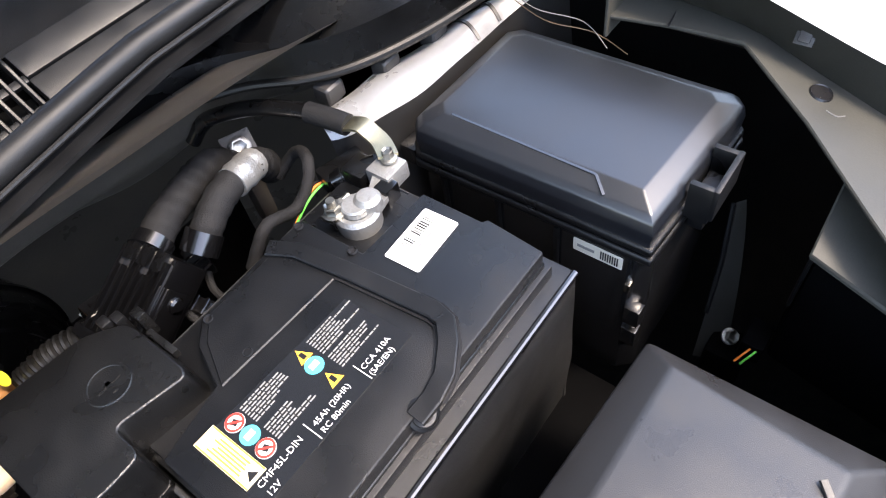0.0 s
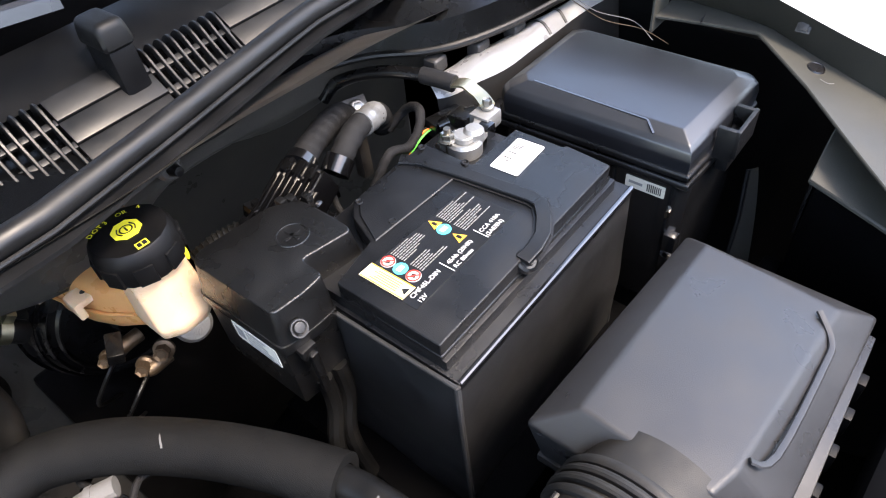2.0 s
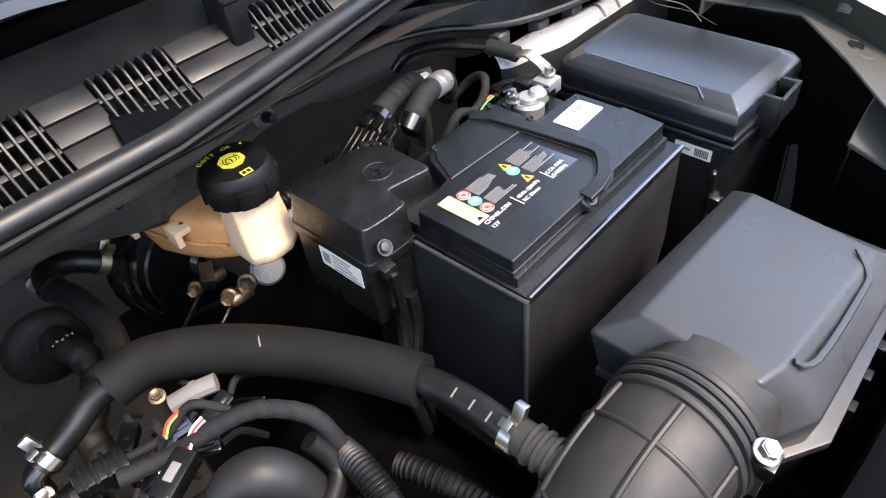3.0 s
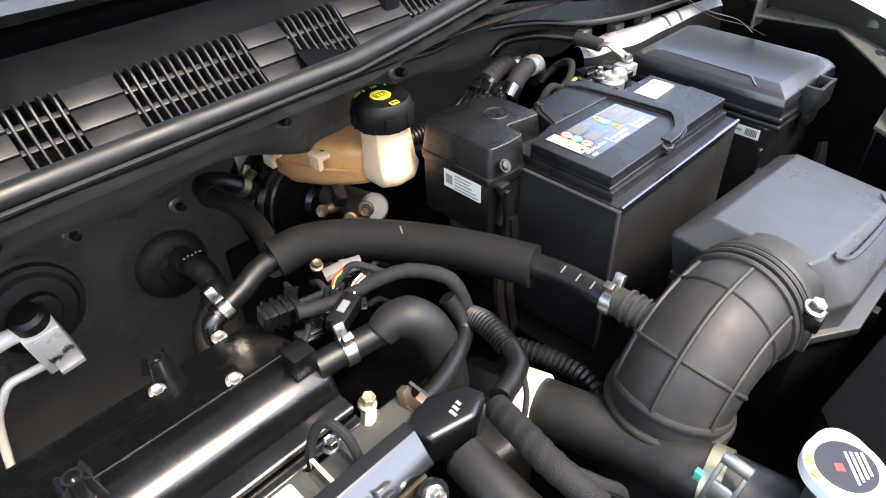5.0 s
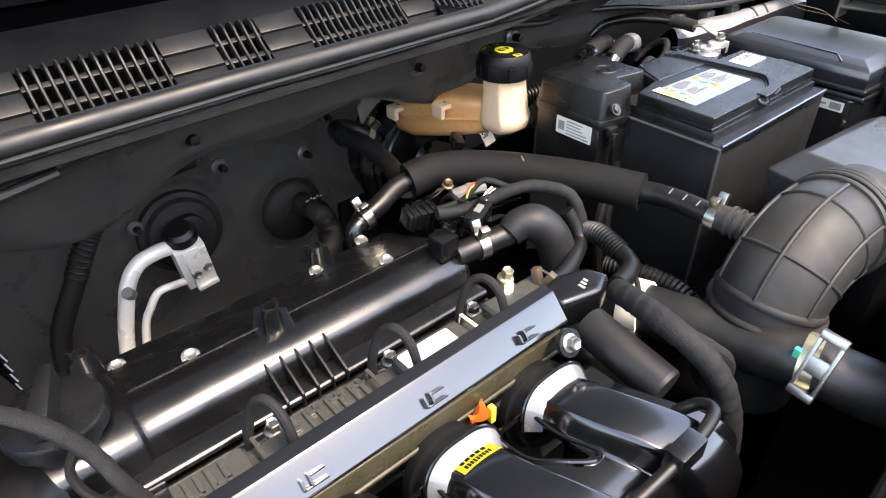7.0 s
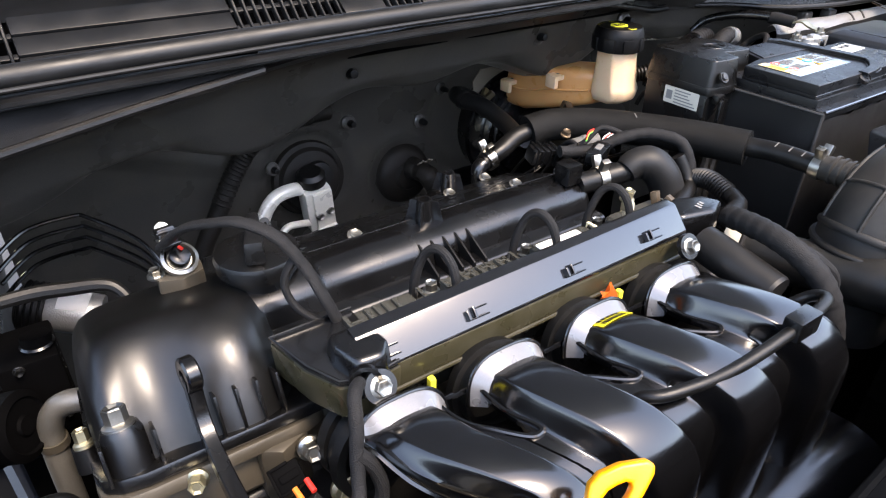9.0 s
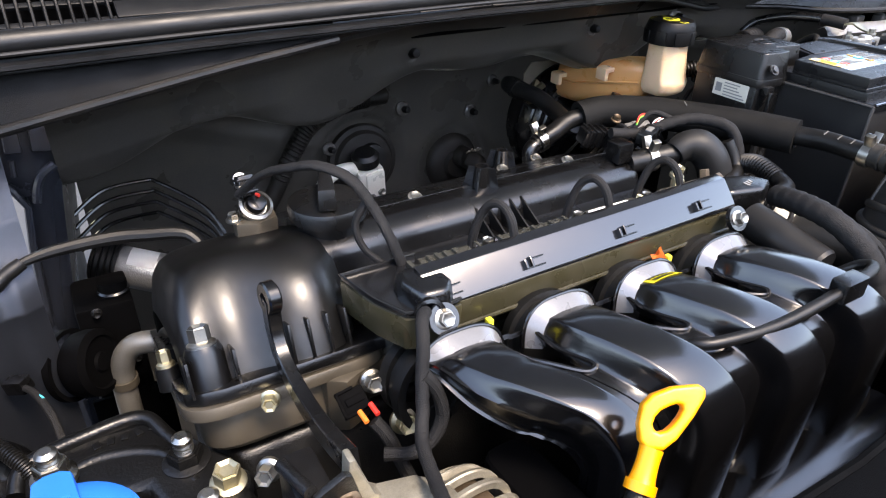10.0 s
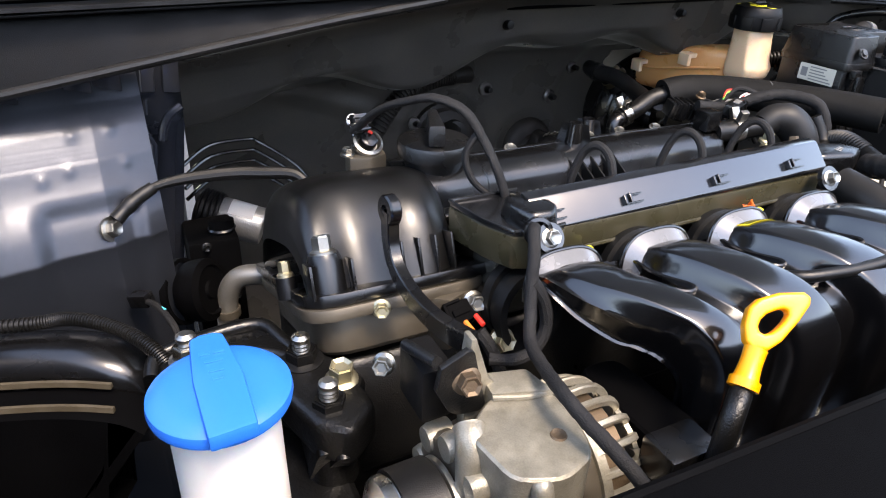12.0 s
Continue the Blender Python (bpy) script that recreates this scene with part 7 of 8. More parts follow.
part("block_step", prism([(-0.628, -0.203), (-0.606, -0.196), (-0.606, -0.16), (-0.63, -0.155)], -0.16, -0.112, 0.005, 3), M_ALT, alt)
for z in (-0.122, -0.137):
    part("cast_rib", tube([(-0.652, -0.188, z - 0.006), (-0.63, -0.2, z), (-0.61, -0.198, z + 0.002)], 0.003, 10), M_ALT, alt)
BAR = [(-0.0021, -0.0025), (0.0021, -0.0025), (0.0021, 0.0015), (0.0014, 0.0025), (-0.0014, 0.0025), (-0.0021, 0.0015)]
for a in range(22):
    q = radians(360 * a / 22)
    pts = [am @ Vector((r * math.cos(q), r * math.sin(q), z)) for r, z in ((0.045, 0.012), (0.0465, 0.022), (0.0462, 0.032), (0.0435, 0.041), (0.037, 0.047), (0.03, 0.049))]
    part("cooling_fin", sweep(spline(pts, 2), BAR, up=am.to_3x3() @ Vector((math.cos(q), math.sin(q), 0.4))), M_ALT, alt)
part("shoulder_ring", lathe([(0.043, 0.01), (0.0478, 0.011), (0.0478, 0.017), (0.043, 0.018)], 48, am), M_ALT, alt)
part("end_ring", lathe([(0.02, 0.047), (0.033, 0.047), (0.034, 0.05), (0.03, 0.052), (0.0, 0.052)], 40, am), M_ALT, alt)
part("rotor_dark", lathe([(0.04, 0.0), (0.04, 0.036), (0.03, 0.042)], 36, am), M_RUST, alt, "dark copper windings behind the slots")
part("pulley", lathe([(0, -0.104), (0.022, -0.104), (0.0285, -0.1), (0.0295, -0.097), (0.0295, -0.094), (0.0275, -0.0935)] + [q for k in range(6) for q in ((0.0282, -0.0915 + 0.0042 * k), (0.0268, -0.0894 + 0.0042 * k))] + [(0.0295, -0.066), (0.0295, -0.063), (0.02, -0.06)], 44, am), M_STEEL, alt, "ribbed steel pulley")
part("belt", lathe([(0.0284, -0.0925), (0.0312, -0.0925), (0.0312, -0.0685), (0.0284, -0.0685)], 44, am), M_RUBBER, alt, "black drive belt")
part("rear_cover", prism(rounded([(-0.548, -0.1), (-0.515, -0.1), (-0.508, -0.178), (-0.545, -0.178)], 0.012, 4), -0.18, -0.112, 0.006, 3), M_SHADEBLACK, alt, "black plastic rear cover")
plug = thing("wiring_plug", (-0.545, -0.185, -0.11), "black wiring plug with orange wire seals", "connector", group="wiring plugs")
part("shell", box(-0.56, -0.525, -0.2, -0.175, -0.122, -0.098, 0.003), M_COVER, plug)
for i in range(2):
    part("wire_seal", tube([(-0.535 + 0.006 * i, -0.201, -0.108), (-0.533 + 0.006 * i, -0.207, -0.11), (-0.53 + 0.006 * i, -0.211, -0.125)], 0.0019, 8), M_WIRE_O if i else M_WIRE_R, plug)
plug2 = thing("wiring_plug", (-0.59, -0.04, -0.1), "black sensor plug with red wire seals", "connector", group="wiring plugs")
PM2 = axis((-0.604, -0.041, -0.091), (-0.2, -0.6, 0.7), 20) @ Matrix.Scale(0.8, 4)
p2 = part("shell", box(-0.012, 0.009, -0.0095, 0.0095, -0.012, 0.009, 0.002, m=PM2), M_SHADEBLACK, plug2)
part("lock_frame", join(box(-0.0135, 0.002, -0.011, -0.0085, -0.004, 0.011, 0.0008, m=PM2), box(-0.0135, 0.002, 0.0085, 0.011, -0.004, 0.011, 0.0008, m=PM2), box(-0.0135, -0.011, -0.011, 0.011, 0.006, 0.011, 0.0008, m=PM2)), M_SHADEBLACK, p2)
part("latch_tab", box(-0.008, 0.007, -0.003, 0.003, 0.0088, 0.0112, 0.0008, m=PM2), M_SHADEBLACK, p2)
for i in range(2):
    part("wire_seal", tube([(-0.606 + 0.0075 * i, -0.052, -0.09 + 0.003 * i), (-0.605 + 0.0075 * i, -0.061, -0.092 + 0.003 * i)], 0.0018, 8, 1), M_WIRE_R if i else M_WIRE_O, plug2)
part("wire", tube([(-0.6, -0.06, -0.094), (-0.594, -0.068, -0.105), (-0.588, -0.075, -0.125), (-0.58, -0.085, -0.15)], 0.0045, 8), M_TAPE, plug2)

# washer filler
wash = thing("washer_bottle", (-0.766, -0.089, -0.3), "white washer fluid filler neck with bright blue cap", "washer bottle")
part("neck", lathe([(0.031, -0.3), (0.028, -0.12), (0.0275, -0.068), (0.029, -0.065)], 36, Matrix.Translation((-0.766, -0.089, 0))), M_WASHER, wash)
wc = part("cap", lathe([(0.033, -0.069), (0.0352, -0.0685), (0.0358, -0.0655), (0.0352, -0.062), (0.031, -0.059), (0.024, -0.0578), (0.0, -0.0568)], 48, Matrix.Translation((-0.766, -0.089, 0))), M_BLUE, wash, "bright blue snap cap")
wm = Matrix.Translation((-0.766, -0.089, -0.058)) @ Matrix.Scale(0.9, 4) @ Matrix.Rotation(radians(0), 4, "Z")
part("tab", prism([(-0.0105, 0.04), (-0.004, 0.043), (0.004, 0.043), (0.0095, 0.04), (0.0135, 0.0), (0.0125, -0.044), (-0.0125, -0.046), (-0.0135, 0.0)], -0.006, 0.0045, 0.0025, 2, m=wm), M_BLUE, wc, "raised flip tab")
for i, (x, y, w, h) in enumerate(((-0.004, 0.022, 0.006, 0.0015), (0.004, 0.022, 0.006, 0.0015), (0.0, 0.014, 0.01, 0.0012), (0.0, 0.005, 0.008, 0.0012), (0.0, -0.002, 0.006, 0.0012))):
    part("emboss", box(x - w / 2, x + w / 2, y - h, y + h, 0.0044, 0.0052, 0.0003, m=wm), M_BLUE, wc)

# ground strap to the inner wing
gs = thing("ground_strap", (-0.8115, 0.19, -0.096), "black sleeved ground strap bolted to the inner wing", "ground strap")
bolt("bolt", (-0.8115, 0.188, -0.0955), (0.75, -0.6, 0.25), 0.0068, 0.008, M_STEEL, gs)
part("eyelet", lathe([(0.003, -0.001), (0.0105, -0.001), (0.0105, 0.0008), (0.003, 0.0008)], 24, axis((-0.8115, 0.1885, -0.096), (0.75, -0.6, 0.25))), M_STEEL, gs)
part("sleeve", tube([(-0.806, 0.192, -0.09), (-0.79, 0.2, -0.079), (-0.773, 0.205, -0.071)], 0.0058, 12, wob=0.25), M_RUBBER, gs)
part("strap", tube([(-0.775, 0.205, -0.0715), (-0.752, 0.21, -0.0695), (-0.71, 0.215, -0.0715), (-0.68, 0.21, -0.0735), (-0.651, 0.2, -0.076), (-0.64, 0.185, -0.09)], 0.0036, 10, radius=lambda u: 0.9 + 0.8 * math.sin(u * 3)), M_RUBBER, gs)

# lines and canister at the rear corner
can = thing("solenoid_canister", (-0.68, 0.38, -0.2), "silver cylindrical canister with a white code label", "canister")
cm = axis((-0.681, 0.365, -0.194), (0.75, -0.35, -0.25)) @ Matrix.Scale(0.85, 4)
part("body", lathe([(0, -0.03), (0.025, -0.03), (0.0265, -0.027), (0.0265, 0.027), (0.025, 0.03), (0, 0.03)], 32, cm), M_LEAD, can)
part("code_label", grid(lambda u, v: cm @ Vector((0.0269 * math.cos(radians(70 + 70 * u)), 0.0269 * math.sin(radians(70 + 70 * u)), -0.018 + 0.034 * v)), 8, 2, 0.0003), M_LABEL, can, "white code label")
part("holder", lathe([(0.024, -0.062), (0.03, -0.058), (0.03, -0.03), (0.0, -0.03)], 28, cm), M_PLASTIC, can)
for k in range(4):
    part("holder_rib", lathe([(0.03, -0.057 + 0.007 * k), (0.0325, -0.0555 + 0.007 * k), (0.03, -0.054 + 0.007 * k)], 28, cm), M_PLASTIC, can)
for i in range(4):
    ln = thing("brake_line", (-0.7, 0.4, -0.1), "thin black steel brake line along the firewall", "brake line", group="brake lines")
    o = 0.014 * i
    part("line", tube([(-0.735, 0.4, -0.13 - o), (-0.7, 0.425, -0.118 - o), (-0.655, 0.43, -0.117 - o), (-0.64, 0.425, -0.121 - o), (-0.6, 0.4, -0.15 - o), (-0.585, 0.38, -0.18 - o)], 0.0023, 8), M_GLOSS, ln)
mod = thing("brake_modulator", (-0.725, 0.27, -0.23), "black brake hydraulic block with a ribbed plug", "brake modulator")
# near-black here and on the pump below carries their shade
part("block", box(-0.752, -0.703, 0.24, 0.3, -0.34, -0.15, 0.004, 2), M_SHADEBLACK, mod)
mp = part("ribbed_plug", tube([(-0.716, 0.262, -0.19), (-0.717, 0.258, -0.165), (-0.716, 0.262, -0.138)], 0.0125, 16), M_SHADEBLACK, mod)
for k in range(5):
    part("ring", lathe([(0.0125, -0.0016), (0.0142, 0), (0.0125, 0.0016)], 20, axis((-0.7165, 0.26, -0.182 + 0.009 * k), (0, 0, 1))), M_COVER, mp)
part("bracket", box(-0.76, -0.69, 0.236, 0.24, -0.33, -0.25, 0.001), M_SHADEBLACK, mod)
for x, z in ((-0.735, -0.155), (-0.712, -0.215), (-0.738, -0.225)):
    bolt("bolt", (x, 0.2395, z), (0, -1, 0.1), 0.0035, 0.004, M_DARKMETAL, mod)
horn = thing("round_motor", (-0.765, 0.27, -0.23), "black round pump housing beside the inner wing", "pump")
part("shell", lathe([(0, -0.02), (0.03, -0.02), (0.036, -0.014), (0.038, -0.004), (0.038, 0.01), (0.03, 0.014), (0.028, 0.011), (0.012, 0.011), (0.01, 0.014), (0, 0.014)], 36, axis((-0.748, 0.2, -0.178), (0.8, -0.55, 0.2)) @ Matrix.Scale(0.78, 4)), M_SHADEBLACK, horn)
part("shell_band", lathe([(0.036, -0.03), (0.041, -0.03), (0.041, -0.022), (0.036, -0.022)], 36, axis((-0.748, 0.2, -0.178), (0.8, -0.55, 0.2)) @ Matrix.Scale(0.78, 4)), M_SHADEBLACK, horn)
wpipe = thing("metal_pipe", (-0.72, 0.3, -0.25), "dull aluminium air conditioning pipe by the engine", "pipe")
part("pipe", tube([(-0.67, 0.185, -0.165), (-0.6935, 0.19, -0.1672), (-0.712, 0.197, -0.17), (-0.7235, 0.2, -0.183), (-0.729, 0.2, -0.213), (-0.73, 0.19, -0.3)], 0.0102, 16), M_ALUPIPE, wpipe)
part("collar", lathe([(0.0102, -0.004), (0.012, -0.004), (0.012, 0.004), (0.0102, 0.004)], 20, axis((-0.728, 0.2, -0.207), (0, 0, 1))), M_ALU, wpipe)
frame_rail = thing("body_rail", (-0.86, 0.06, -0.15), "glossy black painted body rail below the inner wing", "body rail")
part("rail", sweep(spline([(-0.99, 0.125, -0.142), (-0.93, 0.108, -0.14), (-0.872, 0.09, -0.139), (-0.828, 0.07, -0.143), (-0.805, 0.06, -0.162), (-0.795, 0.055, -0.2)], 6), [(-0.04, -0.12), (0.016, -0.12), (0.016, -0.008), (0.0135, 0.002), (0.008, 0.0075), (-0.002, 0.0098), (-0.016, 0.0085), (-0.03, 0.002), (-0.04, -0.008)]), M_COVER, frame_rail, angle=60)
for dy, dz in ((0.0, 0.0), (-0.021, -0.004)):
    part("edge_strip", sweep(spline([(-0.99, 0.105 + dy, -0.146 + dz), (-0.873, 0.069 + dy, -0.146 + dz), (-0.826, 0.048 + dy, -0.147 + dz)], 5), [(-0.0017, -0.0025), (0.0017, -0.0025), (0.0012, 0.0015), (-0.0012, 0.0015)]), M_BROWN, frame_rail, "dusty brown edge strip")
part("channel", sweep(spline([(-0.99, 0.09, -0.158), (-0.873, 0.054, -0.158), (-0.826, 0.033, -0.16), (-0.808, 0.025, -0.17)], 5), [(-0.03, -0.1), (0.014, -0.1), (0.014, 0.005), (-0.016, 0.005)]), M_SHADEBLACK, frame_rail)
CP = [(-0.98, 0.135, -0.123), (-0.93, 0.122, -0.122), (-0.872, 0.108, -0.122), (-0.845, 0.102, -0.121), (-0.816, 0.078, -0.122), (-0.795, 0.047, -0.126), (-0.785, 0.03, -0.14)]
cond = harness("corrugated black conduit along the inner wing", CP, 0.0042, mat=M_RUBBER, wob=0.0, group="engine bay harness")
p = spline(CP, 16)
for k in range(0, len(p) - 1):
    part("ring", lathe([(0.0041, -0.001), (0.0053, -0.0005), (0.0053, 0.0005), (0.0041, 0.001)], 12, axis(p[k], p[k + 1] - p[k])), M_RUBBER, cond)
tp = thing("wiring_plug", (-0.8, 0.172, -0.16), "small black wiring plug with a teal wire by the pump", "connector", group="wiring plugs")
TM = axis((-0.799, 0.17, -0.157), (0.75, -0.6, 0.2))
part("shell", box(-0.006, 0.006, -0.006, 0.006, -0.01, 0.008, 0.0015, m=TM), M_COVER, tp)
part("wire", tube([(-0.796, 0.163, -0.156), (-0.79, 0.153, -0.154), (-0.783, 0.138, -0.152)], 0.0011, 6), M_CYAN, tp)
part("lead", tube([(-0.797, 0.166, -0.157), (-0.788, 0.148, -0.154), (-0.779, 0.118, -0.157), (-0.775, 0.09, -0.17)], 0.0028, 8, wob=0.1), M_TAPE, tp)

# ---- firewall fittings ----
# panel added in black to stand in for the dark lower bay
part("shade_panel_firewall", box(-0.16, 0.24, 0.436, 0.449, -0.6, -0.2, 0.006, 2), M_PLASTIC, label="black panel added on the lower firewall in place of shade", kind="structure")
ac = thing("expansion_valve", (-0.38, 0.42, -0.18), "aluminium air conditioning block with two bare pipes", "pipe block")
VM = Matrix.Translation((-0.3765, 0.424, -0.181)) @ Matrix.Rotation(radians(12), 4, "X") @ Matrix.Rotation(radians(-8), 4, "Y")
part("block", box(-0.018, 0.018, -0.014, 0.014, -0.032, 0.032, 0.002, m=VM), M_BARE, ac)
part("front_plate", join(box(-0.009, 0.017, -0.018, -0.013, -0.028, 0.03, 0.001, m=VM), box(-0.009, 0.017, -0.022, -0.013, -0.033, -0.027, 0.001, m=VM)), M_BARE, ac)
part("cap", lathe([(0.0, 0.014), (0.014, 0.013), (0.0185, 0.008), (0.0185, -0.004), (0.012, -0.006)], 28, VM @ Matrix.Translation((0.0, 0.004, 0.04))), M_RUBBER, ac, "black rubber cap")
for dx, dz in ((-0.004, -0.006), (0.011, -0.002)):
    bolt("bolt", VM @ Vector((dx, -0.018, dz)), (0, -1, 0.2), 0.0045, 0.005, M_STEEL, ac)
part("large_pipe", tube([(-0.39, 0.425, -0.155), (-0.412, 0.415, -0.147), (-0.436, 0.41, -0.149), (-0.452, 0.408, -0.165), (-0.463, 0.405, -0.19), (-0.477, 0.4, -0.234), (-0.5, 0.385, -0.33)], 0.0088, 18), M_BARE, ac, "thick bare aluminium pipe")
part("small_pipe", tube([(-0.39, 0.42, -0.203), (-0.408, 0.412, -0.196), (-0.426, 0.41, -0.195), (-0.44, 0.408, -0.21), (-0.454, 0.405, -0.237), (-0.475, 0.39, -0.33)], 0.0048, 14), M_BARE, ac, "thin bare aluminium pipe")
part("service_port", lathe([(0.0055, -0.012), (0.0065, -0.01), (0.0065, 0.004), (0.0055, 0.006), (0, 0.006)], 20, axis((-0.458, 0.397, -0.172), (-0.3, -0.6, 0.7))), M_GREY, ac, "grey capped service port")
g1 = thing("grommet", (-0.37, 0.45, -0.15), "round dusty rubber firewall grommet", "grommet", group="grommets")
part("disc", lathe([(0.0, 0.02), (0.02, 0.02), (0.024, 0.012), (0.04, 0.01), (0.044, 0.004), (0.05, 0.003), (0.052, -0.004)], 36, axis((-0.371, 0.454, -0.157), (0, -1, 0.12))), M_GROMMET, g1)
part("boot", lathe([(0, 0.03), (0.018, 0.028), (0.02, 0.02)], 24, axis((-0.368, 0.45, -0.148), (0, -1, 0.2))), M_RUBBER, g1)
g2 = thing("grommet", (-0.24, 0.45, -0.15), "round rubber firewall grommet with a taped harness", "grommet", group="grommets")
part("disc", lathe([(0.0, 0.016), (0.018, 0.016), (0.022, 0.01), (0.036, 0.008), (0.042, 0.003), (0.045, -0.004)], 36, axis((-0.221, 0.455, -0.19), (0, -1, 0.1))), M_GROMMET, g2)
part("loom", taped([(-0.216, 0.445, -0.176), (-0.208, 0.418, -0.178), (-0.204, 0.392, -0.196), (-0.222, 0.372, -0.21), (-0.242, 0.358, -0.222), (-0.25, 0.33, -0.26)], 0.0155, 0.014, wob=0.18), M_GROMMET, g2, "dusty taped loom")
for k in range(5):
    part("tie", tube([(-0.218 + 0.005 * k, 0.422, -0.163), (-0.22 + 0.005 * k, 0.412, -0.156 + 0.002 * (k % 2))], 0.0012, 6, 1), M_TAN, g2)
fh = harness("dusty corrugated harness running down the firewall", [(-0.34, 0.445, -0.066), (-0.37, 0.439, -0.064), (-0.4, 0.436, -0.066), (-0.445, 0.436, -0.083), (-0.473, 0.436, -0.115), (-0.502, 0.436, -0.164), (-0.534, 0.434, -0.221), (-0.545, 0.42, -0.29)], 0.0112, mat=M_GROMMET, wob=0.0)
for i in range(34):
    p = spline([(-0.37, 0.439, -0.064), (-0.4, 0.436, -0.066), (-0.445, 0.436, -0.083), (-0.473, 0.436, -0.115), (-0.502, 0.436, -0.164)], 9)
    j = min(len(p) - 2, i)
    part("ring", lathe([(0.0112, -0.0016), (0.0126, 0), (0.0112, 0.0016)], 16, axis(p[j], p[j + 1] - p[j])), M_GROMMET, fh)
# plastic fir-tree clips and weld nuts on the firewall
for x, y, z, r in ((0.002, 0.276, 0.038, 0.007), (-0.136, 0.285, 0.034, 0.007), (-0.386, 0.288, 0.031, 0.008), (-0.623, 0.298, 0.006, 0.008), (-0.196, 0.45, -0.111, 0.007), (-0.308, 0.452, -0.091, 0.007), (-0.42, 0.452, -0.13, 0.006), (-0.16, 0.45, -0.07, 0.006)):
    cl = thing("stud_clip", (x, y, z), "small black plastic stud clip on the firewall", "clip", group="stud clips")
    part("base", lathe([(r * 1.5, -0.002), (r * 1.5, 0.002), (r * 1.1, 0.004), (0, 0.004)], 18, axis((x, y, z), (0, -1, 0.1))), M_PAINT, cl)
    part("stem", lathe([(r * 0.6, 0.003), (r * 0.75, 0.006), (r * 0.55, 0.014), (0, 0.015)], 14, axis((x, y, z), (0.1, -1, 0.1))), M_PLASTIC, cl)

# ---- clutter between engine and battery ----
small = thing("coolant_hose", (-0.15, 0.03, -0.05), "thin black coolant hose curving to the engine end", "hose", group="coolant hoses")
SH = [(-0.1551, 0.0500, -0.0288), (-0.1505, 0.0350, -0.0526), (-0.1747, 0.0200, -0.0542), (-0.2080, 0.0080, -0.0518), (-0.2418, 0.0000, -0.0430)]
part("hose", tube(SH, 0.0068, 12), M_RUBBER, small)
spring_clamp(SH[-1], (-1, -0.3, 0.2), 0.0072, small, M_RUST)
bolt("fitting_bolt", (-0.262, 0.018, -0.03), (0.1, -0.2, 1), 0.0048, 0.008, M_YZINC, small)
part("fitting", tube([(-0.28, 0.0, -0.05), (-0.262, 0.016, -0.035)], 0.006, 10, 1), M_YZINC, small)
lp = harness("black cloth-taped engine harness loop behind the pipe", [(-0.245, 0.12, -0.028), (-0.215, 0.11, -0.03), (-0.185, 0.095, -0.018), (-0.163, 0.08, -0.014), (-0.145, 0.055, -0.02), (-0.14, 0.04, -0.05)], 0.0058, group="engine bay harness")
part("branch", tube([(-0.235, 0.135, -0.035), (-0.21, 0.125, -0.03), (-0.19, 0.12, -0.015), (-0.175, 0.1, -0.02)], 0.003, 10, wob=0.1), M_TAPE, lp)
cdt = harness("corrugated black conduit at the engine end", [(-0.14, 0.045, -0.055), (-0.143, 0.02, -0.045), (-0.147, -0.01, -0.05), (-0.16, -0.025, -0.05), (-0.19, -0.035, -0.045)], 0.0085, mat=M_RUBBER, group="engine bay harness")
for k in range(20):
    p = spline([(-0.14, 0.045, -0.055), (-0.143, 0.02, -0.045), (-0.147, -0.01, -0.05)], 11)
    part("ring", lathe([(0.0085, -0.0012), (0.0098, 0), (0.0085, 0.0012)], 16, axis(p[k], p[k + 1] - p[k])), M_RUBBER, cdt)
fr = harness("thick cloth-taped harness curving down past the runners", [(-0.2, -0.04, -0.04), (-0.208, -0.068, -0.034), (-0.213, -0.1, -0.034), (-0.206, -0.128, -0.052), (-0.2, -0.145, -0.085), (-0.2, -0.155, -0.14), (-0.21, -0.16, -0.22)], 0.0095, group="engine bay harness")
part("branch", tube([(-0.213, -0.1, -0.032), (-0.2, -0.12, -0.042), (-0.185, -0.13, -0.06), (-0.18, -0.13, -0.09)], 0.005, 10, wob=0.1), M_TAPE, fr)
tb = thing("throttle_coolant_tube", (-0.235, -0.08, -0.07), "matte black moulded tube stub below the rail", "pipe")
part("tube", tube([(-0.236, -0.045, -0.052), (-0.238, -0.075, -0.055), (-0.238, -0.112, -0.062)], 0.0155, 20), M_SMOOTH, tb)
part("mouth", lathe([(0.0, 0.002), (0.011, 0.002), (0.0145, 0.003), (0.0158, 0.0)], 24, axis((-0.238, -0.112, -0.062), (0, -1, -0.2))), M_SMOOTH, tb)
gc = thing("wiring_plug", (-0.2, 0.13, -0.08), "grey inline wiring plug between engine and battery", "connector", group="wiring plugs")
part("shell", tube([(-0.194, 0.157, -0.046), (-0.178, 0.151, -0.0425), (-0.164, 0.144, -0.041)], 0.0072, 10, 1, flat=0.8), M_GREY, gc)
part("shell_band", tube([(-0.18, 0.152, -0.043), (-0.176, 0.15, -0.0425)], 0.0082, 10, 1, flat=0.8), M_GREY, gc)
bolt("bolt", (-0.198, 0.16, -0.0335), (0, -0.3, 1), 0.0042, 0.005, M_RUST, gc)
for i, mt in enumerate((M_WIRE_G, M_WIRE_O, M_WIRE_R)):
    part("wire", tube([(-0.212, 0.118, -0.024 + 0.002 * i), (-0.206, 0.121, -0.019 + 0.0015 * i), (-0.197, 0.123, -0.018 + 0.001 * i)], 0.0009, 6), mt, gc)
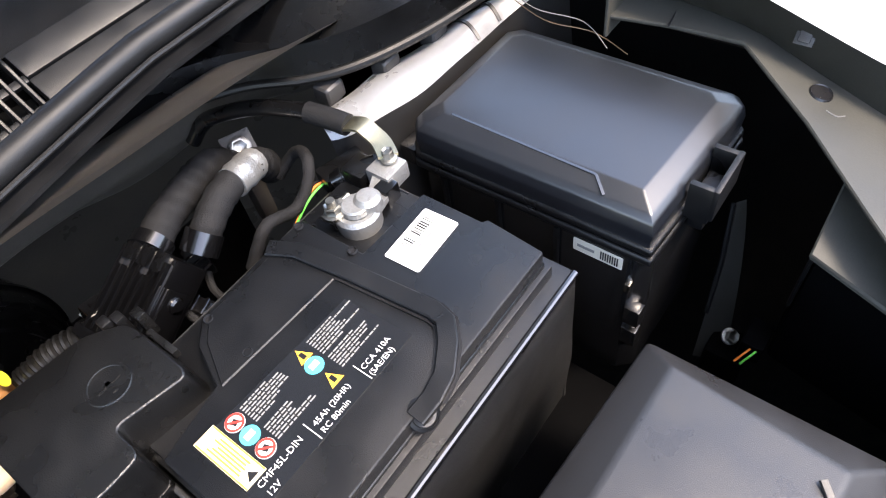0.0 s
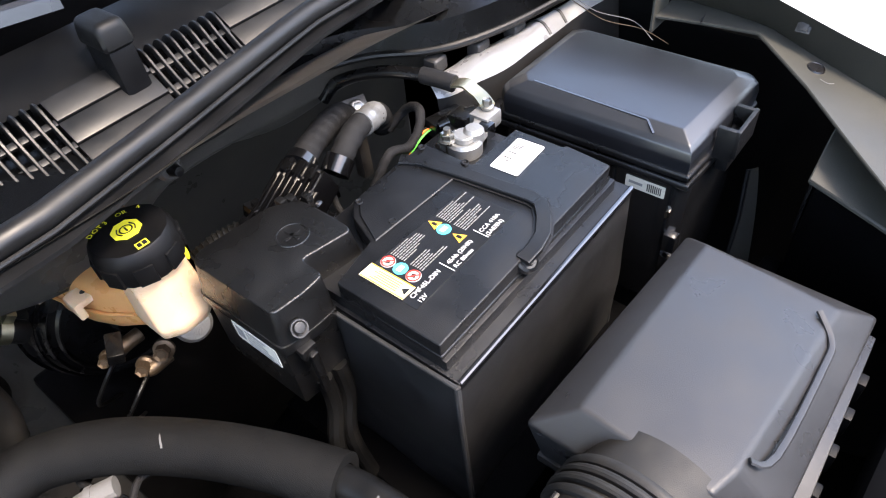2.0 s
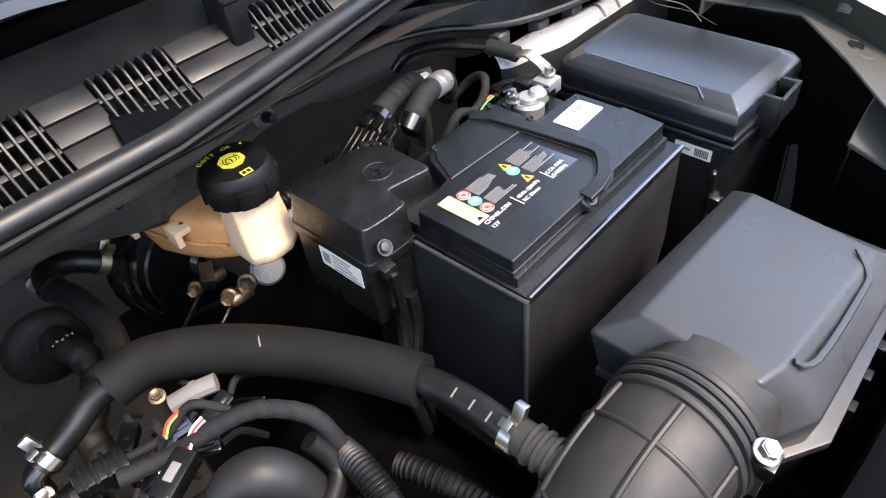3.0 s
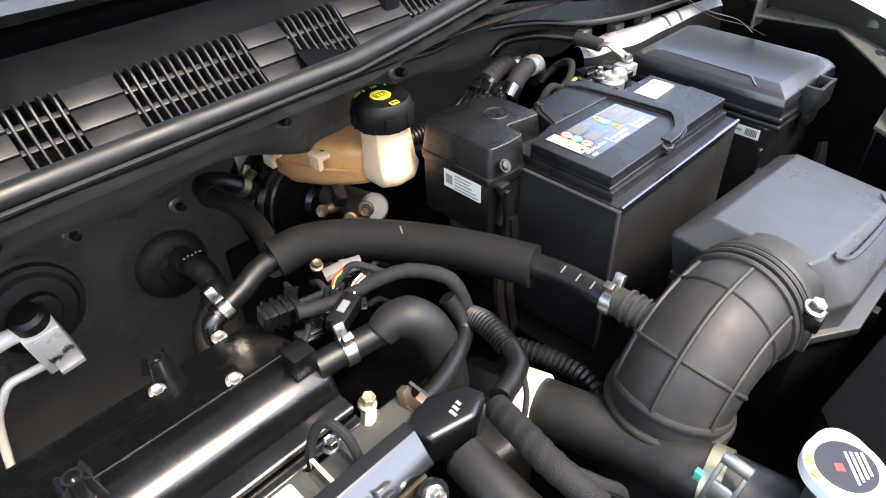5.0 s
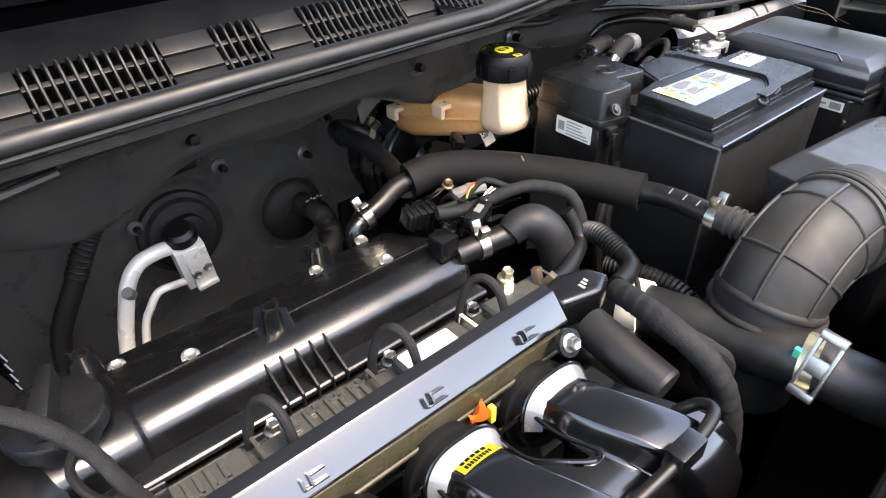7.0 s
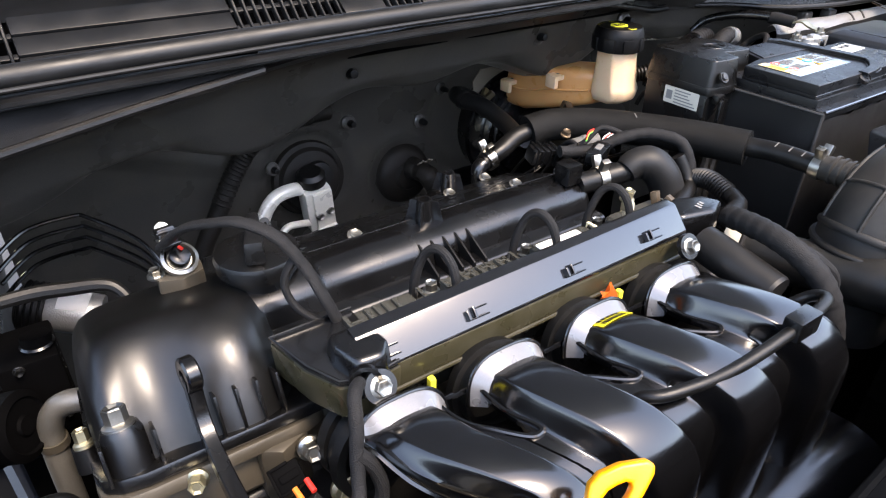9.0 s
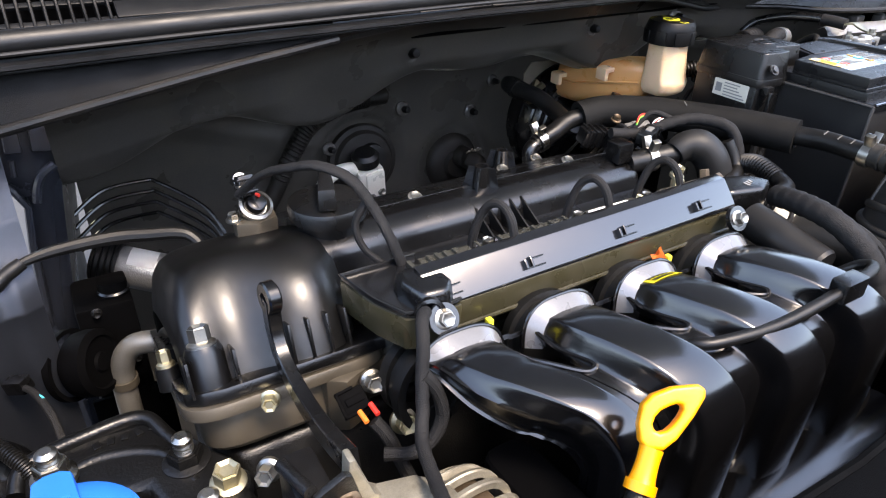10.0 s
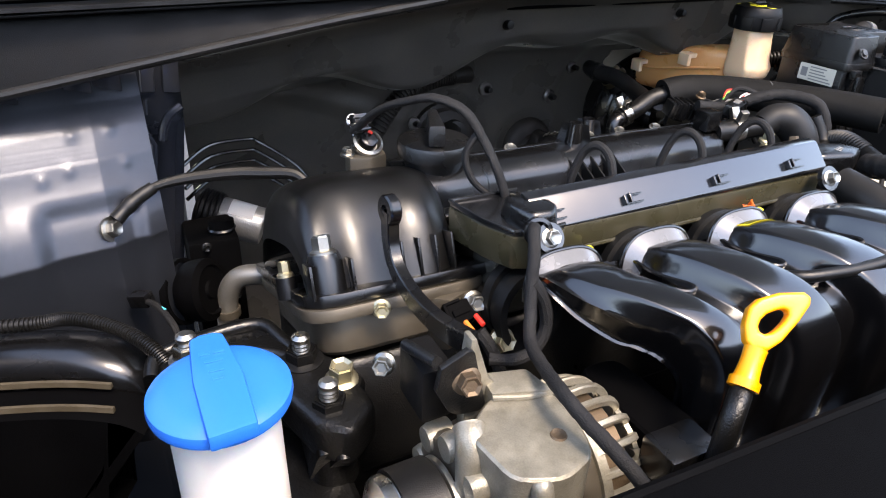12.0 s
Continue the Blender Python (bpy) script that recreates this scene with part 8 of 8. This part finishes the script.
plug3 = thing("wiring_plug", (-0.24, 0.1, -0.05), "ribbed black wiring plug at the engine end", "connector", group="wiring plugs")
pm = axis((-0.25, 0.138, -0.036), (0.1, -0.2, 1), -35)
part("shell", box(-0.016, 0.016, -0.008, 0.008, -0.008, 0.008, 0.002, m=pm), M_COVER, plug3)
for k in range(4):
    part("rib", box(-0.012 + 0.007 * k, -0.009 + 0.007 * k, -0.0095, 0.0095, -0.0095, 0.0095, 0.001, m=pm), M_COVER, plug3)
plug4 = thing("wiring_plug", (-0.225, 0.085, -0.02), "black injector plug with white and red wires", "connector", group="wiring plugs")
part("shell", box(-0.016, 0.016, -0.0075, 0.0075, -0.007, 0.007, 0.002, m=axis((-0.222, 0.092, -0.026), (0, -0.1, 1), 25)), M_COVER, plug4)
part("clip", box(-0.006, 0.006, -0.003, 0.003, 0.007, 0.0085, 0.0006, m=axis((-0.222, 0.092, -0.026), (0, -0.1, 1), 25)), M_GREY, plug4)
for k, mt in enumerate((M_LABEL, M_WIRE_R, M_LABEL)):
    part("wire", tube([(-0.207, 0.099 + 0.002 * k, -0.024), (-0.199, 0.103 + 0.002 * k, -0.019), (-0.19, 0.104 + 0.002 * k, -0.017)], 0.0009, 6), mt, plug4)
rnd = random.Random(31)
for i in range(8):
    p = Vector((-0.245 + 0.075 * rnd.random(), 0.1 + 0.08 * rnd.random(), -0.055 + 0.022 * rnd.random()))
    q = axis(p, (rnd.uniform(-0.4, 0.4), rnd.uniform(-0.5, 0.2), 1), rnd.uniform(-40, 40))
    pk = thing("wiring_plug", p, "small glossy black wiring plug between engine and battery", "connector", group="wiring plugs")
    part("shell", box(-0.012, 0.012, -0.006, 0.006, -0.005, 0.005, 0.0014, m=q), M_GLOSS, pk)
    part("tab", box(-0.002, 0.009, -0.002, 0.002, 0.005, 0.0068, 0.0006, m=q), M_GLOSS, pk)
    part("tail", tube([q @ Vector((0.012, 0, 0)), q @ Vector((0.024, 0.006, -0.003)), q @ Vector((0.038, 0.004, -0.02))], 0.0026, 8, wob=0.1), M_TAPE, pk)
thin = thing("thin_wire", (-0.15, 0.14, -0.08), "pair of thin loose wires under the foam hose", "wire")
for k in range(2):
    part("strand", tube([(-0.215, 0.15, -0.05), (-0.185, 0.15, -0.062 - 0.004 * k), (-0.16, 0.135, -0.06 - 0.004 * k), (-0.15, 0.11, -0.045)], 0.0011, 6), M_COVER, thin)
ribh = harness("ribbed black hose low beside the gearbox", [(-0.11, 0.03, -0.1), (-0.1, -0.01, -0.095), (-0.095, -0.05, -0.1), (-0.1, -0.09, -0.13)], 0.008, mat=M_RUBBER, group="engine bay harness")
for k in range(24):
    p = spline([(-0.11, 0.03, -0.1), (-0.1, -0.01, -0.095), (-0.095, -0.05, -0.1), (-0.1, -0.09, -0.13)], 9)
    part("ring", lathe([(0.008, -0.0012), (0.0094, 0), (0.008, 0.0012)], 14, axis(p[k], p[k + 1] - p[k])), M_RUBBER, ribh)
therm = thing("thermostat_housing", (-0.18, -0.01, -0.12), "cast black thermostat housing below the hoses", "housing")
part("body", prism([(-0.23, 0.05), (-0.15, 0.06), (-0.13, 0.0), (-0.16, -0.05), (-0.22, -0.04)], -0.22, -0.1, 0.012, 3), M_DARKMETAL, therm)
gearbox = thing("gearbox", (-0.05, 0.02, -0.4), "cast gearbox housing under the battery tray, blackened for shade", "gearbox")
# housing coloured near black in place of the shade low in the bay
part("housing", prism([(-0.22, -0.1), (0.1, -0.12), (0.14, 0.1), (0.0, 0.24), (-0.2, 0.2)], -0.5, -0.23, 0.03, 4), M_SHADEBLACK, gearbox)
part("cover_plate", prism([(-0.16, -0.02), (-0.02, -0.03), (0.0, 0.1), (-0.14, 0.12)], -0.235, -0.222, 0.005, 2), M_SHADEBLACK, gearbox)

# ---- right corner: wing bracket, apron, wing edge ----
wing = thing("headlamp_bracket", (0.38, -0.05, 0.0), "dark grey stamped wing support bracket", "bracket")
def wing_z(y):
    return 0.0505 + 0.235 * (y + 0.021) if y < -0.021 else 0.0505 - 0.09 * min(y + 0.021, 0.06)
bm = prism([(0.3735, 0.067), (0.379, 0.027), (0.375, -0.021), (0.3385, -0.0735), (0.3, -0.1185), (0.262, -0.165), (0.235, -0.2), (0.375, -0.2), (0.381, -0.1075), (0.389, -0.064), (0.396, -0.031), (0.412, 0.01), (0.427, 0.067)], -0.003, 0.0)
for v in bm.verts:
    v.co.z += wing_z(v.co.y)
part("plate", bevel(bm, 0.0008, 1), M_OLIVE, wing)
part("hole", lathe([(0, 0.0006), (0.0058, 0.0006), (0.0064, 0.0012), (0.0072, 0.0)], 20, Matrix.Translation((0.3655, -0.0722, wing_z(-0.0722))) @ Matrix.Rotation(radians(13), 4, "X")), M_KPRINT, wing)
part("scratch", tube([(0.354, -0.079, wing_z(-0.079) + 0.0003), (0.3535, -0.085, wing_z(-0.085) + 0.0003), (0.357, -0.089, wing_z(-0.089) + 0.0003)], 0.0004, 6), M_GREY, wing, "pale curved scratch")
part("seam", tube([(0.3765, 0.027, wing_z(0.027) + 0.0002), (0.41, 0.032, wing_z(0.032) + 0.0002)], 0.0007, 6, 1), M_KPRINT, wing)
part("end_flange", prism([(0.37, 0.066), (0.4, 0.066), (0.4, 0.0685), (0.37, 0.0685)], 0.03, 0.062, 0.0006, 1), M_OLIVE, wing)
lip = thing("wing_edge", (0.42, -0.05, 0.05), "pale painted front wing edge", "wing")
def gutter(u, v):
    y = 0.22 - 0.62 * u
    x0 = lerp_table([(-0.4, 0.33), (-0.1075, 0.373), (-0.064, 0.382), (-0.031, 0.39), (0.01, 0.404), (0.07, 0.42), (0.22, 0.44)], y)[0]
    x1, z1 = lerp_table([(-0.4, 0.352, -0.005), (-0.096, 0.373, 0.061), (-0.0735, 0.375, 0.0665), (-0.0275, 0.3775, 0.0795), (0.05, 0.385, 0.09), (0.22, 0.41, 0.1)], y)
    k = v ** 1.4
    return Vector((x0 + (x1 - x0) * v, y, wing_z(max(y, -0.25)) - 0.002 + (z1 - wing_z(max(y, -0.25)) + 0.002) * k))
part("gutter", grid(gutter, 40, 8, 0.002), M_OLIVE, lip)
part("flange", grid(lambda u, v: gutter(u, 1.0) + Vector((0.11 * v, 0, 0.02 * math.sin(1.4 * v))), 40, 8, 0.003), M_WHITE, lip)
NM = Matrix.Translation((0.379, -0.0525, 0.0618)) @ Matrix.Rotation(radians(-55), 4, "Y")
part("square_nut", join(box(-0.0052, 0.0052, -0.0055, 0.0055, 0, 0.0022, 0.0008, m=NM), box(-0.0034, 0.0034, -0.0034, 0.0034, 0.0018, 0.0032, 0.0006, m=NM)), M_PLATE, lip)
apr = thing("apron_rail", (0.28, 0.17, 0.02), "inner wing ledge with sunlight put into its pale paint", "body rail")
def ledge(u, v):
    a = spline([(0.215, 0.205, 0.016), (0.248, 0.2, 0.02), (0.291, 0.193, 0.02), (0.344, 0.18, 0.022), (0.385, 0.17, 0.025), (0.43, 0.15, 0.03)], 6)
    b = spline([(0.21, 0.185, 0.012), (0.231, 0.168, 0.016), (0.27, 0.157, 0.018), (0.32, 0.15, 0.02), (0.373, 0.148, 0.022), (0.43, 0.13, 0.028)], 6)
    k = u * 30
    i = min(29, int(k))
    p, q = a[i].lerp(a[i + 1], k - i), b[i].lerp(b[i + 1], k - i)
    r = p.lerp(q, v)
    r.z += 0.007 * math.sin(math.pi * v) + 0.0012 * math.sin(19 * u + 3 * v) * v
    r.y += 0.0015 * math.sin(23 * u) * (1 - v)
    return r
part("ledge", grid(ledge, 60, 10, 0.003), M_LITLEDGE, apr)
for u0, s in ((0.62, 0.05), (0.74, 0.03)):
    part("seam", sweep([ledge(u0 + s * q / 6, 0.03 + 0.94 * q / 6) + Vector((0, 0, 0.0006)) for q in range(7)], [(-0.0013, -0.0006), (0.0013, -0.0006), (0.0013, 0.0006), (-0.0013, 0.0006)]), M_PLATE, apr, "grey sealed seam")
# same painted metal as the ledge; its shade is put into the darker grey
part("drop_wall", grid(lambda u, v: ledge(u, 1) + Vector((-0.004 * v, -0.012 * v, -0.09 * v)), 20, 6, 0.003), M_PLATE, apr, "ledge side coloured darker grey as shade")
for x, y in ((0.281, 0.19), (0.239, 0.207), (0.325, 0.18)):
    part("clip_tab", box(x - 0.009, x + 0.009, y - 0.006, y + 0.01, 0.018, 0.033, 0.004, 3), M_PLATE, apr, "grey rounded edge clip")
stay = thing("fuse_box_stay", (0.33, -0.06, -0.06), "grey pressed steel stay beside the fuse box", "stay")
part("blade", grid(lambda u, v: Vector((0.3745 - 0.045 * u - 0.022 * u * u + 0.008 * (v - 0.5), -0.049 - 0.026 * u - 0.016 * (v - 0.5) * (0.4 + u), -0.077 - 0.06 * u - 0.05 * u * u)), 10, 4, 0.002), M_OLIVE, stay)
part("blade_edge", sweep([(0.3705, -0.046, -0.077), (0.346, -0.055, -0.115), (0.322, -0.06, -0.15)], circle(0.0022, 8)), M_PLASTIC, stay)
bolt("fastener", (0.318, -0.083, -0.16), (-0.3, -0.4, 0.8), 0.005, 0.006, M_STEEL, stay)
part("foot", box(0.3, 0.33, -0.1, -0.07, -0.2, -0.165, 0.004), M_SHADEBLACK, stay)
lamp = thing("headlamp_housing", (0.34, -0.13, -0.1), "pale grey plastic headlamp housing back", "headlamp")
bm = prism([(0.322, -0.104), (0.283, -0.105), (0.272, -0.157), (0.262, -0.2), (0.4, -0.2), (0.4, -0.104)], -0.004, 0.0, 0.001, 1)
for v in bm.verts:
    v.co.z += min(0.018, 0.0155 + 0.4 * (v.co.x - 0.322)) + 0.1 * (v.co.y + 0.105)
part("shell", bm, M_OLIVE, lamp)
part("back", prism([(0.326, -0.108), (0.29, -0.109), (0.28, -0.157), (0.272, -0.2), (0.4, -0.2), (0.4, -0.108)], -0.12, -0.012, 0.004, 2), M_SHADEBLACK, lamp)
part("rib", box(0.29, 0.31, -0.1085, -0.106, -0.06, -0.01, 0.001), M_PLASTIC, lamp)
part("plug", box(0.285, 0.31, -0.108, -0.092, -0.13, -0.11, 0.003), M_SHADEBLACK, lamp)
for k, mt in enumerate((M_WIRE_O, M_WIRE_G)):
    part("wire", tube([(0.287, -0.1 - 0.004 * k, -0.115), (0.28, -0.098 - 0.004 * k, -0.112), (0.274, -0.094 - 0.004 * k, -0.119)], 0.0008, 8), mt, lamp)
twine = thing("thin_wire", (0.36, 0.06, 0.03), "thin loose wire lying along the fuse box", "wire")
part("strand", tube([(0.36, 0.045, 0.03), (0.368, 0.075, 0.033), (0.362, 0.11, 0.036), (0.372, 0.15, 0.042)], 0.0004, 6), M_RUST, twine)
part("strand", tube([(0.36, 0.06, 0.03), (0.372, 0.085, 0.036), (0.366, 0.12, 0.04), (0.378, 0.155, 0.044)], 0.0004, 6), M_GREY, twine)
# curved side cover of the cowl
cside = thing("cowl_side_cover", (0.2, 0.27, 0.05), "black plastic curved cowl end cover by the battery", "cowl cover", group="cowl end covers")
RIM = spline([(-0.12, 0.232, 0.076), (-0.06, 0.246, 0.068), (0.0, 0.26, 0.056), (0.05, 0.27, 0.046), (0.12, 0.285, 0.041), (0.165, 0.272, 0.04), (0.2, 0.25, 0.04), (0.23, 0.213, 0.04), (0.26, 0.19, 0.041), (0.305, 0.172, 0.042), (0.36, 0.158, 0.044), (0.42, 0.14, 0.05)], 6)
def cover_shell(u, v):
    k = u * (len(RIM) - 1)
    i = min(len(RIM) - 2, int(k))
    p = RIM[i].lerp(RIM[i + 1], k - i)
    back = Vector((0.35, 0.94, 0)) if u > 0.5 else Vector((0.2, 0.98, 0))
    k = min(1.0, u * 2.6)
    k = k * k * (3 - 2 * k)
    up = (min(1, v * 4) * 0.55 + 0.45 * max(0, min(1, (v - 0.3) * 3))) * (0.35 + 0.65 * k)
    return p + back * (0.012 * up + 0.12 * max(0, v - 0.3)) + Vector((0, 0, 0.042 * up + 0.012 * max(0, v - 0.4)))
part("shell", grid(cover_shell, 60, 24, 0.003), M_COVER, cside)
part("rim", sweep(RIM, circle(0.0035, 10)), M_RUBBER, cside)
